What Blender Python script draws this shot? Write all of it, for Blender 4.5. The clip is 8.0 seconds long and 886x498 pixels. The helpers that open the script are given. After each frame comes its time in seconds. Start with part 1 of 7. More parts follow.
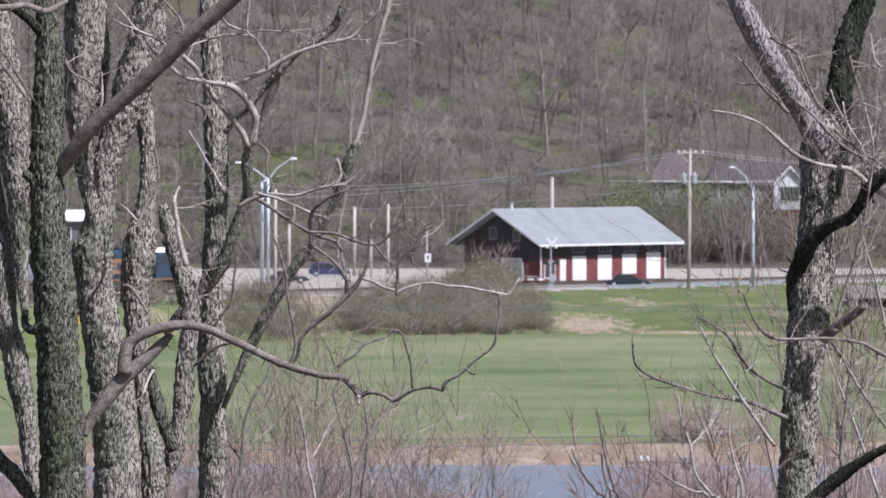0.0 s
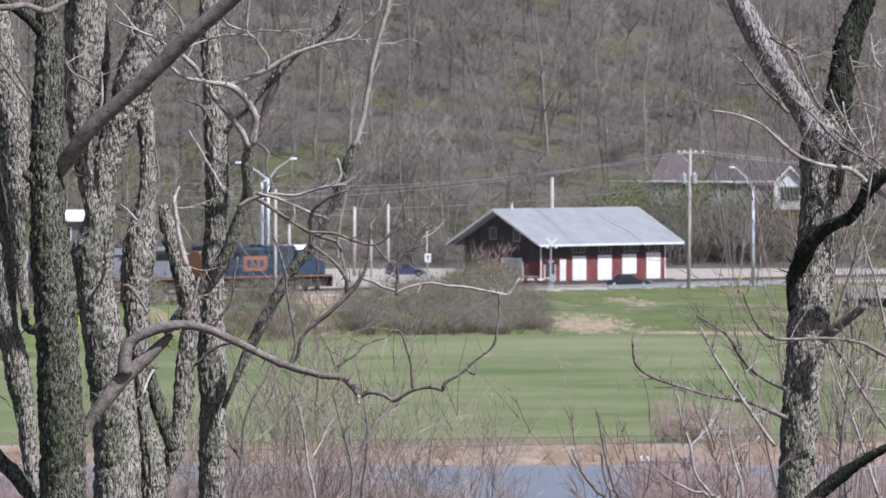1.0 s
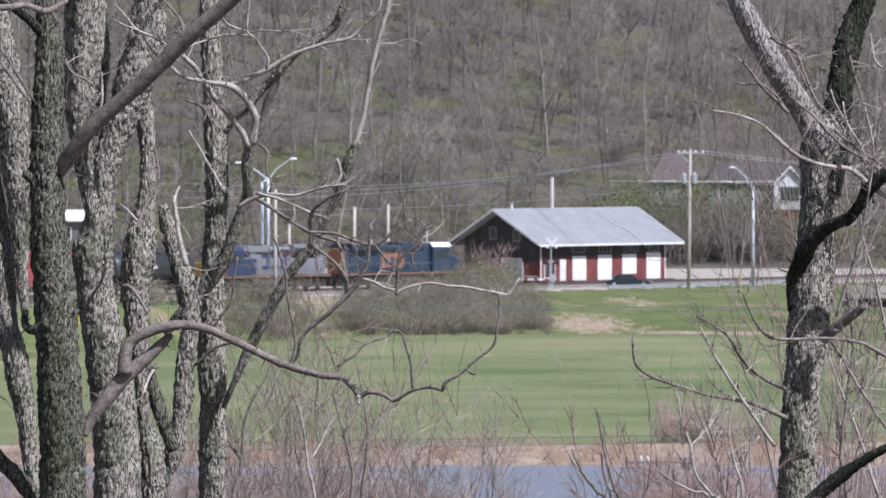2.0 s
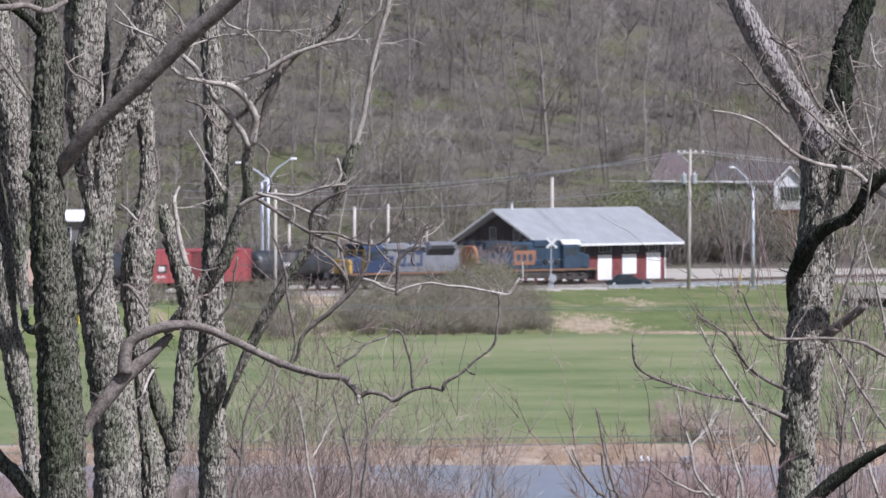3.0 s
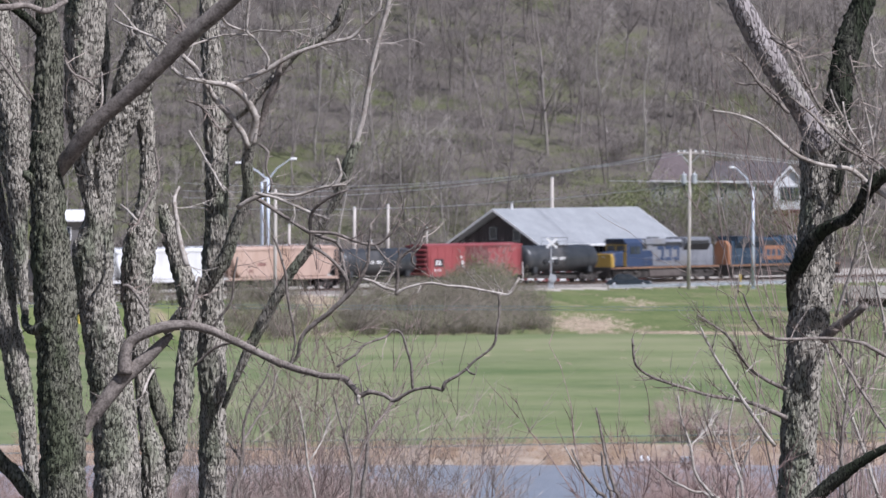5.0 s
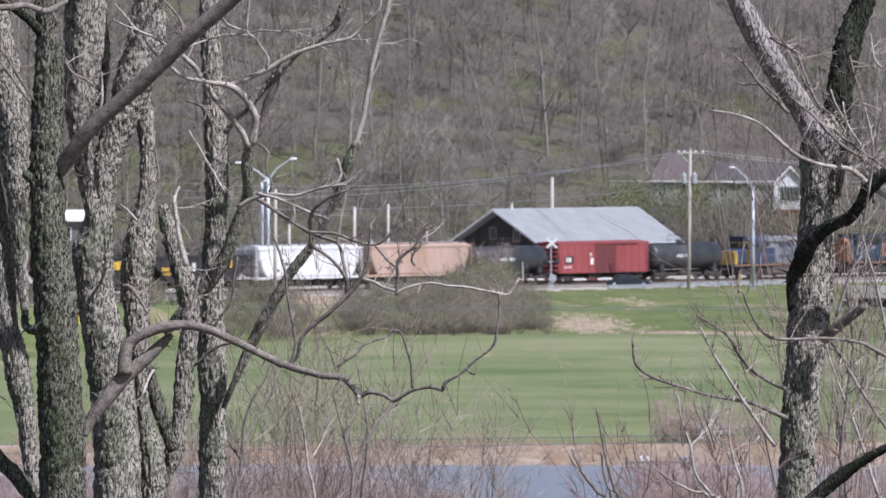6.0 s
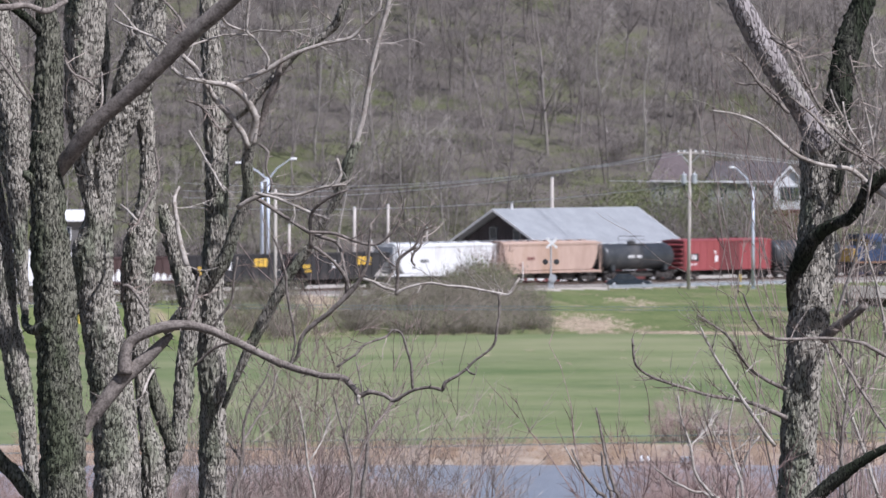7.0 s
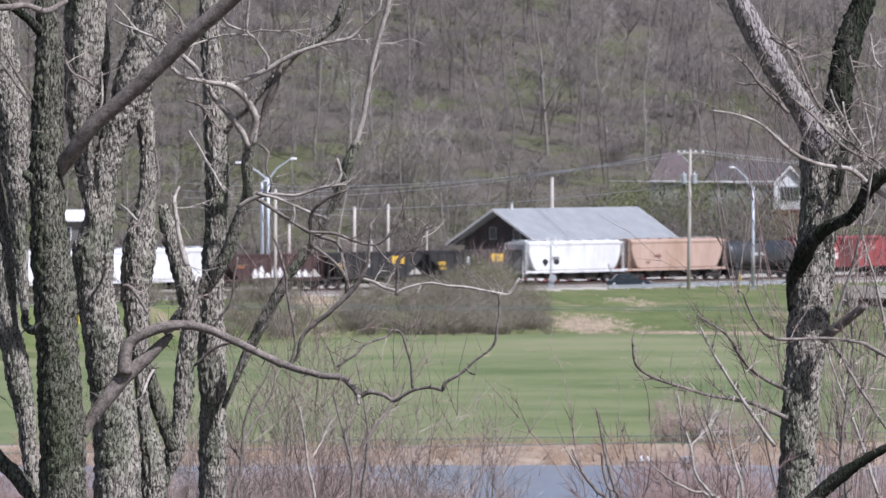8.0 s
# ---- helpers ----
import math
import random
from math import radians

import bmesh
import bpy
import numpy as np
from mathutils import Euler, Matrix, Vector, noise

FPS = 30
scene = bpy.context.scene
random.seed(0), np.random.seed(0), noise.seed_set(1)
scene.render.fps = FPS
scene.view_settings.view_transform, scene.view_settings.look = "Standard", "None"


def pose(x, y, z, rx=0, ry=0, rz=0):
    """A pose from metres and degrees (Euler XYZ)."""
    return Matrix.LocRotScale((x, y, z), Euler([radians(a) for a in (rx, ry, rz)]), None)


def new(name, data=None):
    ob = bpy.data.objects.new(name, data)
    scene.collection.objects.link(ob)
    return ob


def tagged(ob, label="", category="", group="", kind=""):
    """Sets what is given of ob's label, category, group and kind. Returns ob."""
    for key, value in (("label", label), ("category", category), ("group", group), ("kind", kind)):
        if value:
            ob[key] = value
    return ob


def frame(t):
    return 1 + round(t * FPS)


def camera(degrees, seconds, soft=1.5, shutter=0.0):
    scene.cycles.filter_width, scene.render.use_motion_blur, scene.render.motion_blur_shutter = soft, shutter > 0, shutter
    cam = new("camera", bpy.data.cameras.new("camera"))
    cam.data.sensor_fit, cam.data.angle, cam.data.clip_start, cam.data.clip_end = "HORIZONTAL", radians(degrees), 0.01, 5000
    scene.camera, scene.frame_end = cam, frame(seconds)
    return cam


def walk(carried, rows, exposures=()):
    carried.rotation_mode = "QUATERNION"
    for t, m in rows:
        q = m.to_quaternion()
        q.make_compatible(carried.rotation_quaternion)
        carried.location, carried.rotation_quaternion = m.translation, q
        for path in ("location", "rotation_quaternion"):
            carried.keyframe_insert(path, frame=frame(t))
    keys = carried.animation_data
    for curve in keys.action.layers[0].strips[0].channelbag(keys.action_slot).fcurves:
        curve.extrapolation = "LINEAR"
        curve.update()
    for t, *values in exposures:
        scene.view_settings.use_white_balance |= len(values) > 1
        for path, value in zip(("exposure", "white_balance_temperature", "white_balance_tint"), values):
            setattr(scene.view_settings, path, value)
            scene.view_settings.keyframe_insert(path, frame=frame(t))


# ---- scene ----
cam = camera(6.106, 8.0, soft=1.5, shutter=0.5)
EYE = (0.0, 0.0, 18.3)
# the lens is focused on the near trees, so the valley behind them is a little soft
cam.data.dof.use_dof, cam.data.dof.focus_distance, cam.data.dof.aperture_fstop = True, 50.5, 26.0
STAND = pose(*EYE, 90 - 0.9394, 0, 0)
walk(cam, [(0.0, STAND), (8.0, STAND)], [(0.0, -0.02, 5600, 17), (8.0, -0.02, 5600, 17)])

# ---- light: spring sun from behind the right shoulder, clear sky ----
SUN_TO = Vector((0.69, -0.675, 1.15)).normalized()
sun = new("sun", bpy.data.lights.new("sun", "SUN"))
sun.data.energy, sun.data.angle, sun.data.color = 5.9, radians(0.6), (1.0, 0.95, 0.89)
sun.rotation_euler = (-SUN_TO).to_track_quat("-Z", "Y").to_euler()
world = bpy.data.worlds.new("world")
scene.world = world
world.use_nodes = True
sky = world.node_tree.nodes.new("ShaderNodeTexSky")
sky.sky_type, sky.sun_disc = "NISHITA", False
sky.sun_elevation, sky.sun_rotation = math.asin(SUN_TO.z), math.atan2(SUN_TO.x, SUN_TO.y)
sky.dust_density, sky.air_density = 2.0, 1.0
world.node_tree.links.new(sky.outputs[0], world.node_tree.nodes["Background"].inputs[0])
world.node_tree.nodes["Background"].inputs[1].default_value = 0.065


# ---- geometry helpers ----
class Geo:
    """A mesh under construction."""

    def __init__(self):
        self.v, self.f = [], []

    def add(self, verts, faces):
        n = len(self.v)
        self.v += [tuple(p) for p in verts]
        self.f += [tuple(n + i for i in q) for q in faces]
        return self

    def box(self, x0, x1, y0, y1, z0, z1):
        return self.add([(x0, y0, z0), (x1, y0, z0), (x1, y1, z0), (x0, y1, z0), (x0, y0, z1), (x1, y0, z1), (x1, y1, z1), (x0, y1, z1)],
                        [(0, 3, 2, 1), (4, 5, 6, 7), (0, 1, 5, 4), (1, 2, 6, 5), (2, 3, 7, 6), (3, 0, 4, 7)])

    def prism(self, outline, a, b, axis="x"):
        """An outline drawn out from a to b along an axis. Axis x: outline in (y, z); y: in (x, z); z: in (x, y)."""
        n = len(outline)
        place = {"x": lambda p, s: (s, p[0], p[1]), "y": lambda p, s: (p[0], s, p[1]), "z": lambda p, s: (p[0], p[1], s)}[axis]
        verts = [place(p, a) for p in outline] + [place(p, b) for p in outline]
        faces = [(i, (i + 1) % n, n + (i + 1) % n, n + i) for i in range(n)] + [tuple(range(n - 1, -1, -1)), tuple(range(n, 2 * n))]
        return self.add(verts, faces)

    def tube(self, path, radii, sides=8, caps=True):
        """A round bar along a path with a radius at each point."""
        pts = [Vector(p) for p in path]
        verts, faces = [], []
        side = None
        for i, p in enumerate(pts):
            way = (pts[min(i + 1, len(pts) - 1)] - pts[max(i - 1, 0)])
            way = way.normalized() if way.length > 1e-9 else Vector((0, 0, 1))
            if side is None:
                side = way.cross(Vector((0.13, 0.97, 0.2)))
                if side.length < 0.1:
                    side = way.cross(Vector((1, 0, 0)))
            side = (side - way * side.dot(way)).normalized()
            up = way.cross(side)
            r = radii[i]
            for k in range(sides):
                a = 2 * math.pi * k / sides
                verts.append(p + side * (r * math.cos(a)) + up * (r * math.sin(a)))
        for i in range(len(pts) - 1):
            for k in range(sides):
                m = (k + 1) % sides
                faces.append((i * sides + k, i * sides + m, (i + 1) * sides + m, (i + 1) * sides + k))
        if caps:
            faces += [tuple(range(sides - 1, -1, -1)), tuple(range((len(pts) - 1) * sides, len(pts) * sides))]
        return self.add(verts, faces)

    def bar(self, p, q, r, sides=8):
        return self.tube([p, q], [r, r], sides)

    def mesh(self, name, bevel=0.0, smooth=False):
        me = bpy.data.meshes.new(name)
        me.from_pydata(self.v, [], self.f)
        bm = bmesh.new()
        bm.from_mesh(me)
        bmesh.ops.recalc_face_normals(bm, faces=bm.faces)
        if bevel:
            edges = [e for e in bm.edges if len(e.link_faces) == 2 and e.calc_face_angle(0) > 0.5]
            bmesh.ops.bevel(bm, geom=edges, offset=bevel, segments=1, affect="EDGES", clamp_overlap=True)
        bm.to_mesh(me)
        bm.free()
        if smooth:
            me.polygons.foreach_set("use_smooth", [True] * len(me.polygons))
        return me


def part(name, geo, material, parent=None, label="", bevel=0.0, smooth=False, m=None):
    """Links a mesh as one object under a thing or a part."""
    me = geo.mesh(name, bevel, smooth) if isinstance(geo, Geo) else geo
    if material and not me.materials:
        me.materials.append(material)
    ob = new(name, me)
    if parent is not None:
        ob.parent = parent
    if m is not None:
        ob.matrix_basis = m
    return tagged(ob, label)


def thing(name, m, label, category, group="", kind=""):
    ob = new(name)
    ob.empty_display_size = 0.2
    ob.matrix_basis = m
    return tagged(ob, label, category, group, kind)


# ---- the railway's own axes: u along the track (away to the right), v across it (away), from a point on the centre line ----
TURN = 51.0
ALONG = Vector((math.cos(radians(TURN)), math.sin(radians(TURN)), 0))
ACROSS = Vector((-ALONG.y, ALONG.x, 0))
ORIGIN = Vector((18.23, 902.94, 0))


def rail(u, v, z, turn=0):
    """A pose in the railway's axes."""
    p = ORIGIN + ALONG * u + ACROSS * v
    return pose(p.x, p.y, z, 0, 0, TURN + turn)


def rail_xy(u, v):
    p = ORIGIN + ALONG * u + ACROSS * v
    return p.x, p.y


def rail_uv(x, y):
    p = Vector((x, y, 0)) - ORIGIN
    return p.dot(ALONG), p.dot(ACROSS)


# ---- materials ----
def surface(name, dark, light, scale=1.0, rough=0.8, bump=0.3, fine=8.0, metal=0.0, stretch=(1, 1, 1), third=None, third_at=0.6, third_scale=0.5, third_soft=0.06, islands=0.0, objects=0.0, depth=0.02):
    """A procedural surface: two tones mixed by coarse and fine noise, a third in patches, and relief."""
    ma = bpy.data.materials.new(name)
    ma.use_nodes = True
    t = ma.node_tree
    n, link = t.nodes, t.links.new
    bsdf = n["Principled BSDF"]
    co = n.new("ShaderNodeTexCoord")
    mp = n.new("ShaderNodeMapping")
    mp.inputs["Scale"].default_value = stretch
    link(co.outputs["Object"], mp.inputs[0])

    def nz(s, detail, rough_=0.6):
        q = n.new("ShaderNodeTexNoise")
        q.inputs["Scale"].default_value, q.inputs["Detail"].default_value, q.inputs["Roughness"].default_value = s, detail, rough_
        link(mp.outputs[0], q.inputs[0])
        return q.outputs[0]

    def calc(op, a, b):
        q = n.new("ShaderNodeMath")
        q.operation = op
        for i, s in enumerate((a, b)):
            if isinstance(s, (int, float)):
                q.inputs[i].default_value = s
            else:
                link(s, q.inputs[i])
        return q.outputs[0]

    def mix(fac, a, b):
        q = n.new("ShaderNodeMix")
        q.data_type = "RGBA"
        link(fac, q.inputs[0])
        for i, s in ((6, a), (7, b)):
            if isinstance(s, tuple):
                q.inputs[i].default_value = (*s, 1)
            else:
                link(s, q.inputs[i])
        return q.outputs[2]

    coarse, small = nz(scale, 4), nz(scale * fine, 5)
    f = calc("ADD", calc("MULTIPLY", coarse, 0.55), calc("MULTIPLY", small, 0.45))
    f = calc("MULTIPLY", calc("SUBTRACT", f, 0.36), 3.6)
    if islands or objects:
        src = n.new("ShaderNodeNewGeometry").outputs["Random Per Island"] if islands else n.new("ShaderNodeObjectInfo").outputs["Random"]
        f = calc("ADD", f, calc("MULTIPLY", calc("SUBTRACT", src, 0.5), islands or objects))
    cl = n.new("ShaderNodeClamp")
    link(f, cl.inputs[0])
    colour = mix(cl.outputs[0], dark, light)
    if third:
        th = n.new("ShaderNodeMapRange")
        th.inputs[1].default_value, th.inputs[2].default_value = third_at - third_soft, third_at + third_soft
        link(nz(scale * third_scale, 6, 0.7), th.inputs[0])
        colour = mix(th.outputs[0], colour, third)
    link(colour, bsdf.inputs["Base Color"])
    rg = n.new("ShaderNodeMapRange")
    rg.inputs[3].default_value, rg.inputs[4].default_value = max(0.02, rough - 0.1), min(1.0, rough + 0.1)
    link(small, rg.inputs[0])
    link(rg.outputs[0], bsdf.inputs["Roughness"])
    bsdf.inputs["Metallic"].default_value = metal
    bsdf.inputs["Specular IOR Level"].default_value = 0.3 if rough > 0.6 else 0.5
    if bump:
        bp = n.new("ShaderNodeBump")
        bp.inputs["Strength"].default_value, bp.inputs["Distance"].default_value = bump, depth
        link(small, bp.inputs["Height"])
        link(bp.outputs[0], bsdf.inputs["Normal"])
    return ma


M_FIELD = surface("mown_grass", (0.09, 0.132, 0.045), (0.188, 0.216, 0.092), 0.12, 0.9, 0.3, 14, third=(0.25, 0.25, 0.135), third_at=0.56, third_soft=0.16, third_scale=0.8, stretch=(0.33, 0.5, 1.0), depth=0.1)
M_BANKGRASS = surface("bank_grass", (0.08, 0.11, 0.032), (0.165, 0.185, 0.072), 0.2, 0.95, 0.3, 9, third=(0.27, 0.22, 0.14), third_at=0.60, third_scale=0.6, depth=0.1)
M_REED = surface("dry_reeds", (0.20, 0.13, 0.09), (0.42, 0.31, 0.21), 0.5, 0.95, 0.3, 6, islands=1.2)
M_FLOOR = surface("forest_floor", (0.08, 0.068, 0.058), (0.145, 0.125, 0.104), 0.12, 0.95, 0.4, 10, third=(0.105, 0.11, 0.05), third_at=0.56, third_scale=0.5, depth=0.2)
M_LOT = surface("worn_concrete_lot", (0.33, 0.30, 0.25), (0.47, 0.43, 0.37), 0.2, 0.9, 0.2, 12)
M_GRAVEL = surface("ballast_gravel", (0.14, 0.125, 0.11), (0.30, 0.275, 0.245), 1.5, 0.95, 0.5, 6)
M_DIRT = surface("bare_dirt", (0.26, 0.2, 0.15), (0.42, 0.34, 0.26), 0.6, 0.95, 0.4, 8)
M_TIE = surface("creosoted_tie", (0.035, 0.028, 0.022), (0.08, 0.065, 0.05), 2, 0.9, 0.4, 8)
M_STEEL = surface("rail_steel", (0.16, 0.11, 0.08), (0.30, 0.24, 0.2), 3, 0.45, 0.2, 8, metal=0.7)
M_GALV = surface("galvanised_steel", (0.42, 0.44, 0.46), (0.62, 0.64, 0.66), 1.5, 0.45, 0.05, 8, metal=0.6)
M_POLE = surface("weathered_pole_wood", (0.38, 0.34, 0.30), (0.58, 0.53, 0.48), 1.2, 0.9, 0.4, 9, stretch=(4, 4, 0.6))
M_WIRE = surface("wire_sheath", (0.10, 0.14, 0.14), (0.17, 0.22, 0.22), 2, 0.6, 0, 5)
M_PALEWIRE = surface("weathered_wire", (0.40, 0.41, 0.41), (0.55, 0.56, 0.56), 2, 0.5, 0, 5)


def bark(name, crack, plate, tip, moss, moss_at, scale=58.0):
    """Furrowed bark: pale plates of uneven tone parted by thin dark upright cracks, with patches of moss."""
    ma = bpy.data.materials.new(name)
    ma.use_nodes = True
    n, link = ma.node_tree.nodes, ma.node_tree.links.new
    bsdf = n["Principled BSDF"]
    co = n.new("ShaderNodeTexCoord")

    def nz(sc, zs, detail):
        mp = n.new("ShaderNodeMapping")
        mp.inputs["Scale"].default_value = (1, 1, zs)
        link(co.outputs["Object"], mp.inputs[0])
        q = n.new("ShaderNodeTexNoise")
        q.inputs["Scale"].default_value, q.inputs["Detail"].default_value = sc, detail
        link(mp.outputs[0], q.inputs[0])
        return q.outputs[0]

    def span(v, a, b, lo=0.0, hi=1.0):
        q = n.new("ShaderNodeMapRange")
        for k, w in ((1, a), (2, b), (3, lo), (4, hi)):
            q.inputs[k].default_value = w
        link(v, q.inputs[0])
        return q.outputs[0]

    def calc(op, a, b):
        q = n.new("ShaderNodeMath")
        q.operation = op
        for k, w in enumerate((a, b)):
            if isinstance(w, float):
                q.inputs[k].default_value = w
            else:
                link(w, q.inputs[k])
        return q.outputs[0]

    def mix(fac, a, b):
        q = n.new("ShaderNodeMix")
        q.data_type = "RGBA"
        link(fac, q.inputs[0])
        for k, w in ((6, a), (7, b)):
            if isinstance(w, tuple):
                q.inputs[k].default_value = (*w, 1)
            else:
                link(w, q.inputs[k])
        return q.outputs[2]

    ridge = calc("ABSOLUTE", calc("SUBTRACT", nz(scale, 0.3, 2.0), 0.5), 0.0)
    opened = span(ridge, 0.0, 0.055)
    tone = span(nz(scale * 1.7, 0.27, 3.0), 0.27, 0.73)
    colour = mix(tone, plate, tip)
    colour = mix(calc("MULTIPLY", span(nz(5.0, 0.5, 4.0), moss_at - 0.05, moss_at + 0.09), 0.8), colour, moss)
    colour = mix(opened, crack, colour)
    link(colour, bsdf.inputs["Base Color"])
    bsdf.inputs["Roughness"].default_value, bsdf.inputs["Specular IOR Level"].default_value = 0.95, 0.2
    bp = n.new("ShaderNodeBump")
    bp.inputs["Strength"].default_value, bp.inputs["Distance"].default_value = 1.0, 0.012
    link(calc("ADD", opened, calc("MULTIPLY", tone, 0.5)), bp.inputs["Height"])
    link(bp.outputs[0], bsdf.inputs["Normal"])
    return ma


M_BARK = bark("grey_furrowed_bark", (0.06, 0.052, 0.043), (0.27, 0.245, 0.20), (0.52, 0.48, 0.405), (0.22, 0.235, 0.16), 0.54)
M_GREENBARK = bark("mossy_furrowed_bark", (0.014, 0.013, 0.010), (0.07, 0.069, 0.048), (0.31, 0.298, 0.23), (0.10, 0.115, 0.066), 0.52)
# mossy bark with the boughs' shade put into its near-black colour
M_SHADEDBARK = bark("shaded_mossy_bough_bark", (0.010, 0.009, 0.008), (0.032, 0.032, 0.024), (0.12, 0.116, 0.092), (0.032, 0.042, 0.022), 0.48)
M_SMOOTHBARK = surface("smooth_grey_branch_bark", (0.10, 0.083, 0.07), (0.30, 0.26, 0.225), 18, 0.9, 0.4, 4, third=(0.33, 0.30, 0.26), third_at=0.66, third_scale=0.4, depth=0.006)
M_PALEBARK = surface("pale_dead_branch_bark", (0.27, 0.23, 0.19), (0.52, 0.475, 0.42), 12, 0.9, 0.4, 4, third=(0.18, 0.15, 0.12), third_at=0.62, third_scale=0.4, depth=0.006)
M_LIGHTBOUGH = bark("pale_flaking_bough_bark", (0.23, 0.20, 0.188), (0.30, 0.265, 0.25), (0.44, 0.40, 0.38), (0.26, 0.26, 0.18), 0.60, 34.0)
M_TWIG = surface("grey_brown_twigs", (0.18, 0.14, 0.115), (0.45, 0.38, 0.325), 6, 0.9, 0.0, 4, islands=1.2)
M_REDTWIG = surface("reddish_twigs", (0.17, 0.112, 0.10), (0.43, 0.33, 0.29), 6, 0.9, 0.0, 4, islands=1.2)
M_WOODS = surface("bare_woodland_bark", (0.105, 0.090, 0.080), (0.25, 0.222, 0.198), 0.4, 0.95, 0.0, 4, islands=1.3)
M_PALEWOOD = surface("pale_woodland_bark", (0.23, 0.205, 0.18), (0.42, 0.385, 0.345), 0.6, 0.95, 0.0, 4, islands=0.8)
M_BRUSH = surface("bare_brush", (0.085, 0.074, 0.056), (0.265, 0.235, 0.18), 0.5, 0.95, 0.0, 4, islands=1.4)
M_BUD = surface("budding_leaves", (0.09, 0.11, 0.04), (0.20, 0.22, 0.09), 0.6, 0.8, 0.0, 4, islands=1.4)
M_BLADE = surface("grass_blades", (0.08, 0.11, 0.035), (0.22, 0.235, 0.105), 0.1, 0.9, 0.0, 4, islands=1.5)
M_WATER = surface("river_water", (0.21, 0.23, 0.26), (0.29, 0.31, 0.345), 0.3, 0.3, 1.0, 12, stretch=(0.35, 1, 1), depth=0.25)
M_WHITE = surface("white_paint", (0.66, 0.65, 0.63), (0.82, 0.81, 0.79), 0.8, 0.6, 0.05, 6)
M_ROOF = surface("pale_shingle_roof", (0.24, 0.25, 0.255), (0.33, 0.34, 0.35), 0.5, 0.8, 0.2, 14, stretch=(1, 1, 1))
M_BROWNWOOD = surface("dark_brown_siding", (0.042, 0.037, 0.04), (0.08, 0.07, 0.073), 1.2, 0.8, 0.2, 8, stretch=(1, 1, 0.2))
M_REDWOOD = surface("barn_red_siding", (0.13, 0.04, 0.038), (0.23, 0.075, 0.07), 1.0, 0.75, 0.2, 8)
M_GLASS = surface("dark_window_glass", (0.03, 0.035, 0.04), (0.06, 0.07, 0.08), 0.6, 0.08, 0.0, 4)
M_BLACK = surface("black_painted_steel", (0.018, 0.018, 0.019), (0.05, 0.05, 0.052), 0.8, 0.5, 0.1, 8)
M_TYRE = surface("rubber", (0.015, 0.015, 0.015), (0.03, 0.03, 0.03), 2, 0.85, 0.1, 8)


# ---- ground: bluff, river, field, railway bank, lot, wooded hill ----
def ramp(x, rows):
    xs, ys = zip(*rows)
    return float(np.interp(x, xs, ys))


NEAR_ROWS = [(-300, 20), (-40, 17.2), (0, 16.7), (30, 15.4), (50, 14.4), (90, 10.5), (300, 0), (480, -7.0), (545, -8.6), (560, -10.2), (636, -10.0), (646, -8.7), (656, -8.0), (834, -3.95)]
HILL_ROWS = [(1000, -0.45), (1012, 1.0), (1040, 8.0), (1150, 33.0), (1260, 62.0), (1420, 88.0), (1800, 110.0), (4500, 120.0)]


def land(x, y):
    u, v = rail_uv(x, y)
    low = ramp(y, NEAR_ROWS)
    top_y = y - (v + 13.0) / ACROSS.y
    foot_y = min(831.0, top_y - 9.0)
    if y > 834:
        low = -3.95
    k = min(1.0, max(0.0, (y - foot_y) / (top_y - foot_y)))
    k = k * k * (3 - 2 * k)
    bank = ramp(y, NEAR_ROWS) if foot_y < 831.0 else low
    z = bank + (-0.75 - bank) * k
    if v > -13:
        z = -0.75 + 0.3 * min(1.0, (v + 13) / 3.0)
    if y > 1000:
        z = ramp(y, HILL_ROWS) + (noise.noise((x * 0.012, y * 0.012, 3.0)) * 5.0) * min(1.0, (y - 1000) / 60.0)
    elif y < 834 and v < -20:
        z += noise.noise((x * 0.03, y * 0.03, 0.0)) * (0.35 if y > 656 else 0.8) * (0.0 if 540 < y < 650 else 1.0)
    return z


def ground_sheet():
    ys = [-300, -150, -60, -20, 0, 15, 30, 40, 50, 60, 80, 110, 160, 230, 300, 380, 450, 510, 545, 560, 600, 636, 640, 646, 651, 656]
    ys += list(np.arange(662, 780, 6.0)) + list(np.arange(780, 960, 2.0)) + list(np.arange(960, 1000, 5.0)) + [1000, 1006, 1012, 1020, 1030, 1040]
    ys += list(np.arange(1052, 1270, 12.0)) + [1300, 1350, 1420, 1600, 1800, 2500, 3500, 4500]
    xs = [-4000, -2000, -1000, -500, -300, -200, -150, -120] + list(np.arange(-100, 101, 2.5)) + [120, 150, 200, 300, 500, 1000, 2000, 4000]
    verts = [(x, y, land(x, y)) for y in ys for x in xs]
    w = len(xs)
    faces = [(j * w + i, j * w + i + 1, (j + 1) * w + i + 1, (j + 1) * w + i) for j in range(len(ys) - 1) for i in range(w - 1)]
    me = bpy.data.meshes.new("ground")
    me.from_pydata(verts, [], faces)
    for ma in (M_FIELD, M_BANKGRASS, M_FLOOR, M_LOT, M_GRAVEL, M_DIRT):
        me.materials.append(ma)
    for p in me.polygons:
        x, y = p.center.x, p.center.y
        u, v = rail_uv(x, y)
        if y >= 1000 or y < 500:
            p.material_index = 2
        elif v > 3.2:
            p.material_index = 3
        elif v > -4.5:
            p.material_index = 4
        elif v > -10:
            p.material_index = 3
        elif y > 831 or v > -28:
            p.material_index = 1
        elif y < 656:
            p.material_index = 5
        else:
            p.material_index = 0
        p.use_smooth = True
    return tagged(new("ground", me), "grassy river plain below a wooded hill", "ground", kind="structure")


ground_sheet()


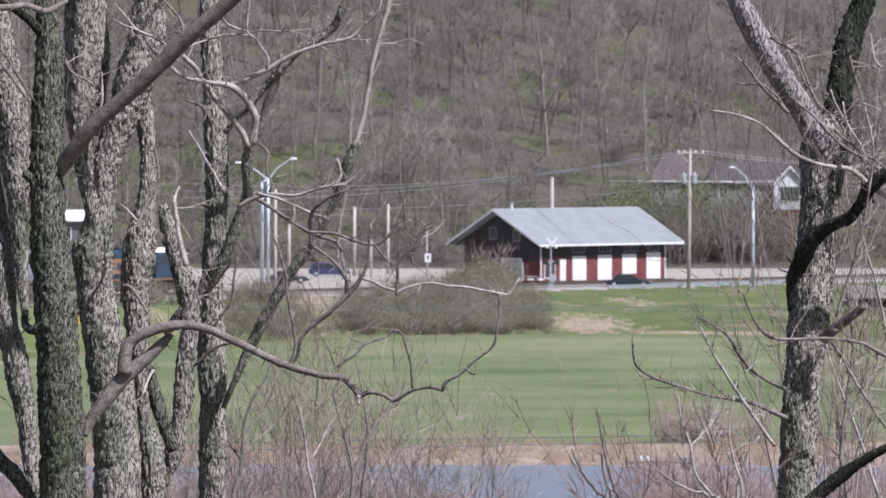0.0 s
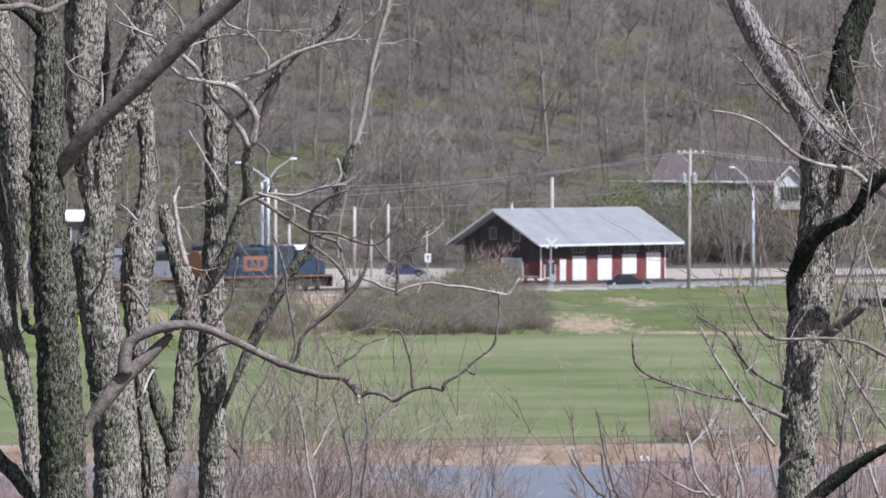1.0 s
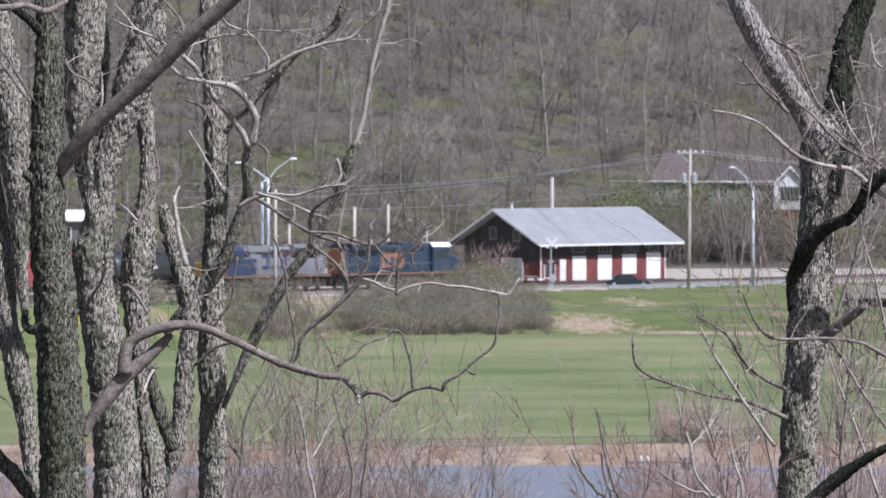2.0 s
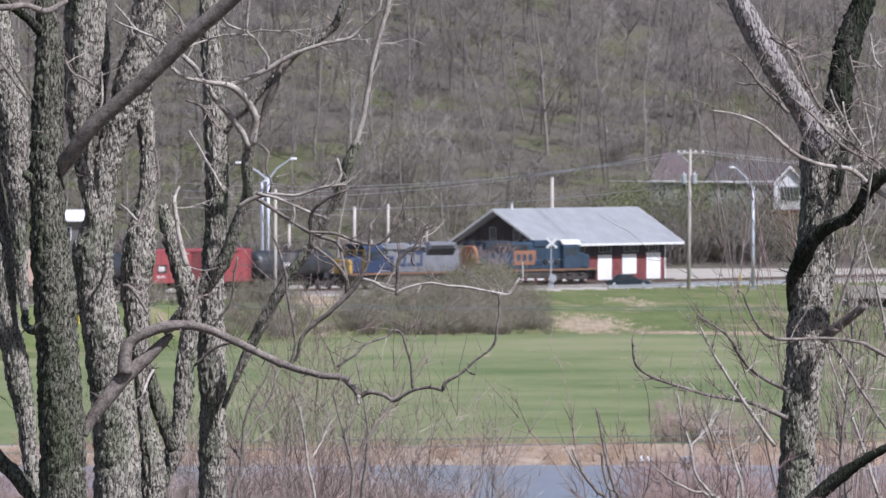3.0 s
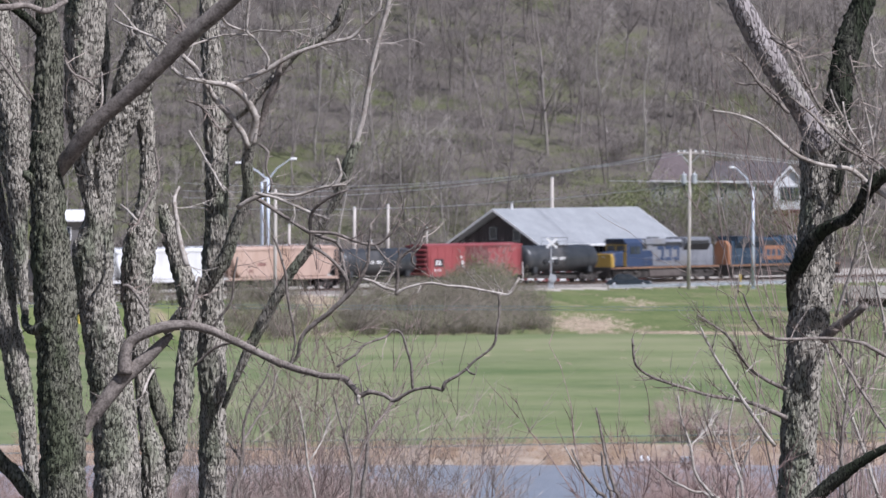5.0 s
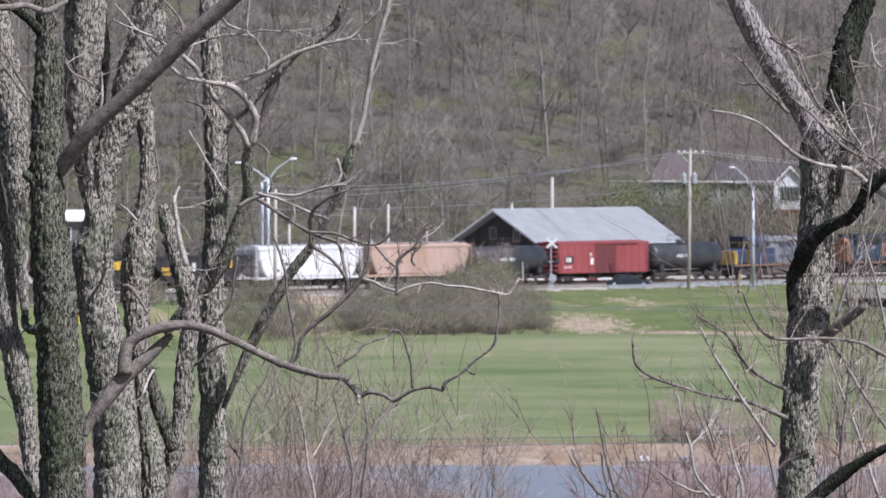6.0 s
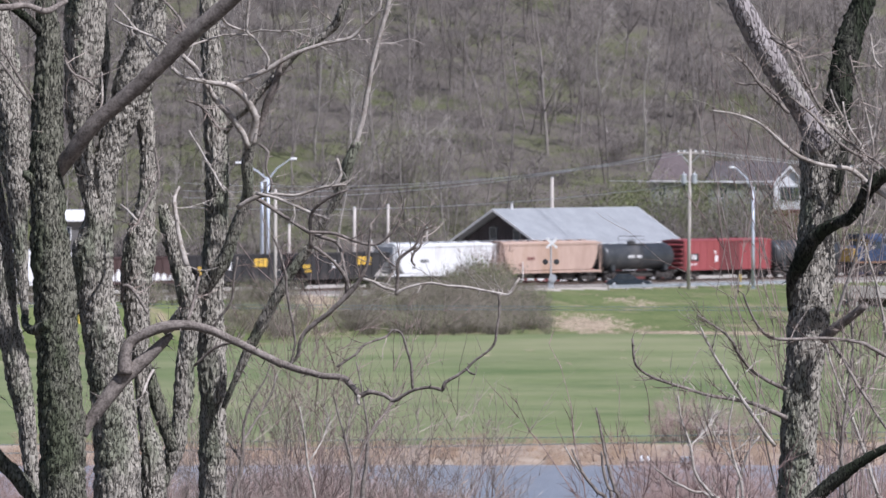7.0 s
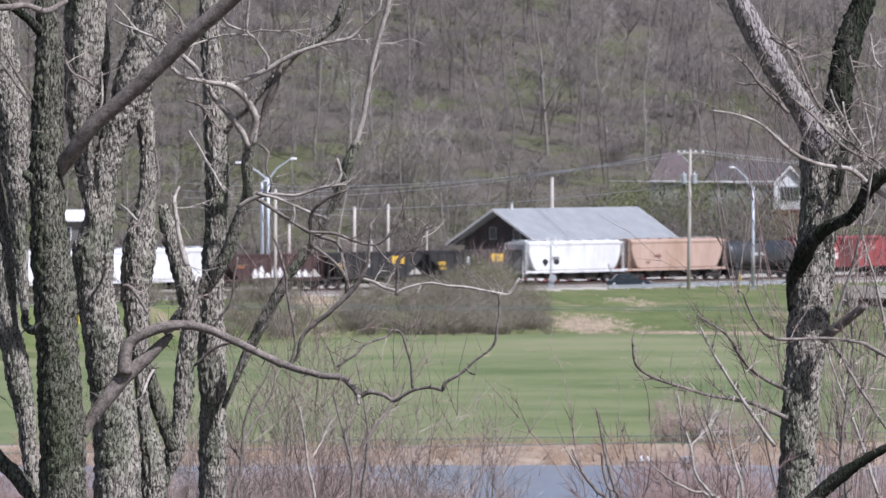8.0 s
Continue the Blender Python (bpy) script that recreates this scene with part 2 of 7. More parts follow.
def river():
    geo = Geo().add([(-4000, 500, -9.0), (4000, 500, -9.0), (4000, 650, -9.0), (-4000, 650, -9.0)], [(0, 1, 2, 3)])
    ob = part("water", geo, M_WATER)
    tagged(ob, "calm grey-blue river water", "river", kind="structure")


river()


def track():
    bed = thing("railway_track", rail(0, 0, 0), "railway track on ballast with steel rails", "track", kind="structure")
    part("ballast", Geo().prism([(-2.6, -0.44), (-1.7, -0.22), (1.7, -0.22), (2.6, -0.44)], -260, 320), M_GRAVEL, bed)
    for v in (-0.76, 0.76):
        part("rail", Geo().prism([(v - 0.07, -0.17), (v - 0.015, -0.13), (v - 0.035, -0.03), (v - 0.03, 0), (v + 0.03, 0), (v + 0.035, -0.03), (v + 0.015, -0.13), (v + 0.07, -0.17)], -260, 320), M_STEEL, bed)
    tie = Geo().box(-0.11, 0.11, -1.3, 1.3, -0.3, -0.175).mesh("tie", 0.01)
    for i in range(300):
        part("tie", tie, M_TIE, bed, m=pose(-85 + i * 0.6, 0, 0))


track()


# ---- the old freight depot ----
def window_part(parent, x0, x1, z0, z1, y, out=-1, material=None, bars=1):
    """A framed window in a wall that faces along y; out is the side that it faces."""
    fr = Geo()
    w, d = 0.09, 0.06 * out
    fr.box(x0 - w, x0, y, y + d, z0 - w, z1 + w).box(x1, x1 + w, y, y + d, z0 - w, z1 + w)
    fr.box(x0, x1, y, y + d, z1, z1 + w).box(x0, x1, y, y + d * 1.6, z0 - w, z0)
    win = part("window", fr, material or M_WINFRAME, parent, "weathered window frame")
    part("pane", Geo().box(x0, x1, y + d * 0.1, y + d * 0.3, z0, z1), M_GLASS, win)
    for i in range(bars):
        xm = x0 + (x1 - x0) * (i + 1) / (bars + 1)
        part("glazing_bar", Geo().box(xm - 0.025, xm + 0.025, y + d * 0.31, y + d * 0.6, z0, z1), material or M_WINFRAME, win)
    return win


M_WINFRAME = surface("weathered_grey_trim", (0.20, 0.21, 0.21), (0.33, 0.34, 0.34), 1.2, 0.7, 0.1, 8)
M_STUCCO = surface("pale_weathered_boards", (0.42, 0.41, 0.39), (0.60, 0.59, 0.57), 0.8, 0.8, 0.1, 6)
M_GREYBOARD = surface("grey_weathered_siding", (0.10, 0.095, 0.09), (0.17, 0.16, 0.15), 1.0, 0.85, 0.2, 8)


def depot():
    # local x along the track, y away from it, origin at the near corner by the crossing
    d = thing("depot", rail(-4.42, 6.2, -0.45), "old railway depot, dark brown and red walls under a pale roof", "building")
    L, W, EAVE, RISE = 22.2, 10.6, 4.97, 3.2
    wall = Geo()
    wall.box(0, L, 0, 0.2, 3.0, EAVE).box(0, L, W - 0.2, W, 0, EAVE)
    part("upper_wall", wall, M_BROWNWOOD, d, "dark brown upper boards")
    part("lower_wall", Geo().box(0, L, 0.0, 0.18, 0, 3.0), M_REDWOOD, d, "faded red lower boards")
    for x in (0, L - 0.2):
        part("gable_wall", Geo().prism([(0.2, 2.5), (W - 0.2, 2.5), (W - 0.2, EAVE), (W / 2, EAVE + RISE - 0.25), (0.2, EAVE)], x, x + 0.2), M_BROWNWOOD, d)
        part("gable_base", Geo().box(x, x + 0.2, 0.2, W - 0.2, 0, 2.5), M_REDWOOD, d)
    part("loading_dock", Geo().box(-0.3, L + 0.3, -1.15, -0.1, -0.22, 0.42), M_TIE, d, "low dark timber loading dock", 0.02)
    part("floor_slab", Geo().box(-0.4, L + 0.4, -1.2, W + 0.3, -0.25, 0.0), M_LOT, d, "concrete platform slab")
    # board battens on the gable towards the crossing
    for i in range(24):
        y = 0.45 + i * 0.42
        top = EAVE + RISE - 0.35 - abs(y - W / 2) * (RISE / (W / 2)) * 0.98
        part("batten", Geo().box(-0.03, 0.0, y - 0.03, y + 0.03, 2.51, max(2.7, top)), M_BROWNWOOD, d)
    # roof
    ov_v, ov_u, slope = 1.25, 1.75, 3.75 / 6.55
    half = W / 2 + ov_v
    zr = EAVE + 0.1 + (W / 2) * slope
    for s in (-1, 1):
        y0, y1 = W / 2, W / 2 + s * half
        z1 = zr - half * slope
        sheet = Geo().prism([(y0, zr), (y1, z1), (y1, z1 + 0.06), (y0, zr + 0.16)], -ov_u, L + ov_u + 0.15)
        slab = part("roof", sheet, M_ROOF, d, "pale grey shingle roof slope")
        part("fascia", Geo().prism([(y1, z1 - 0.14), (y1 + s * 0.05, z1 - 0.14), (y1 + s * 0.05, z1 + 0.08), (y1, z1 + 0.08)], -ov_u, L + ov_u + 0.15), M_WHITE, slab, "white eave board")
        for x in (-ov_u - 0.06, L + ov_u + 0.15):
            part("barge_board", Geo().prism([(y0, zr - 0.10), (y1, z1 - 0.14), (y1, z1 + 0.10), (y0, zr + 0.2)], x, x + 0.06), M_WHITE, slab, "white verge board")
        # shingle courses
        for i in range(1, 26):
            k = i / 26
            ya, za = y0 + (y1 - y0) * k, zr + 0.16 + (z1 + 0.06 - zr - 0.16) * k
            part("shingle_course", Geo().prism([(ya, za), (ya + s * 0.24, za - 0.24 * slope + 0.004), (ya + s * 0.24, za - 0.24 * slope + 0.014), (ya, za + 0.004)], -ov_u + 0.02, L + ov_u + 0.13), M_ROOF, slab)
        # rafter tails
        for i in range(18):
            x = -1.5 + i * (L + 3.0) / 17
            part("rafter", Geo().prism([(y0 + s * (W / 2 - 0.2), zr - (W / 2 - 0.2) * slope - 0.18), (y1 - s * 0.03, z1 - 0.16), (y1 - s * 0.03, z1 - 0.02), (y0 + s * (W / 2 - 0.2), zr - (W / 2 - 0.2) * slope - 0.02)], x - 0.06, x + 0.06), M_BROWNWOOD, slab)
    part("ridge_cap", Geo().prism([(W / 2 - 0.2, zr + 0.06), (W / 2, zr + 0.2), (W / 2 + 0.2, zr + 0.06)], -ov_u, L + ov_u), M_ROOF, d)
    part("vent_pipe", Geo().bar((1.6, W / 2, zr), (1.6, W / 2, zr + 0.75), 0.13, 10), M_WHITE, d, "short white vent pipe on the ridge")
    # freight doors on the track side
    for x0, x1, z0, z1 in ((0.5, 2.75, 0.2, 2.7), (3.3, 4.35, 0.25, 2.75), (5.5, 7.95, 0.25, 3.1), (10.0, 12.5, 0.3, 3.15), (14.4, 16.95, 1.0, 3.2), (18.75, 21.3, 0.3, 3.3)):
        if x0 < 2:
            win = window_part(d, x0 + 0.2, x1 - 0.3, 0.8, 2.5, -0.0, -1, M_WHITE, 1)
            continue
        door = part("freight_door", Geo().box(x0, x1, -0.09, -0.022, z0, z1), M_WHITE, d, "white painted freight door", 0.012)
        n = max(2, int((x1 - x0) / 0.5))
        for i in range(1, n):
            xm = x0 + (x1 - x0) * i / n
            part("door_seam", Geo().box(xm - 0.012, xm + 0.012, -0.096, -0.091, z0 + 0.03, z1 - 0.03), M_STUCCO, door)
    # windows above the doors
    for x0, x1 in ((5.6, 7.7), (10.3, 12.4), (14.8, 15.6), (16.1, 17.2), (19.3, 20.9)):
        win = window_part(d, x0, x1, 3.5, 4.4, 0.0, -1, None, 2)
    # plank lines in the red boarding
    for i in range(1, 11):
        z = 0.27 * i
        part("weatherboard", Geo().prism([(0.0, z), (-0.02, z), (-0.004, z + 0.25), (0.0, z + 0.25)], 0.1, L - 0.1), M_REDWOOD, d)
    for x in (0.0, L):
        part("corner_board", Geo().box(x - 0.09, x + 0.09, -0.05, 0.0, 0, EAVE - 0.9), M_WHITE, d, "white corner board")
    # gable: two attic windows, a wide loading door with a pale frame, a low white rail
    for y0, y1, z0, z1 in ((6.2, 7.0, 5.0, 6.2), (2.9, 3.7, 4.8, 5.9)):
        g = part("gable_window", Geo().box(-0.07, -0.0, y0 - 0.1, y1 + 0.1, z0 - 0.1, z1 + 0.1), M_WINFRAME, d)
        part("pane", Geo().box(-0.085, -0.072, y0, y1, z0, z1), M_GLASS, g)
    frame_part = Geo().box(-0.09, 0, 2.6, 2.72, 0, 2.9).box(-0.09, 0, 5.3, 5.42, 0, 2.9).box(-0.09, 0, 2.72, 5.3, 2.78, 2.9)
    big = part("loading_door", frame_part, M_WHITE, d, "pale framed glazed loading door")
    for i in range(3):
        part("pane", Geo().box(-0.06, -0.02, 2.74 + i * 0.86, 3.54 + i * 0.86, 0.15, 2.76), M_STUCCO, big)
    part("rail_board", Geo().box(-0.06, -0.01, 0.3, 2.5, 0.85, 0.98), M_WHITE, d, "low white board on the gable")


depot()


# ---- the freight train ----
M_BLUE = surface("dark_blue_loco_paint", (0.022, 0.038, 0.062), (0.045, 0.072, 0.105), 0.6, 0.45, 0.05, 10, third=(0.05, 0.06, 0.065), third_at=0.64)
M_BRIGHTBLUE = surface("royal_blue_loco_paint", (0.024, 0.038, 0.078), (0.046, 0.066, 0.122), 0.6, 0.45, 0.05, 10)
M_LOCOGREY = surface("grimy_grey_loco_paint", (0.16, 0.165, 0.185), (0.25, 0.255, 0.27), 0.6, 0.55, 0.05, 10, third=(0.18, 0.17, 0.16), third_at=0.62)
M_YELLOW = surface("yellow_loco_paint", (0.42, 0.26, 0.05), (0.56, 0.37, 0.08), 0.8, 0.5, 0.05, 10, third=(0.35, 0.22, 0.07), third_at=0.66)
M_ORANGE = surface("faded_orange_paint", (0.29, 0.13, 0.065), (0.42, 0.20, 0.10), 0.8, 0.6, 0.05, 10)
M_TANKBROWN = surface("dusty_brown_steel", (0.075, 0.062, 0.055), (0.14, 0.118, 0.105), 0.9, 0.7, 0.05, 10)
M_EMBLEM = surface("weathered_emblem_orange", (0.21, 0.105, 0.065), (0.33, 0.165, 0.095), 1.2, 0.65, 0.05, 10, third=(0.10, 0.085, 0.085), third_at=0.62, third_scale=0.8)
M_SILL = surface("grimy_orange_sill_paint", (0.17, 0.095, 0.06), (0.30, 0.17, 0.10), 0.9, 0.65, 0.05, 10)
M_BOXRED = surface("boxcar_red_paint", (0.23, 0.048, 0.05), (0.33, 0.085, 0.086), 0.5, 0.55, 0.05, 9, third=(0.25, 0.06, 0.055), third_at=0.62, stretch=(1, 1, 0.4))
M_DOORRED = surface("dull_maroon_paint", (0.115, 0.036, 0.036), (0.175, 0.055, 0.054), 0.7, 0.65, 0.05, 9)
M_TAN = surface("tan_hopper_paint", (0.39, 0.272, 0.212), (0.50, 0.365, 0.29), 0.35, 0.6, 0.05, 9, third=(0.36, 0.24, 0.165), third_at=0.62, stretch=(1, 1, 0.3))
M_WHITECAR = surface("white_hopper_paint", (0.60, 0.595, 0.58), (0.76, 0.755, 0.74), 0.4, 0.55, 0.05, 9, third=(0.52, 0.49, 0.45), third_at=0.68, stretch=(1, 1, 0.3))
M_TANK = surface("black_tank_paint", (0.022, 0.024, 0.026), (0.06, 0.063, 0.066), 0.5, 0.38, 0.05, 9, third=(0.09, 0.085, 0.08), third_at=0.64, stretch=(1, 1, 0.3))
M_COAL = surface("black_hopper_paint", (0.02, 0.019, 0.019), (0.05, 0.046, 0.045), 0.6, 0.6, 0.05, 9, third=(0.08, 0.065, 0.055), third_at=0.62)
M_BROWNCAR = surface("brown_hopper_paint", (0.052, 0.032, 0.03), (0.095, 0.06, 0.054), 0.6, 0.65, 0.05, 9)
M_GRIME = surface("grimy_running_gear", (0.028, 0.025, 0.023), (0.085, 0.075, 0.066), 1.5, 0.75, 0.2, 8)
M_TREAD = surface("worn_wheel_steel", (0.10, 0.09, 0.085), (0.22, 0.20, 0.19), 3, 0.5, 0.1, 8, metal=0.7)
M_LETTER = surface("stencil_white", (0.7, 0.69, 0.66), (0.82, 0.81, 0.78), 2, 0.6, 0, 8)
M_LETTERYELLOW = surface("stencil_yellow", (0.62, 0.38, 0.05), (0.75, 0.5, 0.08), 2, 0.6, 0, 8)

WHEELSETS = []


def wheelset_mesh(r):
    g = Geo()
    for y in (-0.77, 0.77):
        s = 1 if y > 0 else -1
        n = 20
        prof = [(r * 0.30, 0.05), (r * 0.34, -0.02), (r * 0.80, 0.0), (r, 0.05), (r + 0.03, -0.06), (r, -0.075), (r * 0.78, -0.04), (r * 0.3, -0.06)]
        verts, faces = [], []
        for k in range(n):
            a = 2 * math.pi * k / n
            for rr, off in prof:
                verts.append((rr * math.cos(a), y + off * s, rr * math.sin(a)))
        m = len(prof)
        for k in range(n):
            for j in range(m - 1):
                a, b = k * m + j, ((k + 1) % n) * m + j
                faces.append((a, b, b + 1, a + 1))
        g.add(verts, faces)
    g.bar((0, -1.05, 0), (0, 1.05, 0), 0.08, 8)
    # balance hole covers on the wheel plates make the turning visible
    for y in (-0.84, 0.84):
        for a in (0.4, 2.5, 4.6):
            g.box(r * 0.55 * math.cos(a) - 0.04, r * 0.55 * math.cos(a) + 0.04, min(y, y * 0.96), max(y, y * 0.96), r * 0.55 * math.sin(a) - 0.04, r * 0.55 * math.sin(a) + 0.04)
    return g.mesh("wheelset")


WHEEL_R = 0.49
WHEEL_MESH = wheelset_mesh(WHEEL_R)
LOCO_R = 0.53
LOCO_WHEEL_MESH = wheelset_mesh(LOCO_R)


def truck(parent, x, axles, gap, r, mesh):
    """A bogie with side frames and turning wheelsets."""
    half = gap * (axles - 1) / 2
    t = part("truck", Geo().box(x - 0.25, x + 0.25, -0.95, 0.95, r + 0.02, r + 0.3), M_GRIME, parent, "grimy cast steel truck", 0.03)
    for s in (-1, 1):
        y0, y1 = (1.0, 1.14) if s > 0 else (-1.14, -1.0)
        prof = [(x - half - 0.45, r - 0.08), (x - half - 0.2, r - 0.16), (x - half + 0.3, r - 0.12), (x - 0.3, r - 0.28), (x + 0.3, r - 0.28), (x + half - 0.3, r - 0.12), (x + half + 0.2, r - 0.16), (x + half + 0.45, r - 0.08),
                (x + half + 0.42, r + 0.2), (x + half, r + 0.26), (x + 0.5, r + 0.34), (x - 0.5, r + 0.34), (x - half, r + 0.26), (x - half - 0.42, r + 0.2)]
        part("side_frame", Geo().prism(prof, y0, y1, "y"), M_GRIME, t)
        sp = Geo()
        for k in (-0.18, 0, 0.18):
            sp.bar((x + k, s * 1.17, r - 0.26), (x + k, s * 1.17, r + 0.16), 0.075, 8)
        part("spring_group", sp, M_GRIME, t)
    for i in range(axles):
        w = part("wheelset", mesh, M_TREAD, parent, "worn steel wheelset", m=pose(x - half + i * gap, 0, r))
        WHEELSETS.append((w, x - half + i * gap, r))
        for s in (-1, 1):
            part("axle_box", Geo().box(x - half + i * gap - 0.17, x - half + i * gap + 0.17, min(s * 1.15, s * 1.28), max(s * 1.15, s * 1.28), r - 0.17, r + 0.17), M_GRIME, t, "", 0.03)


def couplers(parent, L):
    if L < 20:
        part("brake_rigging", Geo().box(3.3, L - 3.3, -0.5, 0.5, 0.42, 0.78), M_GRIME, parent, "dark brake gear under the floor", 0.04)
        part("air_reservoir", Geo().tube([(L * 0.4, -0.85, 0.72), (L * 0.4 + 0.1, -0.85, 0.72), (L * 0.4 + 1.0, -0.85, 0.72), (L * 0.4 + 1.1, -0.85, 0.72)], [0.12, 0.22, 0.22, 0.12], 10), M_GRIME, parent)
    for x0, x1 in ((-0.45, 0.0), (L, L + 0.45)):
        part("coupler", Geo().box(x0, x1, -0.1, 0.1, 0.75, 1.0).box(min(x0, x1) if x0 < 0 else x1 - 0.25, (x0 + 0.25) if x0 < 0 else x1, -0.17, 0.17, 0.7, 1.05), M_GRIME, parent, "", 0.03)


def ladder(parent, x, y, z0, z1, w=0.4, material=None, across=False):
    g = Geo()
    a, b = (-w / 2, w / 2)
    for k in (a, b):
        p = (x + k, y) if not across else (x, y + k)
        g.bar((*p, z0), (*p, z1), 0.022, 5)
    n = int((z1 - z0) / 0.38)
    for i in range(n + 1):
        z = z0 + 0.06 + i * 0.38
        if z < z1:
            p, q = ((x + a, y, z), (x + b, y, z)) if not across else ((x, y + a, z), (x, y + b, z))
            g.bar(p, q, 0.018, 5)
    part("ladder", g, material or M_GRIME, parent)


def marks(parent, x, z, y, count, size, gap, material, name="lettering"):
    """A row of plain bars the size of lettering on a side."""
    g = Geo()
    for i in range(count):
        x0 = x + i * (size * 0.62 + gap)
        g.box(x0, x0 + size * 0.62, y - 0.006, y, z, z + size)
        if size > 0.3:
            g.box(x0 + size * 0.62, x0 + size * 0.62 + gap * 0.4, y - 0.006, y, z + size * (0.1 if i % 2 else 0.6), z + size * (0.4 if i % 2 else 0.9))
    part(name, g, material, parent)


def locomotive(pose0, L, hood, cab_mat, nose_mat, rear_mat, label, white_cab_roof, logo):
    """Local x runs from the rear to the nose."""
    r = thing("locomotive", pose0, label, "locomotive")
    hw = 1.0
    # the lettered side: the one away from local +y, or towards it on the engine that runs backwards
    flip = 1 if logo == "orange" else -1

    def side(p, q):
        return sorted((p * flip, q * flip))

    part("underframe", Geo().box(0.3, L - 0.3, -1.5, 1.5, 1.25, 1.52), M_GRIME, r, "grimy underframe with walkways", 0.02)
    part("sill_stripe", Geo().box(0.4, L - 0.4, -1.53, -1.5, 1.36, 1.52).box(0.4, L - 0.4, 1.5, 1.53, 1.36, 1.52), M_SILL, r, "faded stripe along the walkway sill")
    for x in (0.2, L - 0.35):
        part("pilot", Geo().prism([(-1.4, 0.25), (1.4, 0.25), (1.5, 1.25), (-1.5, 1.25)], x, x + 0.15), M_GRIME, r, "grimy steel end plate")
    couplers(r, L)
    tank = [(-1.2, 0.22), (1.2, 0.22), (1.42, 0.5), (1.42, 1.24), (-1.42, 1.24), (-1.42, 0.6)]
    part("fuel_tank", Geo().prism(tank, L / 2 - 2.9, L / 2 + 2.7), M_GRIME if logo == "orange" else M_TANKBROWN, r, "fuel tank below the frame", 0.04)
    for x in (3.6, L - 3.9):
        truck(r, x, 3, 1.95, LOCO_R, LOCO_WHEEL_MESH)
    for xa, xb, z0, z1 in ((1.0, 2.1, 0.62, 1.22), (5.6, L / 2 - 3.0, 0.34, 1.24), (L / 2 + 2.8, L - 5.9, 0.34, 1.24), (L - 2.0, L - 0.9, 0.62, 1.22)):
        part("equipment_box", Geo().box(xa, xb, -1.3, 1.3, z0, z1), M_GRIME, r, "", 0.04)
    for x in (3.6, L - 3.9):
        for s in (-1, 1):
            y0, y1 = (1.15, 1.3) if s > 0 else (-1.3, -1.15)
            part("truck_guard", Geo().prism([(x - 2.7, 0.75), (x - 2.4, 0.45), (x - 1.2, 0.34), (x, 0.28), (x + 1.2, 0.34), (x + 2.4, 0.45), (x + 2.7, 0.75), (x + 2.6, 1.15), (x - 2.6, 1.15)], y0, y1, "y"), M_GRIME, r)
        cyl = Geo()
        for k in (-1.0, 1.0):
            cyl.bar((x + k - 0.35, -1.36 * flip, 0.95), (x + k + 0.35, -1.36 * flip, 0.95), 0.13, 8)
        part("brake_cylinder", cyl, M_GRIME, r)
    # long hood
    x1 = L - 6.0
    body = part("hood", Geo().prism([(-hw, 1.52), (hw, 1.52), (hw, 4.2), (hw - 0.18, 4.45), (-hw + 0.18, 4.45), (-hw, 4.2)], 3.6, x1), hood, r, "", 0.03)
    n = 15
    for i in range(n):
        x = 3.9 + i * (x1 - 4.3) / n
        part("hood_door", Geo().box(x, x + (x1 - 4.3) / n - 0.07, *side(-hw - 0.025, -hw), 1.6, 3.35), hood, body)
    part("grille", Geo().box(6.5, 9.6, *side(-hw - 0.03, -hw), 3.55, 4.15), M_BLACK, body, "dark intake grille")
    # flared radiator section at the rear
    rad = [(-hw, 1.52), (hw, 1.52), (hw, 3.3), (1.5, 3.95), (1.5, 4.55), (-1.5, 4.55), (-1.5, 3.95), (-hw, 3.3)]
    rads = part("radiator_section", Geo().prism(rad, 1.9, 6.4), hood, r, "flared radiator section", 0.03)
    part("radiator_screen", Geo().box(2.3, 6.3, *side(-1.53, -1.5), 3.98, 4.40), M_BLACK, rads)
    part("radiator_fan_deck", Geo().box(2.1, 6.2, -1.35, 1.35, 4.552, 4.65), M_LOCOGREY if logo != "orange" else M_BLACK, rads)
    part("rear_hood", Geo().box(1.3, 1.9, -hw, hw, 1.52, 4.1), hood, r, "rear of the long hood", 0.03)
    part("rear_end", Geo().prism([(-hw, 1.5), (hw, 1.5), (hw, 3.6), (0.55, 4.15), (-0.55, 4.15), (-hw, 3.6)], 0.8, 1.3), rear_mat, r, "painted rear hood end", 0.06)
    for x in (9.8, 10.6):
        part("exhaust_stack", Geo().box(x, x + 0.5, -0.35, 0.35, 4.45, 4.72), M_BLACK, r, "", 0.03)
    part("dynamic_brake_blister", Geo().box(x1 - 4.6, x1 - 1.0, -hw - 0.15, hw + 0.15, 3.9, 4.6), hood, r, "raised blower housing", 0.08)
    # cab
    xc0, xc1 = L - 6.0, L - 3.2
    cabp = part("cab", Geo().prism([(-1.5, 1.52), (1.5, 1.52), (1.5, 4.1), (1.15, 4.5), (-1.15, 4.5), (-1.5, 4.1)], xc0, xc1), cab_mat, r, "", 0.05)
    part("cab_roof", Geo().prism([(-1.5, 4.14), (-1.15, 4.52), (1.15, 4.52), (1.5, 4.14), (1.16, 4.6), (-1.16, 4.6)], xc0 - 0.1, xc1 + 0.25), M_WHITE if white_cab_roof else cab_mat, cabp, "cab roof")
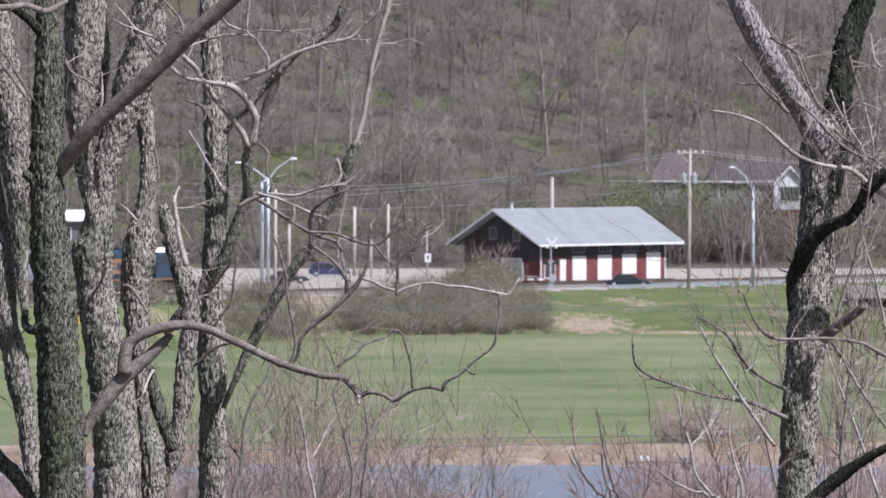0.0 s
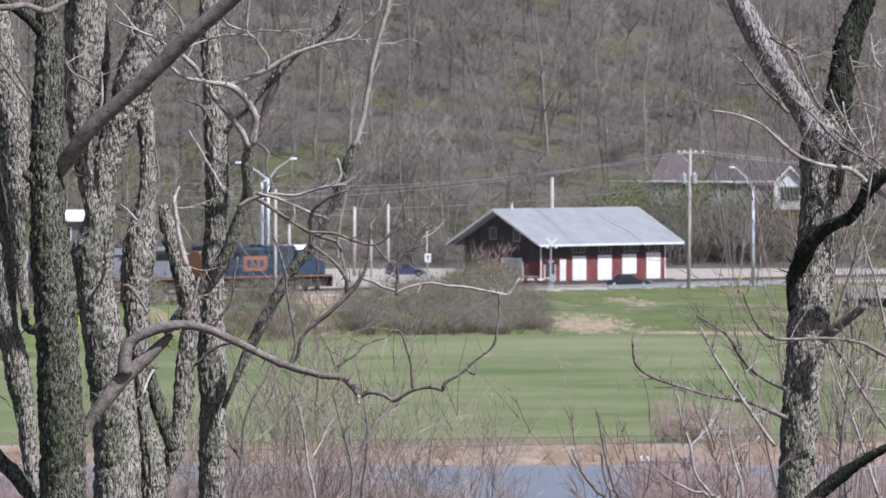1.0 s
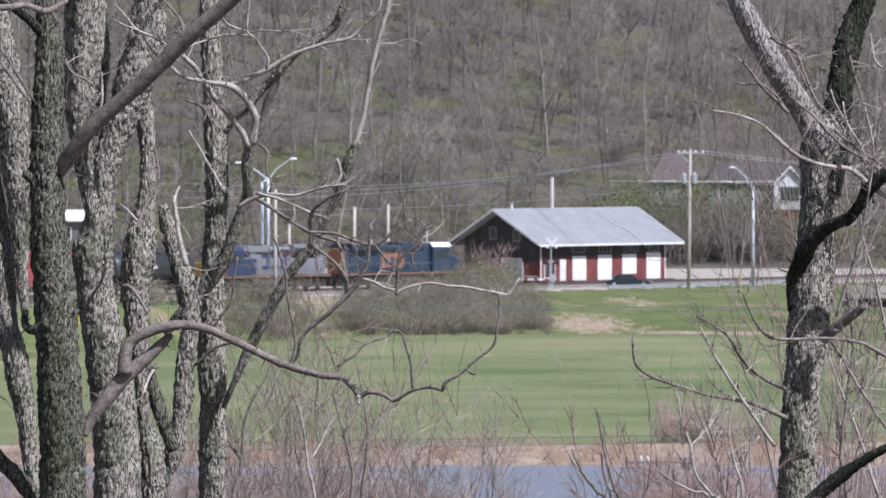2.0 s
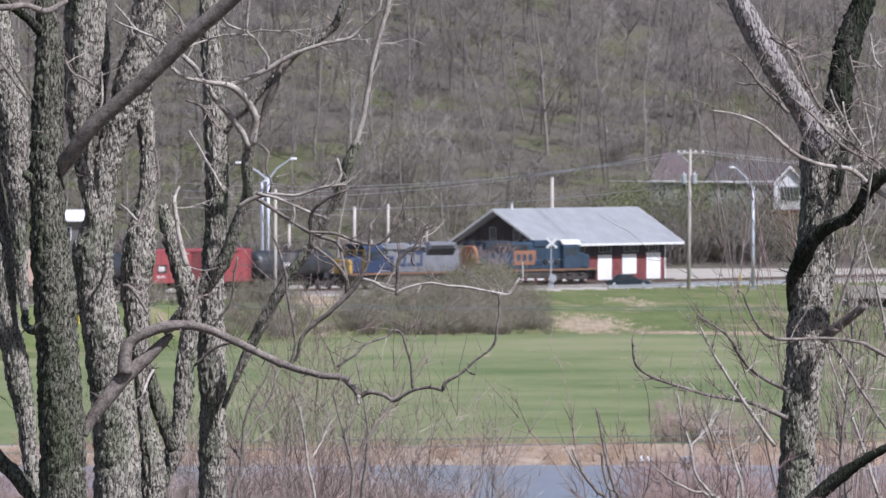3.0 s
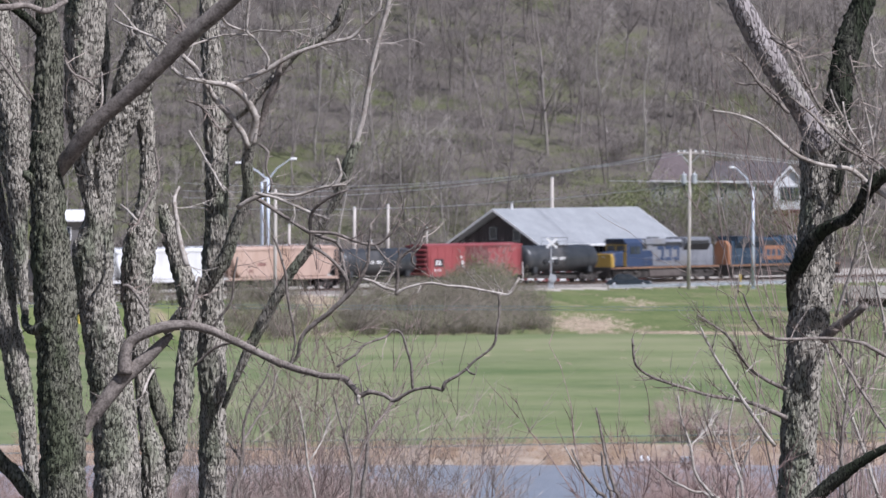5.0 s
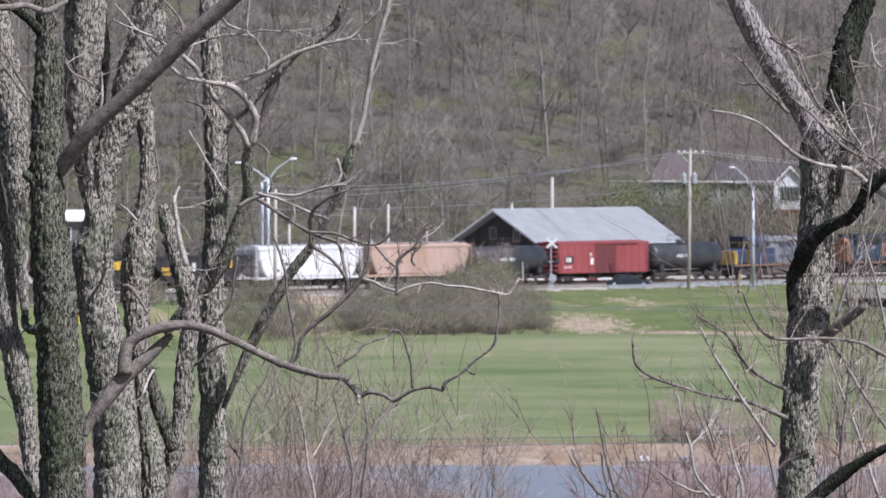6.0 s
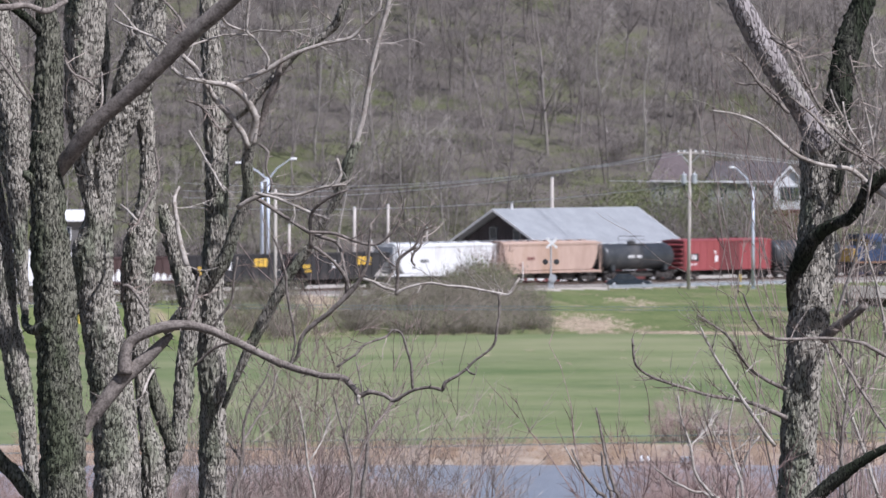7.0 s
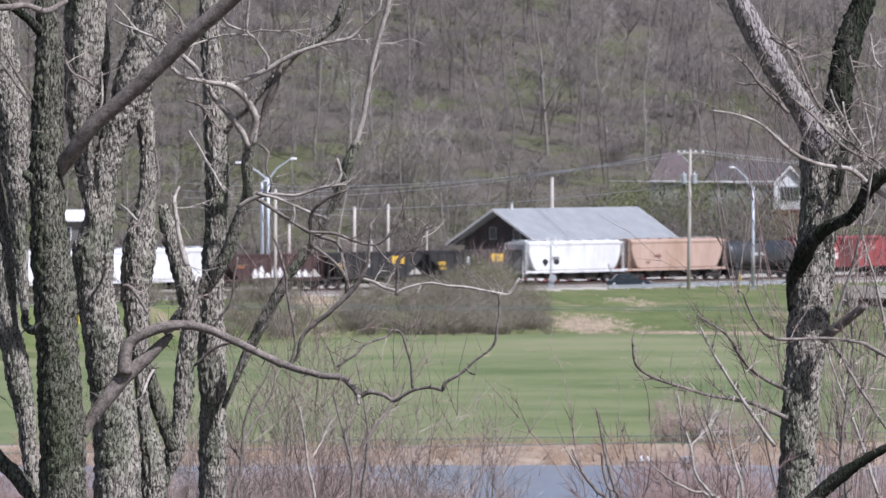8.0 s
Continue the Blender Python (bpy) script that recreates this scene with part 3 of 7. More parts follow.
    for x0, x1_ in ((xc0 + 0.45, xc0 + 1.2), (xc0 + 1.35, xc0 + 2.2)):
        part("cab_window", Geo().box(x0, x1_, *side(-1.525, -1.5), 2.95, 3.75), M_GLASS, cabp)
    part("windscreen", Geo().box(xc1, xc1 + 0.04, -1.2, -0.15, 3.2, 3.85).box(xc1, xc1 + 0.04, 0.15, 1.2, 3.2, 3.85), M_GLASS, cabp)
    part("number_board", Geo().box(xc1 - 0.02, xc1 + 0.08, -1.0, 1.0, 4.0, 4.28), M_BLACK, cabp)
    nose = Geo().prism([(xc1, 1.52), (L - 1.0, 1.52), (L - 1.05, 2.75), (L - 1.5, 3.05), (xc1, 3.3)], -1.1, 1.1, "y")
    nos = part("nose", nose, cab_mat, r, "short nose hood", 0.12)
    part("nose_front", Geo().prism([(-1.12, 1.5), (1.12, 1.5), (1.12, 2.7), (0.95, 3.0), (-0.95, 3.0), (-1.12, 2.7)], L - 1.5, L - 0.98), nose_mat, r, "painted nose front", 0.06)
    if nose_mat is not cab_mat:
        part("cab_front", Geo().box(xc1 + 0.0, xc1 + 0.028, -1.42, 1.42, 3.3, 3.98).box(xc1, xc1 + 0.028, -1.42, 1.42, 1.6, 3.18), nose_mat, cabp, "yellow cab front")
    part("headlight", Geo().bar((L - 1.06, -0.15, 2.65), (L - 0.98, -0.15, 2.65), 0.1, 10).bar((L - 1.06, 0.15, 2.65), (L - 0.98, 0.15, 2.65), 0.1, 10), M_WHITE, nos)
    if logo != "orange":
        part("hood_front", Geo().box(L - 8.4, L - 6.02, -1.05, 1.05, 1.6, 3.3), M_BRIGHTBLUE, r, "blue equipment cabinet behind the cab", 0.03)
        part("intake_panel", Geo().box(L - 7.4, L - 6.3, *side(-1.06, -1.0), 3.45, 4.15).box(L - 10.6, L - 8.4, *side(-1.06, -1.0), 3.75, 4.25), M_BLACK, r, "dark intake screens")
        part("flare_panel", Geo().prism([(-hw * flip * 1.01, 3.25), (-1.52 * flip, 3.93), (-1.5 * flip, 3.9), (-hw * flip, 3.22)], 1.9, 6.4), M_BLACK, rads, "dark screen under the radiator flare")
        part("radiator_edge", Geo().box(2.0, 6.3, *side(-1.56, -1.53), 4.3, 4.45), M_LOCOGREY, rads)
    # logo block on the hood side, drawn as a plain shape
    lx = 7.25 if logo == "orange" else 7.0
    if logo == "orange":
        part("hood_emblem", Geo().prism([(lx, 2.0), (lx + 3.5, 2.0), (lx + 3.8, 2.65), (lx + 3.8, 3.55), (lx, 3.55)], *side(-hw - 0.04, -hw - 0.028), "y"), M_EMBLEM, r, "faded orange emblem panel")
        for i in range(3):
            part("emblem_bar", Geo().box(lx + 0.5 + i * 1.0, lx + 1.15 + i * 1.0, *side(-hw - 0.05, -hw - 0.042), 2.4, 3.15), M_BLUE, r)
    else:
        for i in range(3):
            xx = lx + i * 1.4
            shape = [(xx, 2.15), (xx + 1.15, 2.15), (xx + 1.15, 2.55), (xx + 0.4, 2.55), (xx + 0.4, 3.35), (xx + 1.15, 3.35), (xx + 1.15, 3.75), (xx, 3.75)]
            part("emblem_bar", Geo().prism(shape, *side(-hw - 0.04, -hw - 0.028), "y"), M_BRIGHTBLUE, r, "blue emblem shape on the hood")
    # hand rails
    for s in (-1, 1):
        g = Geo()
        y = 1.47 * s
        g.bar((1.0, y, 2.5), (L - 6.1, y, 2.5), 0.02, 5)
        k = 0
        while 1.0 + k * 1.8 < L - 6.1:
            g.bar((1.0 + k * 1.8, y, 1.5), (1.0 + k * 1.8, y, 2.5), 0.018, 5)
            k += 1
        part("hand_rail", g, M_LOCOGREY, r)
        for x in (L - 1.2, 0.5):
            g = Geo()
            for i in range(4):
                g.box(x - 0.3, x + 0.3, min(y, y * 0.8), max(y, y * 0.8), 0.35 + i * 0.3, 0.39 + i * 0.3)
            part("step_well", g, M_GRIME, r)
    return r


def boxcar(u0, L):
    r = thing("boxcar", rail(u0, 0, 0), "faded red boxcar with dull maroon sliding door", "freight car")
    part("underframe", Geo().box(-0.3, L + 0.3, -0.3, 0.3, 0.75, 1.1).box(0, L, -1.4, 1.4, 0.95, 1.12), M_GRIME, r)
    part("centre_sill", Geo().box(1.0, L - 1.0, -0.35, 0.35, 0.55, 1.0).box(L * 0.36, L * 0.5, -1.2, 0.2, 0.4, 0.95), M_GRIME, r, "grimy centre sill with brake gear")
    couplers(r, L)
    for x in (2.0, L - 2.0):
        truck(r, x, 2, 1.75, WHEEL_R, WHEEL_MESH)
    part("side", Geo().box(0.12, L - 0.12, -1.5, -1.42, 1.0, 4.2), M_BOXRED, r, "bright red steel side")
    part("side", Geo().box(0.12, L - 0.12, 1.42, 1.5, 1.0, 4.2), M_BOXRED, r)
    rib = Geo().box(-0.035, 0.035, -0.035, 0, 1.05, 4.15).mesh("side_rib")
    for i in range(13):
        x = 0.5 + i * (L - 1.0) / 12
        if not 6.3 < x < 10.2:
            part("side_rib", rib, M_BOXRED, r, m=pose(x, -1.5, 0))
    door = part("sliding_door", Geo().box(6.5, 10.1, -1.57, -1.505, 1.0, 4.0), M_DOORRED, r, "dull maroon sliding door", 0.01)
    for i in range(5):
        part("door_rib", Geo().box(6.6, 10.0, -1.595, -1.572, 1.4 + i * 0.55, 1.5 + i * 0.55), M_DOORRED, door)
    part("door_track", Geo().box(6.3, L - 2.0, -1.6, -1.5, 0.98, 1.05).box(6.3, L - 2.0, -1.6, -1.5, 4.05, 4.13), M_DOORRED, r)
    for x0, x1 in ((0.0, 0.1), (L - 0.1, L)):
        e = part("end_wall", Geo().box(x0, x1, -1.45, 1.45, 1.0, 4.15), M_DOORRED, r, "corrugated end wall")
        s = -1 if x0 == 0 else 1
        for i in range(6):
            z = 1.3 + i * 0.5
            part("corrugation", Geo().add(
                [((x0 if s < 0 else x1), -1.38, z - 0.15), ((x0 if s < 0 else x1), 1.38, z - 0.15), ((x0 if s < 0 else x1) + s * 0.14, 1.3, z), ((x0 if s < 0 else x1) + s * 0.14, -1.3, z), ((x0 if s < 0 else x1), -1.38, z + 0.15), ((x0 if s < 0 else x1), 1.38, z + 0.15)],
                [(0, 1, 2, 3), (3, 2, 5, 4), (0, 3, 4), (1, 5, 2), (0, 4, 5, 1)]), M_BOXRED, e)
    part("roof", Geo().prism([(-1.52, 4.15), (1.52, 4.15), (1.52, 4.28), (0, 4.45), (-1.52, 4.28)], -0.05, L + 0.05), M_BOXRED, r, "shallow red roof")
    ladder(r, 0.35, -1.56, 1.0, 3.0, 0.4, M_BOXRED)
    ladder(r, L - 0.35, -1.56, 1.0, 4.2, 0.4, M_BOXRED)
    part("stencil_panel", Geo().box(1.2, 2.7, -1.512, -1.5, 2.0, 2.85), M_BLACK, r)
    marks(r, 1.45, 2.2, -1.514, 2, 0.5, 0.15, M_LETTER)
    marks(r, 1.2, 1.55, -1.505, 5, 0.22, 0.1, M_LETTER)
    marks(r, 5.7, 1.9, -1.505, 1, 0.7, 0.1, M_LETTER)
    marks(r, 5.6, 2.8, -1.505, 1, 0.35, 0.1, M_LETTER)
    return r


def tank_car(u0, L, label):
    r = thing("tank_car", rail(u0, 0, 0), label, "tank car")
    part("underframe", Geo().box(-0.2, L + 0.2, -0.28, 0.28, 0.8, 1.12).box(0, 0.9, -1.35, 1.35, 0.98, 1.12).box(L - 0.9, L, -1.35, 1.35, 0.98, 1.12), M_GRIME, r)
    couplers(r, L)
    for x in (1.8, L - 1.8):
        truck(r, x, 2, 1.75, WHEEL_R, WHEEL_MESH)
    xs, rs = [], []
    for k in range(7):
        a = k / 6 * math.pi / 2
        xs.append(0.35 + 0.6 * (1 - math.cos(a)))
        rs.append(max(0.02, 1.45 * math.sin(a)))
    path = [(x, 0, 2.62) for x in xs] + [(L - x, 0, 2.62) for x in reversed(xs)]
    shell = part("tank", Geo().tube(path, rs + rs[::-1], 40), M_TANK, r, "black cylindrical tank", smooth=True)
    for x in (2.4, L - 2.4, L * 0.36, L * 0.64):
        ring = Geo().tube([(x - 0.05, 0, 2.62), (x - 0.05, 0, 2.62), (x + 0.05, 0, 2.62)], [1.44, 1.47, 1.47], 40)
        part("tank_band", ring, M_TANK, shell)
    part("manway", Geo().bar((L / 2, 0, 3.95), (L / 2, 0, 4.35), 0.45, 16), M_TANK, r, "valve dome on top", 0.02)
    g = Geo()
    for x in (L / 2 - 1.3, L / 2 + 1.3):
        for y in (-0.75, 0.75):
            g.bar((x, y, 3.9), (x, y, 4.85), 0.02, 5)
    for y in (-0.75, 0.75):
        g.bar((L / 2 - 1.3, y, 4.85), (L / 2 + 1.3, y, 4.85), 0.02, 5).bar((L / 2 - 1.3, y, 4.45), (L / 2 + 1.3, y, 4.45), 0.016, 5)
    for x in (L / 2 - 1.3, L / 2 + 1.3):
        g.bar((x, -0.75, 4.85), (x, 0.75, 4.85), 0.02, 5)
    part("top_railing", g, M_GRIME, r, "safety railing round the dome")
    part("platform", Geo().box(L / 2 - 1.3, L / 2 + 1.3, -0.8, 0.8, 3.98, 4.03), M_GRIME, r)
    ladder(r, L / 2, -1.5, 0.9, 4.0, 0.45)
    for s in (-1, 1):
        part("saddle", Geo().box(1.6 if s < 0 else L - 2.2, 2.2 if s < 0 else L - 1.6, -1.2, 1.2, 1.12, 1.75), M_TANK, r)
    marks(r, L * 0.32, 2.5, -1.46, 4, 0.3, 0.12, M_LETTER)
    marks(r, L * 0.32 + 1.6, 2.5, -1.46, 3, 0.3, 0.12, M_LETTER)
    return r


def covered_hopper(u0, L, paint, label):
    r = thing("covered_hopper", rail(u0, 0, 0), label, "hopper car")
    for k in (0.3, 0.5, 0.7):
        part("outlet_gate", Geo().prism([(L * k - 1.5, 1.15), (L * k + 1.5, 1.15), (L * k + 0.7, 0.3), (L * k - 0.7, 0.3)], -1.0, 1.0, "y"), M_GRIME, r, "grimy discharge gate")
    couplers(r, L)
    part("underframe", Geo().box(-0.2, L + 0.2, -0.3, 0.3, 0.8, 1.1), M_GRIME, r)
    for x in (1.8, L - 1.8):
        truck(r, x, 2, 1.75, WHEEL_R, WHEEL_MESH)
    # body with slope sheets at both ends, bowed sides
    prof = [(0.6, 4.3), (0.6, 3.3), (0.8, 2.7), (1.35, 1.75), (1.8, 1.35), (L - 1.8, 1.35), (L - 1.35, 1.75), (L - 0.8, 2.7), (L - 0.6, 3.3), (L - 0.6, 4.3)]
    body = part("body", Geo().prism(prof, -1.52, 1.52, "y"), paint, r, "smooth curved hopper body", 0.08)
    part("roof", Geo().prism([(-1.5, 4.3), (-1.1, 4.5), (1.1, 4.5), (1.5, 4.3)], 0.5, L - 0.5), paint, r)
    part("top_chord", Geo().box(0.4, L - 0.4, -1.58, -1.52, 4.12, 4.34), paint, body)
    part("side_sill", Geo().box(0.1, L - 0.1, -1.5, -1.36, 1.1, 1.34), paint, body)
    hatch = Geo().box(-0.35, 0.35, -0.32, 0.32, 4.5, 4.64).mesh("hatch", 0.03)
    for i in range(8):
        part("roof_hatch", hatch, paint, r, m=pose(1.6 + i * (L - 3.2) / 7, 0, 0))
    rw = Geo().box(0.3, L - 0.3, -0.75, -0.5, 4.6, 4.64).box(0.3, L - 0.3, 0.5, 0.75, 4.6, 4.64)
    part("running_board", rw, M_GALV, r, "galvanised roof walkway")
    for x in (0.15, L - 0.15):
        part("end_frame", Geo().bar((x, -1.4, 1.1), (x, -1.4, 4.3), 0.06, 6).bar((x, 1.4, 1.1), (x, 1.4, 4.3), 0.06, 6).bar((x, -1.4, 4.25), (x, 1.4, 4.25), 0.05, 6).box(x - 0.3, x + 0.3, -1.45, 1.45, 1.05, 1.15), paint, r, "end platform and posts")
        ladder(r, x, -1.5, 1.1, 4.5, 0.4, paint)
    for i in range(3):
        x = L / 2 + (i - 1) * 3.6
        g = Geo().add([(x - 1.5, -1.3, 1.35), (x + 1.5, -1.3, 1.35), (x + 1.5, 1.3, 1.35), (x - 1.5, 1.3, 1.35), (x - 0.5, -0.5, 0.45), (x + 0.5, -0.5, 0.45), (x + 0.5, 0.5, 0.45), (x - 0.5, 0.5, 0.45)],
                      [(0, 1, 5, 4), (1, 2, 6, 5), (2, 3, 7, 6), (3, 0, 4, 7), (4, 5, 6, 7), (3, 2, 1, 0)])
        part("outlet_chute", g, M_GRIME if paint is M_TAN else paint, r)
    for i in range(9):
        x = 2.0 + i * (L - 4.0) / 8
        part("side_seam", Geo().box(x - 0.02, x + 0.02, -1.532, -1.52, 2.0, 4.1), paint, body)
    marks(r, L * 0.26, 2.5, -1.535, 4, 0.34, 0.12, M_BLACK if paint is not M_TAN else M_DOORRED)
    marks(r, L * 0.18, 1.85, -1.535, 2, 0.3, 0.15, M_BLACK if paint is not M_TAN else M_DOORRED)
    return r


def coal_hopper(u0, L, paint, label, letters, graffiti=False):
    r = thing("open_hopper", rail(u0, 0, 0), label, "hopper car")
    couplers(r, L)
    part("underframe", Geo().box(-0.2, L + 0.2, -0.3, 0.3, 0.8, 1.1), M_GRIME, r)
    for x in (1.7, L - 1.7):
        truck(r, x, 2, 1.75, WHEEL_R, WHEEL_MESH)
    prof = [(0.15, 3.62), (0.15, 3.1), (2.6, 1.2), (L - 2.6, 1.2), (L - 0.15, 3.1), (L - 0.15, 3.62)]
    for y in (-1.5, 1.44):
        part("side", Geo().prism(prof, y, y + 0.06, "y"), paint, r)
    part("slope_sheet", Geo().prism([(0.15, 3.1), (2.6, 1.2), (L - 2.6, 1.2), (L - 0.15, 3.1), (L - 0.15, 3.2), (L - 2.6, 1.3), (2.6, 1.3), (0.15, 3.2)], -1.44, 1.44, "y"), paint, r)
    part("coal_load", Geo().prism([(-1.43, 3.2), (1.43, 3.2), (1.2, 3.45), (0, 3.55), (-1.2, 3.45)], 0.3, L - 0.3), M_GRIME, r, "dark load of coal")
    part("top_chord", Geo().box(0.05, L - 0.05, -1.58, -1.44, 3.55, 3.7).box(0.05, L - 0.05, 1.44, 1.58, 3.55, 3.7).box(0.05, 0.2, -1.44, 1.44, 3.55, 3.7).box(L - 0.2, L - 0.05, -1.44, 1.44, 3.55, 3.7), paint, r)
    part("side_sill", Geo().box(0.0, L, -1.55, -1.4, 1.0, 1.2).box(0.0, L, 1.4, 1.55, 1.0, 1.2), paint, r)
    rib = Geo().box(-0.06, 0.06, -0.1, 0.0, 1.1, 3.56).mesh("side_post", 0.01)
    for i in range(12):
        part("side_post", rib, paint, r, m=pose(0.2 + i * (L - 0.4) / 11, -1.5, 0))
    for x in (0.1, L - 0.1):
        ladder(r, x, -1.62, 1.0, 3.6, 0.4, paint)
    for i in range(3):
        x = L / 2 + (i - 1) * 3.0
        g = Geo().prism([(x - 1.3, 1.2), (x - 0.35, 0.4), (x + 0.35, 0.4), (x + 1.3, 1.2)], -1.2, 1.2, "y")
        part("outlet_chute", g, M_GRIME, r)
    if letters:
        marks(r, L * 0.66, 2.45, -1.612, 3, 0.85, 0.2, M_LETTERYELLOW)
        marks(r, L * 0.1, 2.2, -1.612, 3, 0.38, 0.18, M_LETTERYELLOW)
        marks(r, L * 0.12, 1.75, -1.612, 3, 0.3, 0.18, M_LETTERYELLOW)
        part("placard", Geo().box(L * 0.40, L * 0.40 + 0.42, -1.615, -1.6, 2.15, 3.0), M_LETTER, r, "white card on the side")
    if graffiti:
        for i in range(9):
            x = 4.6 + i * 1.0
            h = 0.8 + 0.35 * math.sin(i * 2.3)
            part("painted_blob", Geo().prism([(x, 1.3), (x + 0.75, 1.3), (x + 0.8, 1.3 + h * 0.6), (x + 0.42, 1.3 + h * 1.25), (x + 0.05, 1.3 + h * 0.7)], -1.612, -1.6, "y"), M_LETTER, r, "white sprayed shape")
        marks(r, 2.0, 2.3, -1.612, 3, 0.4, 0.25, M_ORANGE)
    return r


TRAIN = []


def consist():
    loco = locomotive(rail(52.6, 0, 0), 21.3, M_BLUE, M_BLUE, M_BLUE, M_ORANGE, "dark blue diesel locomotive with a faded orange emblem", True, "orange")
    second = locomotive(rail(51.4, 0, 0, 180), 20.2, M_LOCOGREY, M_BRIGHTBLUE, M_YELLOW, M_LOCOGREY, "grey and blue diesel locomotive with a yellow nose, running backwards", False, "blue")
    rows = [(loco, 52.6, 0), (second, 51.4, 180)]
    for u0, ob in ((16.9, tank_car(16.9, 13.3, "short black tank car with white stencils")), (0.0, boxcar(0.0, 16.0)), (-14.1, tank_car(-14.1, 13.2, "black tank car with white stencils")),
                   (-32.2, covered_hopper(-32.2, 17.5, M_TAN, "tan covered grain hopper, rust streaked")), (-50.2, covered_hopper(-50.2, 17.2, M_WHITECAR, "white covered grain hopper with small dark lettering")),
                   (-66.7, coal_hopper(-66.7, 15.9, M_COAL, "black open coal hopper with yellow lettering bars", True)), (-83.4, coal_hopper(-83.4, 15.9, M_COAL, "black open coal hopper with yellow lettering bars", True)),
                   (-100.1, coal_hopper(-100.1, 15.9, M_BROWNCAR, "brown open coal hopper with white graffiti", False, True)), (-118.4, covered_hopper(-118.4, 17.4, M_WHITECAR, "pale covered hopper at the train's end")),
                   (-136.6, covered_hopper(-136.6, 17.4, M_WHITECAR, "pale covered hopper at the train's end"))):
        rows.append((ob, u0, 0))
    TRAIN.extend(rows)


consist()


# ---- bare woods: trees grown limb by limb ----
def rand(a, b):
    return random.uniform(a, b)


def bent(way, amount):
    v = Vector(way) + Vector((rand(-1, 1), rand(-1, 1), rand(-1, 1))) * amount
    return v.normalized()


def spike(geo, p, way, length, r, bends=1, droop=0.0):
    """A thin three-sided twig that tapers to its tip; returns its points."""
    pts, w = [Vector(p)], Vector(way).normalized()
    for i in range(bends):
        pts.append(pts[-1] + w * (length / bends))
        w = bent(w + Vector((0, 0, droop)), 0.22)
    n = len(pts)
    if n > 2:
        geo.tube(pts[:-1], [r * (1 - 0.85 * i / (n - 1)) for i in range(n - 1)], 3, caps=False)
        b = len(geo.v) - 3
    else:
        side = w.cross(Vector((0.3, 0.9, 0.2))).normalized() * r
        up = w.cross(side)
        b = len(geo.v)
        geo.v += [tuple(pts[0] + side), tuple(pts[0] - side * 0.5 + up * 0.87), tuple(pts[0] - side * 0.5 - up * 0.87)]
    geo.v.append(tuple(pts[-1]))
    geo.f += [(b, b + 1, b + 3), (b + 1, b + 2, b + 3), (b + 2, b, b + 3)]
    return pts


def wood_tree(height, seed, lean=0.0, limbs=12):
    """A slender bare tree of the hillside: trunk, limbs, branches, twigs."""
    random.seed(seed)
    g = Geo()
    pts, w, z = [Vector((0, 0, -0.5))], Vector((lean, rand(-0.05, 0.05), 1)).normalized(), 0
    n = 8
    for i in range(n):
        pts.append(pts[-1] + w * ((height + 0.5) / n))
        w = bent(w + Vector((0, 0, 0.16)), 0.17)
    r0 = height * 0.0102
    radii = [r0 * (1 - 0.88 * (i / n) ** 1.1) for i in range(n + 1)]
    g.tube(pts, radii, 5, caps=False)
    for k in range(limbs):
        s = rand(0.25, 0.97)
        i = min(n - 1, int(s * n))
        p = pts[i].lerp(pts[i + 1], s * n - i)
        a = rand(0, 2 * math.pi)
        up = rand(0.5, 1.3)
        way = Vector((math.cos(a), math.sin(a), up)).normalized()
        ln = height * rand(0.18, 0.38) * (1.25 - s * 0.7)
        lp = spike(g, p, way, ln, radii[i] * 0.5, 4, 0.1)
        for j in range(7):
            q = lp[random.randint(1, 4)]
            w2 = bent(way + Vector((0, 0, 0.25)), 0.75)
            bp = spike(g, q, w2, ln * rand(0.25, 0.5), 0.028, 2, 0.05)
            for m in range(4):
                spike(g, bp[random.randint(0, 2)], bent(w2 + Vector((0, 0, 0.2)), 0.9), rand(0.6, 1.6), 0.015, 1)
    return g


def brush_clump(height, spread, stems, seed, twigs=4, r=0.02, bends=2):
    random.seed(seed)
    g = Geo()
    for k in range(stems):
        a, d = rand(0, 2 * math.pi), rand(0, spread) * 0.5
        way = Vector((math.cos(a) * rand(0.05, 0.7), math.sin(a) * rand(0.05, 0.7), 1))
        sp = spike(g, (math.cos(a) * d, math.sin(a) * d, -0.2), way, height * rand(0.55, 1.0), r, bends, 0.1)
        for j in range(twigs):
            spike(g, sp[random.randint(1, bends)], bent(way, 0.7), height * rand(0.15, 0.35), r * 0.6, 1)
    return g


def leaf_clump(height, spread, count, size, seed):
    """Small folded leaves scattered through a rounded, ragged volume."""
    random.seed(seed)
    g = Geo()
    for k in range(count):
        a, d, z = rand(0, 2 * math.pi), spread * math.sqrt(random.random()), height * random.random()
        d *= 0.4 + 0.6 * math.sin(math.pi * min(1, z / height * 0.85 + 0.12))
        p = Vector((math.cos(a) * d, math.sin(a) * d, z))
        t = bent((0, 0, 0), 1.0) * size * rand(0.6, 1.3)
        s = t.cross(bent((0, 0, 1), 0.8)).normalized() * size * 0.35
        g.add([p, p + t * 0.5 + s, p + t, p + t * 0.5 - s + Vector((0, 0, size * 0.15))], [(0, 1, 2), (0, 2, 3)])
    return g


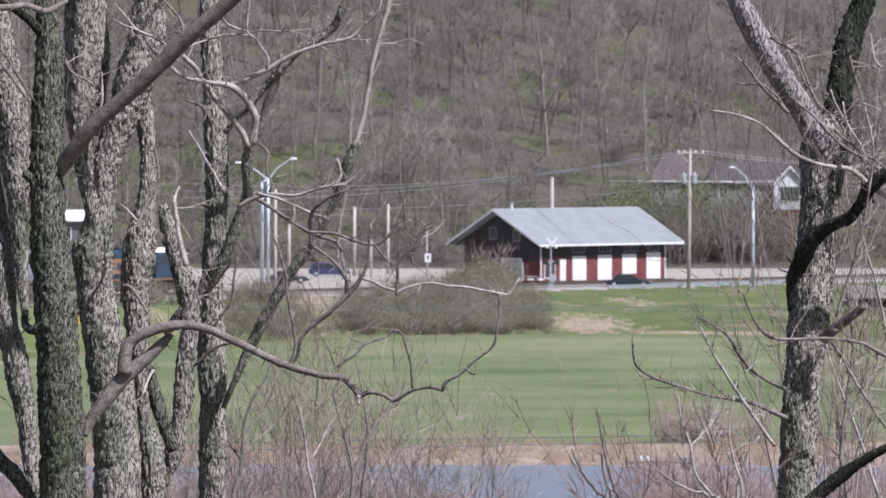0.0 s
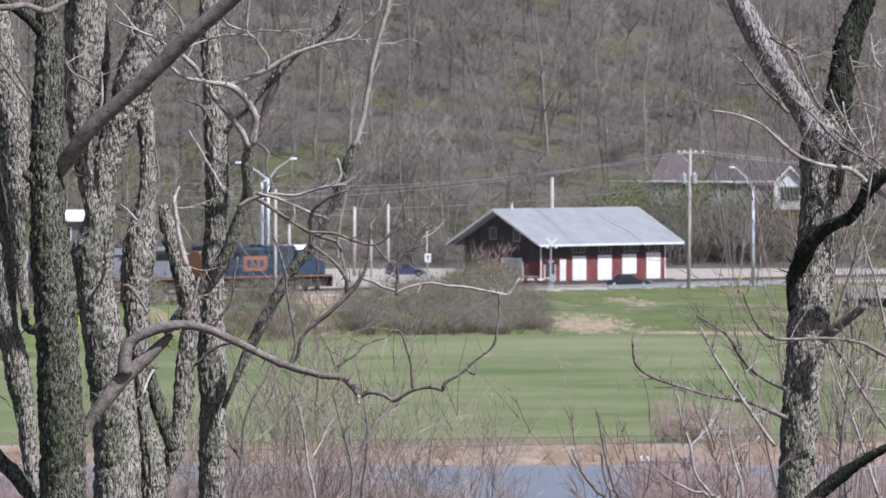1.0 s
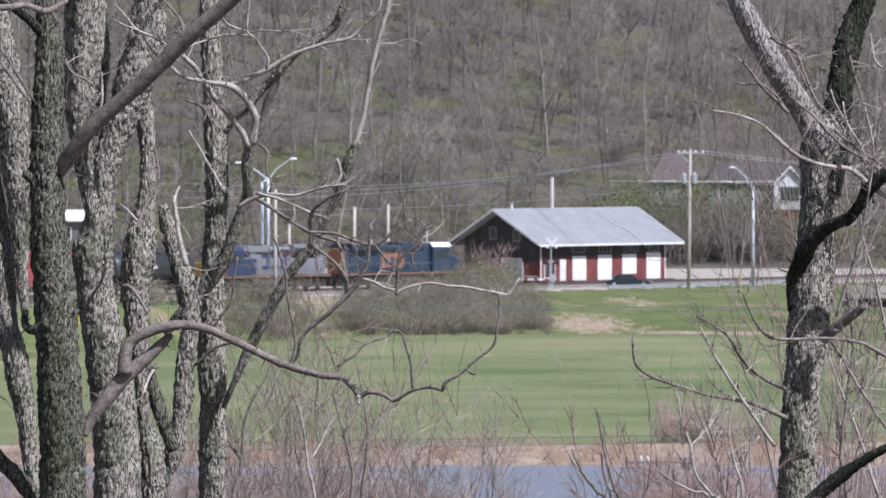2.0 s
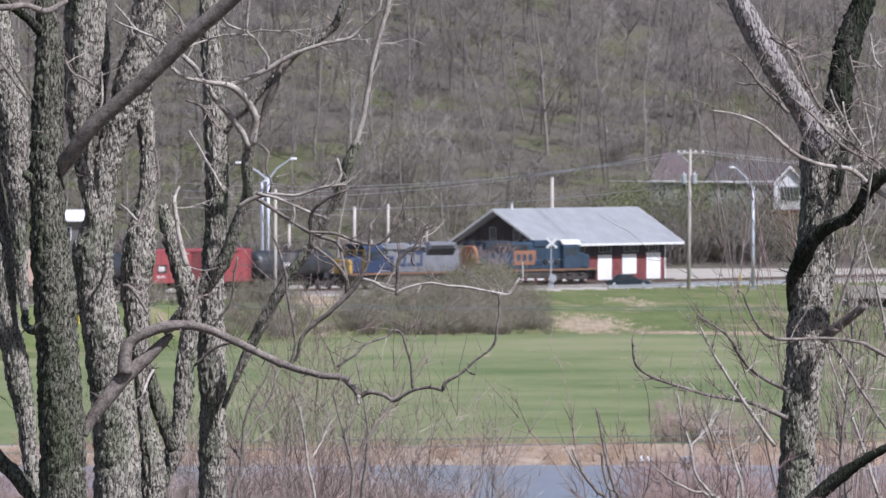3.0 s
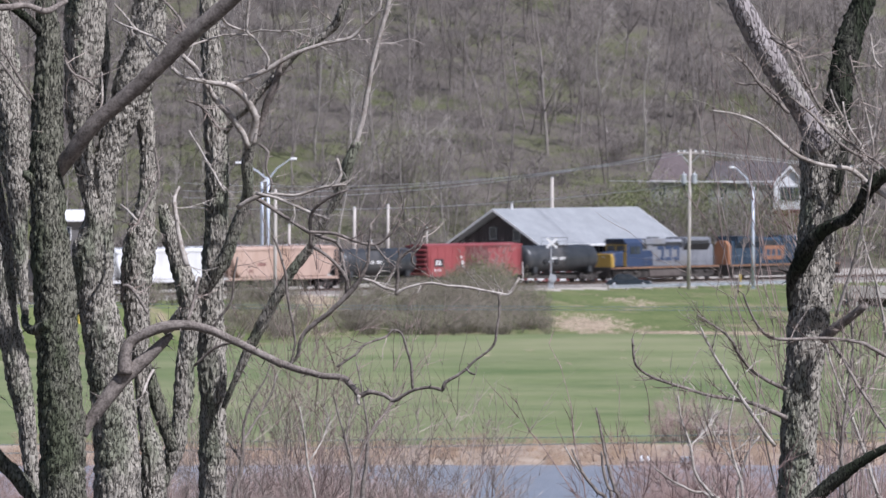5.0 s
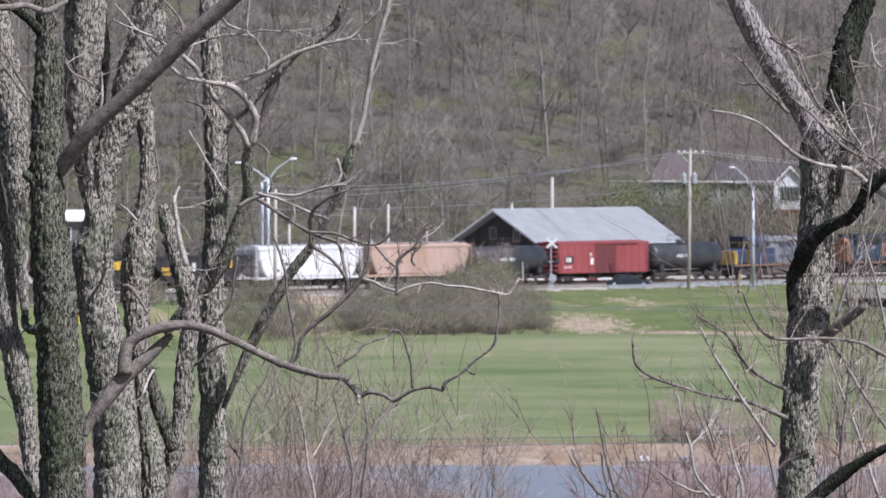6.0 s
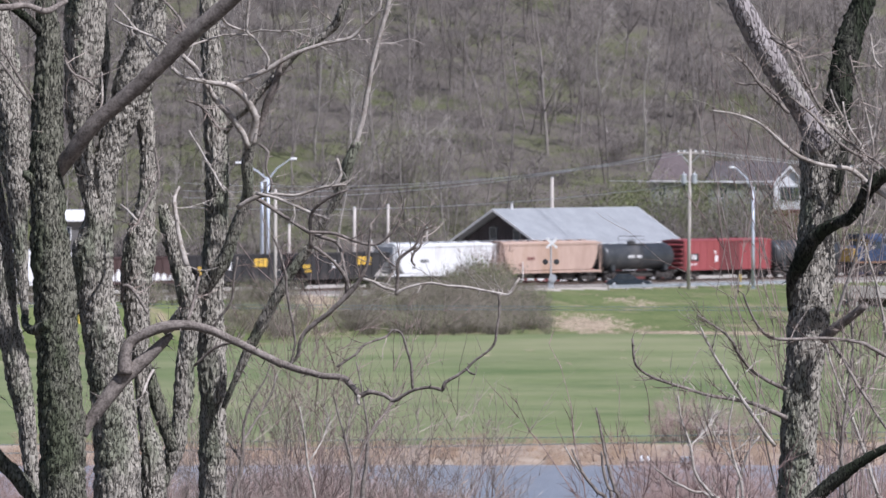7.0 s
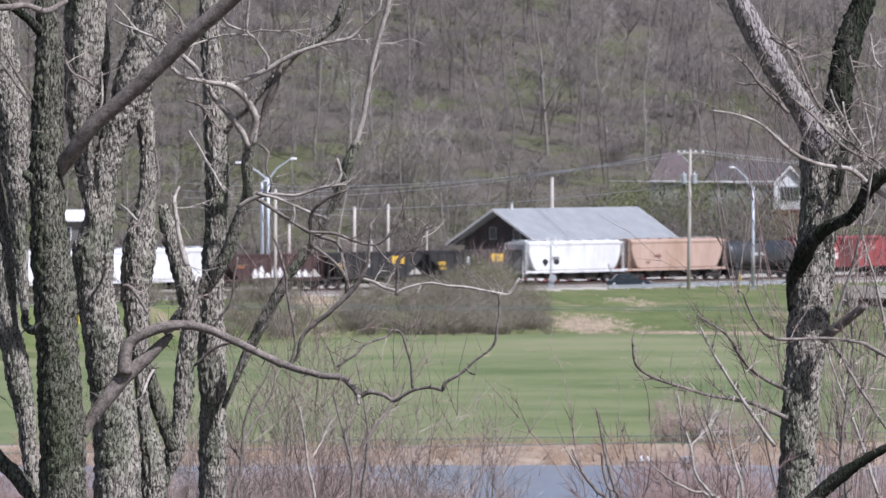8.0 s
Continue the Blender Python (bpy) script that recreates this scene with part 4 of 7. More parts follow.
def stamp(name, templates, places, material, label, category, seed=1):
    """Many copies of a few shapes joined into one object of kind stuff. places: (x, y, z, scale)."""
    rng = np.random.default_rng(seed)
    arrays = []
    for g in templates:
        tri = [(q[0], q[i], q[i + 1]) for q in g.f for i in range(1, len(q) - 1)]
        arrays.append((np.array(g.v, dtype=np.float32), np.array(tri, dtype=np.int32)))
    vs, fs, base = [], [], 0
    for x, y, z, s in places:
        v, f = arrays[rng.integers(len(arrays))]
        a = rng.uniform(0, 2 * np.pi)
        c, d = np.cos(a) * s, np.sin(a) * s
        vs.append(np.stack((v[:, 0] * c - v[:, 1] * d + x, v[:, 0] * d + v[:, 1] * c + y, v[:, 2] * s * rng.uniform(0.88, 1.12) + z), 1))
        fs.append(f + base)
        base += len(v)
    v, f = np.concatenate(vs), np.concatenate(fs)
    me = bpy.data.meshes.new(name)
    me.vertices.add(len(v))
    me.vertices.foreach_set("co", v.astype(np.float32).ravel())
    me.loops.add(f.size)
    me.loops.foreach_set("vertex_index", f.ravel().astype(np.int32))
    me.polygons.add(len(f))
    me.polygons.foreach_set("loop_start", np.arange(0, f.size, 3, dtype=np.int32))
    me.update(calc_edges=True)
    me.materials.append(material)
    return tagged(new(name, me), label, category, kind="stuff")


def hillside():
    rng = np.random.default_rng(7)
    kinds = [wood_tree(15, 11, 0.1), wood_tree(17, 12, 0.22), wood_tree(14, 13, -0.25), wood_tree(18, 14, -0.12), wood_tree(13, 15, 0.35), wood_tree(16, 16, -0.15), wood_tree(12, 17, 0.0, 16), wood_tree(19, 18, 0.05, 11)]
    places = []
    while len(places) < 380:
        y = 1004 + 175 * rng.random() ** 0.9
        x = rng.uniform(-1, 1) * (58 + (y - 1000) * 0.09)
        if 18 < x < 52 and y < 1032:
            continue
        places.append((x, y, land(x, y), rng.uniform(0.7, 1.15)))
    stamp("woods", kinds, places, M_WOODS, "bare grey-brown deciduous woods on the hillside", "woods", 3)
    pale = [wood_tree(16, 21, 0.12, 10), wood_tree(18, 22, -0.15, 9), wood_tree(14, 23, 0.2, 10)]
    spots = []
    for i in range(34):
        y = rng.uniform(1010, 1120)
        x = rng.uniform(-1, 1) * (56 + (y - 1000) * 0.08)
        spots.append((x, y, land(x, y), rng.uniform(0.75, 1.1)))
    stamp("pale_trees", pale, spots, M_PALEWOOD, "pale-barked bare trees scattered through the woods", "woods", 33)
    under = [brush_clump(4.5, 2.5, 26, 40 + i, 5, 0.03) for i in range(4)]
    spots = []
    for i in range(330):
        y = 1002 + 150 * rng.random() ** 1.3
        x = rng.uniform(-1, 1) * (58 + (y - 1000) * 0.09)
        spots.append((x, y, land(x, y), rng.uniform(0.6, 1.4)))
    for i in range(60):
        x, y = rng.uniform(23, 48), rng.uniform(1003, 1013)
        if x > 40.3:
            continue
        spots.append((x, y, land(x, y), rng.uniform(1.2, 1.9)))
    stamp("undergrowth", under, spots, M_WOODS, "bare grey undergrowth between the trees", "undergrowth", 4)
    leaves = [leaf_clump(5.0, 2.8, 250, 0.14, 60 + i) for i in range(4)]
    spots = []
    for i in range(620):
        y = 1003 + 120 * rng.random() ** 1.9
        x = rng.uniform(-1, 1) * (58 + (y - 1000) * 0.09)
        if noise.noise((x * 0.06, y * 0.06, 9.0)) > -0.12:
            spots.append((x, y, land(x, y) + rng.uniform(0, 3), rng.uniform(0.6, 1.5)))
    for i in range(210):
        x, y = rng.uniform(20, 47), rng.uniform(1003, 1013)
        if x > 37.5 and rng.random() < 0.7:
            continue
        spots.append((x, y, land(x, y) + rng.uniform(0, 3.5), rng.uniform(0.9, 1.5)))
    stamp("spring_foliage", leaves, spots, M_BUD, "sparse olive spring leaves low on the hill", "foliage", 5)


hillside()


def railway_brush():
    """Bare brush on the bank below the track, thinning out by the crossing."""
    rng = np.random.default_rng(17)
    kinds = [brush_clump(3.4, 2.4, 40, 80 + i, 6, 0.024) for i in range(5)]
    spots = []
    while len(spots) < 390:
        x, y = rng.uniform(-52, 10.8), rng.uniform(800, 866)
        u, v = rail_uv(x, y)
        if not -46 < v < -9.5 or y < 832 - max(0.0, -16 - x) * 0.75:
            continue
        if (x > 4 and v > -17) or (-16.8 < x < -10.4 and 835 < y < 852):
            continue
        lush = noise.noise((x * 0.16, y * 0.16, 21.0))
        if lush < -0.22 and rng.random() < 0.75:
            continue
        spots.append((x, y, land(x, y), rng.uniform(0.4, 0.85) * (0.7 if v > -13 else 0.95) * (1.0 + 0.75 * lush)))
    # thinner growth where the bank meets the field, further along
    for i in range(60):
        x, y = rng.uniform(-24, -13.5), rng.uniform(822, 850)
        if rail_uv(x, y)[1] < -11:
            spots.append((x, y, land(x, y), rng.uniform(0.45, 0.85)))
    # a taller thicket before the depot's gable
    for i in range(46):
        x, y = rng.normal(4.2, 2.0), rng.uniform(850, 872)
        if rail_uv(x, y)[1] < -10.5:
            spots.append((x, y, land(x, y), rng.uniform(0.85, 1.4) * max(0.45, 1.0 - abs(x - 4.2) * 0.12)))
    stamp("brush", kinds, spots, M_BRUSH, "tangled bare grey brush on the railway bank", "brush", 6)
    leaves = [leaf_clump(2.6, 1.6, 120, 0.13, 95 + i) for i in range(3)]
    spots = [(x + 0.5, y, z, 0.8) for x, y, z, s in spots[:450:2]] + [(x, y, z + rng.uniform(0, 1.5), 1.1 * s) for x, y, z, s in spots[450:] for k in range(3)]
    stamp("brush_leaves", leaves, spots, M_BUD, "first olive leaves in the brush", "foliage", 8)


railway_brush()


def river_reeds():
    rng = np.random.default_rng(23)
    kinds = [brush_clump(1.0, 1.2, 40, 120 + i, 2, 0.02, 1) for i in range(4)]
    spots = []
    for i in range(430):
        x, y = rng.uniform(-38, 42), rng.uniform(641, 657)
        spots.append((x, y, land(x, y), rng.uniform(0.5, 1.3)))
    stamp("reeds", kinds, spots, M_REED, "dry tan and rusty reeds along the river bank", "reeds", 9)


river_reeds()


# ---- the trees beside the camera ----
def spline(rows, step):
    """A smooth path through (x, y, z, r) rows."""
    p = np.array(rows, dtype=float)
    p = np.vstack((2 * p[0] - p[1], p, 2 * p[-1] - p[-2]))
    out = []
    for i in range(1, len(p) - 2):
        low = p[i, 2] < 1.5 and p[i + 1, 2] < 1.7
        n = max(2, int(np.linalg.norm(p[i + 1, :3] - p[i, :3]) / (step * (4 if low else 1))))
        for k in range(n):
            t = k / n
            out.append(0.5 * (2 * p[i] + (p[i + 1] - p[i - 1]) * t + (2 * p[i - 1] - 5 * p[i] + 4 * p[i + 1] - p[i + 2]) * t * t + (3 * p[i] - p[i - 1] - 3 * p[i + 1] + p[i + 2]) * t ** 3))
    out.append(p[-2])
    return np.array(out)


def twig_spray(geo, path, count, length):
    """Side twigs with finer twigs on them."""
    n = len(path)
    for i in range(count):
        k = random.randint(n // 5, n - 1)
        p = Vector(path[k][:3])
        along = Vector(path[min(k + 1, n - 1)][:3]) - Vector(path[max(k - 1, 0)][:3])
        along = along.normalized() if along.length > 1e-6 else Vector((0, 0, 1))
        way = bent(along * 0.6 + Vector((0, 0, 0.35)), 0.9)
        r = min(0.0042, max(0.0028, path[k][3] * 0.4))
        ln = length * rand(0.4, 1.2)
        tp = spike(geo, p, way, ln, r, 5, 0.08)
        for j in range(random.randint(2, 5)):
            q = tp[random.randint(1, 4)]
            spike(geo, q, bent(way, 0.8), ln * rand(0.2, 0.5), r * 0.6, 3, 0.05)


def crown(geo, p, way, length, r, depth):
    """Limbs that go on above the view."""
    pts, w = [Vector(p)], Vector(way).normalized()
    for i in range(5):
        pts.append(pts[-1] + w * length / 5)
        w = bent(w + Vector((0, 0, 0.22)), 0.16)
    geo.tube(pts, [r * (1 - 0.6 * i / 5) for i in range(6)], 7 if depth > 1 else 4, caps=False)
    if depth > 0:
        for k in range(3):
            q = pts[random.randint(2, 5)]
            crown(geo, q, bent(w + Vector((0, 0, 0.35)), 0.6), length * rand(0.45, 0.7), r * 0.36, depth - 1)


def limb(tree, name, material, rows, up=False, twigs=0):
    """A trunk, bough or twig along rows of (x, y, z, radius), with furrowed bark where it is thick."""
    thick = max(q[3] for q in rows)
    if thick < 0.02:
        rows = [(x, y, z, r * 1.12) for x, y, z, r in rows]
    seed = int(abs(rows[0][0] * 977 + rows[0][2] * 613 + len(rows) * 31)) % 9973
    random.seed(seed)
    step = 0.0105 if thick > 0.06 else (0.02 if thick > 0.02 else 0.03)
    path = spline(rows, step)
    sides = 80 if thick > 0.06 else (20 if thick > 0.025 else 8)
    g = Geo()
    rough = material in (M_BARK, M_GREENBARK, M_SHADEDBARK)
    wob = [noise.noise((i * step * 9.0, seed * 0.37, 0.5)) + (0.6 * noise.noise((i * step * 26.0, seed * 0.37, 2.5)) if thick < 0.045 else 0.0) for i in range(len(path))]
    wob2 = [noise.noise((i * step * 9.0, seed * 0.37, 7.5)) + (0.6 * noise.noise((i * step * 26.0, seed * 0.37, 4.5)) if thick < 0.045 else 0.0) for i in range(len(path))]
    amp = 0.10 if thick < 0.02 else (0.06 if thick < 0.045 else 0.02)
    pts = [Vector(q[:3]) + Vector((wob[i], wob2[i], 0)) * max(0.002, q[3] * (0.8 if thick < 0.012 else (0.5 if thick < 0.028 else 0.06))) for i, q in enumerate(path)]
    g.tube(pts, [max(0.0012, q[3]) * (1 + amp * wob2[i] * 1.5) for i, q in enumerate(path)], sides)
    if thick > 0.025:
        off = seed * 0.71
        depth = 0.19 if rough else 0.07
        verts = []
        for i, p in enumerate(pts):
            r = path[i][3]
            for k in range(sides):
                v = Vector(g.v[i * sides + k])
                out = v - p
                f = 1 - abs(noise.noise((v.x * 62 + off, v.y * 62, v.z * 13))) * 2.6
                h = noise.noise((v.x * 130 + off, v.y * 130, v.z * 38)) * 0.45
                lump = noise.noise((v.x * 7 + off, v.y * 7, v.z * 2.0))
                verts.append(tuple(p + out * (1 + depth * min(1.0, 0.09 / max(r, 0.03)) * (-(f * 0.65) + h + 0.15) + (0.05 if rough else 0.02) * lump)))
        g.v[:len(verts)] = verts
    if thick < 0.05:
        # spurs and buds
        total = len(path)
        for i in range(3, total - 1, max(2, int(0.055 / step))):
            if random.random() < 0.75:
                q = path[i]
                out = bent((0, 0, 0.2), 1.0)
                spike(g, Vector(q[:3]) + out * q[3] * 0.5, out, q[3] * rand(1.2, 2.2) + rand(0.006, 0.03), min(q[3] * 0.7, 0.0065), 2)
    part(name, g, material, tree, smooth=True)
    if twigs:
        tg = Geo()
        twig_spray(tg, path, twigs * 4, 0.24 if thick < 0.03 else 0.22)
        tagged(part("twig_spray", tg, M_TWIG if material is not M_PALEBARK else M_PALEBARK, tree), kind="stuff")
    if up:
        ends = (0, -1) if path[0][2] > path[-1][2] else (-1, 0)
        e = path[ends[0]]
        prev = path[1] if ends[0] == 0 else path[-2]
        way = Vector(e[:3]) - Vector(prev[:3])
        way.normalize()
        cg = Geo()
        crown(cg, e[:3], (way.x * 0.6, way.y * 0.6, max(0.45, way.z)), 2.6 * min(1.0, 0.4 + e[3] * 8), e[3], 2)
        part("upper_branches", cg, M_SMOOTHBARK, tree)


tree_mossy = thing("tree", pose(-2.293, 50, 14.3), "bare tree with a mossy furrowed trunk", "tree", "bare foreground trees")
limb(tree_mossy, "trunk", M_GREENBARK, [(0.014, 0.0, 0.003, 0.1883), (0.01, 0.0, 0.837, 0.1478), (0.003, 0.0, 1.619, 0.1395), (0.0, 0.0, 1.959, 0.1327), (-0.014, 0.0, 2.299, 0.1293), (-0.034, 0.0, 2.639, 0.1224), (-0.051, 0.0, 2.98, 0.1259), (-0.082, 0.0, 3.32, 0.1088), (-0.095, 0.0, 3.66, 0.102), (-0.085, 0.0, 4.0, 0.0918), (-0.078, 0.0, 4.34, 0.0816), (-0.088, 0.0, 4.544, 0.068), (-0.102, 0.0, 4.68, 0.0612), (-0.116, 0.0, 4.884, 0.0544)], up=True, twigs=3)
limb(tree_mossy, "bough", M_SMOOTHBARK, [(-0.084, 0.05, 3.574, 0.0443), (0.008, -0.03, 3.694, 0.051), (0.072, -0.1, 3.769, 0.0509), (0.177, -0.18, 3.905, 0.0491), (0.35, -0.25, 4.061, 0.0474), (0.529, -0.33, 4.216, 0.0473), (0.693, -0.4, 4.378, 0.0489), (0.857, -0.48, 4.522, 0.0472), (1.018, -0.55, 4.659, 0.0454), (1.137, -0.62, 4.773, 0.0453), (1.34, -0.7, 4.973, 0.0402)], up=True)
# this branch's shade is in its bark colour
limb(tree_mossy, "branch", M_SHADEDBARK, [(-0.064, 0.05, 4.289, 0.0204), (-0.095, 0.0, 4.435, 0.0323), (-0.161, -0.05, 4.527, 0.0306), (-0.25, -0.1, 4.604, 0.0272), (-0.349, -0.15, 4.671, 0.0237), (-0.499, -0.2, 4.745, 0.0203)], up=True, twigs=3)
limb(tree_mossy, "branch", M_SMOOTHBARK, [(0.036, -0.2, 4.671, 0.0152), (-0.022, -0.26, 4.636, 0.0169), (-0.093, -0.32, 4.608, 0.0203), (-0.202, -0.38, 4.641, 0.0186), (-0.3, -0.44, 4.63, 0.0202), (-0.449, -0.5, 4.626, 0.0168)], twigs=2)
limb(tree_mossy, "snag", M_GREENBARK, [(-0.07, -0.1, 2.737, 0.0407), (-0.162, -0.03, 2.691, 0.0306), (-0.219, 0.03, 2.713, 0.0238), (-0.236, 0.1, 2.773, 0.0187)])
limb(tree_mossy, "knot", M_GREENBARK, [(-0.161, -0.03, 3.599, 0.0442), (-0.202, -0.03, 3.623, 0.034), (-0.236, -0.03, 3.636, 0.0204)])

tree_forked = thing("tree", pose(-2.005, 51, 14.3), "bare multi-stemmed tree with pale grey furrowed bark", "tree", "bare foreground trees")
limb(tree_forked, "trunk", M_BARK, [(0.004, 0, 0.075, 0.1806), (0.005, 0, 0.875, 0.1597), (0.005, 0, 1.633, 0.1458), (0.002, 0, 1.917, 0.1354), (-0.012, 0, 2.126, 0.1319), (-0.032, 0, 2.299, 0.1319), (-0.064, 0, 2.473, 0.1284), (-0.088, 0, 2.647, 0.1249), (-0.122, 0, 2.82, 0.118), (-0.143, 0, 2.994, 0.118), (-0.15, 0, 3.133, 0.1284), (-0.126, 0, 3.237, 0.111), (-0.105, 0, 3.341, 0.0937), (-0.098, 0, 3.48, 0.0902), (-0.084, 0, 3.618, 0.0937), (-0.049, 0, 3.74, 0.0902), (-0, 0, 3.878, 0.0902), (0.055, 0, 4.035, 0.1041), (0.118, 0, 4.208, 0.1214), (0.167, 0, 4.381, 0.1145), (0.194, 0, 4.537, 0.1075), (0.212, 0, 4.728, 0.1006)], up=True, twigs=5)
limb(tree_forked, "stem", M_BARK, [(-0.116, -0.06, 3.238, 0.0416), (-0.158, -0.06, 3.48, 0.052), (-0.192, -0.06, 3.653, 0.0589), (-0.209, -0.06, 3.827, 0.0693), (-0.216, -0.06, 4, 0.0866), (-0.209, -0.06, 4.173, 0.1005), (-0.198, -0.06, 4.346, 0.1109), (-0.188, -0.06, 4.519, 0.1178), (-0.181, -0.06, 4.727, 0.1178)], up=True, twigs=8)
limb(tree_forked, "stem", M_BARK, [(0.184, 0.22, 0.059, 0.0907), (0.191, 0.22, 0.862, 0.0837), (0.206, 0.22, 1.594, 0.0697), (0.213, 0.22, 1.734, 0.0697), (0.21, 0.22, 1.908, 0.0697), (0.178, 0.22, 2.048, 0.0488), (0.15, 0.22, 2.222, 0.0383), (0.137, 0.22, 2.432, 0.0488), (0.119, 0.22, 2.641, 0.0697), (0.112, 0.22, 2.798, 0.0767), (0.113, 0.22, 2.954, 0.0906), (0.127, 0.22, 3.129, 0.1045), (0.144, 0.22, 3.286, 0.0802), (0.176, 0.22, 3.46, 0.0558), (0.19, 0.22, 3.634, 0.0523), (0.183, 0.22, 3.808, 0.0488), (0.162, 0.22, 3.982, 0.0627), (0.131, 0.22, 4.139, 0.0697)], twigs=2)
limb(tree_forked, "stem", M_BARK, [(-0.152, 0.3, 3.86, 0.0279), (-0.131, 0.3, 4, 0.0419), (-0.116, 0.3, 4.174, 0.0488), (-0.102, 0.3, 4.349, 0.0523), (-0.109, 0.3, 4.523, 0.0454), (-0.137, 0.3, 4.732, 0.0419)], up=True, twigs=3)
limb(tree_forked, "bough", M_SMOOTHBARK, [(0.088, -0.97, 2.427, 0.0477), (0.088, -0.97, 2.519, 0.0409), (0.109, -0.97, 2.601, 0.034), (0.163, -0.97, 2.645, 0.0306), (0.307, -0.98, 2.707, 0.034), (0.461, -0.98, 2.721, 0.0289), (0.597, -0.99, 2.694, 0.0255), (0.733, -0.99, 2.632, 0.0238), (0.869, -1, 2.568, 0.0238), (1.039, -1, 2.483, 0.0238)])
limb(tree_forked, "bough", M_SMOOTHBARK, [(1.022, -1.0, 2.493, 0.0238), (1.142, -1.03, 2.453, 0.0221), (1.278, -1.07, 2.42, 0.0204), (1.398, -1.1, 2.408, 0.0204), (1.456, -1.13, 2.355, 0.0187), (1.5, -1.17, 2.302, 0.017), (1.568, -1.2, 2.326, 0.0152), (1.653, -1.23, 2.307, 0.0118), (1.711, -1.27, 2.275, 0.0118), (1.772, -1.3, 2.31, 0.0118), (1.83, -1.33, 2.341, 0.0101), (1.924, -1.37, 2.359, 0.0101), (2.002, -1.4, 2.343, 0.0118)])
limb(tree_forked, "branch", M_SMOOTHBARK, [(2.002, -1.4, 2.343, 0.0101), (2.019, -1.41, 2.388, 0.0101), (2.086, -1.42, 2.428, 0.0084), (2.147, -1.43, 2.476, 0.0076), (2.187, -1.44, 2.517, 0.0067), (2.261, -1.46, 2.568, 0.0067), (2.312, -1.47, 2.618, 0.0067), (2.329, -1.48, 2.686, 0.0076), (2.339, -1.49, 2.821, 0.0067), (2.329, -1.5, 2.949, 0.0059)])
limb(tree_forked, "branch", M_PALEBARK, [(2.463, -1.5, 3.017, 0.0059), (2.416, -1.5, 2.949, 0.0067), (2.386, -1.5, 2.916, 0.0076), (2.329, -1.5, 2.926, 0.0076), (2.228, -1.5, 2.946, 0.0067), (2.127, -1.5, 2.963, 0.0076), (2.026, -1.5, 2.97, 0.0059), (1.941, -1.5, 2.986, 0.0067), (1.84, -1.5, 2.973, 0.0067), (1.763, -1.5, 2.949, 0.0067), (1.722, -1.5, 2.916, 0.0067)], twigs=3)
limb(tree_forked, "bough", M_SMOOTHBARK, [(-0.162, -0.95, 2.052, 0.0238), (-0.121, -0.94, 2.143, 0.0375), (-0.026, -0.94, 2.276, 0.0443), (0.063, -0.93, 2.388, 0.0477), (0.151, -0.92, 2.466, 0.0443), (0.233, -0.91, 2.534, 0.0375), (0.314, -0.91, 2.613, 0.0307), (0.369, -0.9, 2.664, 0.017)])
limb(tree_forked, "twig", M_SMOOTHBARK, [(1.819, -1.3, 2.34, 0.0076), (1.819, -1.31, 2.445, 0.0068), (1.806, -1.32, 2.53, 0.0068), (1.782, -1.33, 2.608, 0.0068), (1.759, -1.34, 2.682, 0.0068), (1.705, -1.35, 2.703, 0.0059), (1.668, -1.35, 2.663, 0.0068), (1.587, -1.36, 2.636, 0.0059), (1.519, -1.37, 2.602, 0.0059), (1.485, -1.38, 2.562, 0.0068), (1.425, -1.39, 2.522, 0.0059), (1.371, -1.4, 2.482, 0.0059)], twigs=3)
limb(tree_forked, "stub", M_PALEBARK, [(1.501, -1.2, 2.306, 0.0119), (1.494, -1.2, 2.279, 0.0102), (1.501, -1.2, 2.249, 0.0068)])
limb(tree_forked, "twig", M_SMOOTHBARK, [(2.147, -1.5, 2.478, 0.0059), (2.167, -1.55, 2.453, 0.0059), (2.193, -1.6, 2.444, 0.005)])

tree_dead_crown = thing("tree", pose(-1.443, 52, 14.3), "bare tree with a furrowed trunk and pale dead branches", "tree", "bare foreground trees")
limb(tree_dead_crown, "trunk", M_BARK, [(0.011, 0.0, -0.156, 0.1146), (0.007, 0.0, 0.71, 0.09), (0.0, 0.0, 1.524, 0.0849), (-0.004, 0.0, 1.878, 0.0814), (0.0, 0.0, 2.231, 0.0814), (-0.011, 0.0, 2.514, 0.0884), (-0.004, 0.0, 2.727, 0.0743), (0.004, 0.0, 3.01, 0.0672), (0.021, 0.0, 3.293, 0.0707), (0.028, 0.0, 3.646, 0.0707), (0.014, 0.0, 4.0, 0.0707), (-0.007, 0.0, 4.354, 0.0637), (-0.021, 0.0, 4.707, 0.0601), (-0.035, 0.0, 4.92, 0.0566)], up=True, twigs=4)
limb(tree_dead_crown, "stem", M_BARK, [(-0.505, -0.38, 0.028, 0.0844), (-0.434, -0.38, 1.013, 0.0703), (-0.356, -0.38, 1.593, 0.0668), (-0.293, -0.38, 1.751, 0.0562), (-0.215, -0.38, 1.927, 0.0562), (-0.194, -0.38, 2.085, 0.0492), (-0.17, -0.38, 2.244, 0.0632), (-0.159, -0.38, 2.419, 0.0597), (-0.138, -0.38, 2.595, 0.0562), (-0.124, -0.38, 2.771, 0.0632), (-0.152, -0.38, 2.911, 0.0667), (-0.194, -0.38, 3.052, 0.0597), (-0.236, -0.38, 3.192, 0.0562), (-0.274, -0.38, 3.315, 0.0457), (-0.302, -0.38, 3.431, 0.0281)], twigs=2)
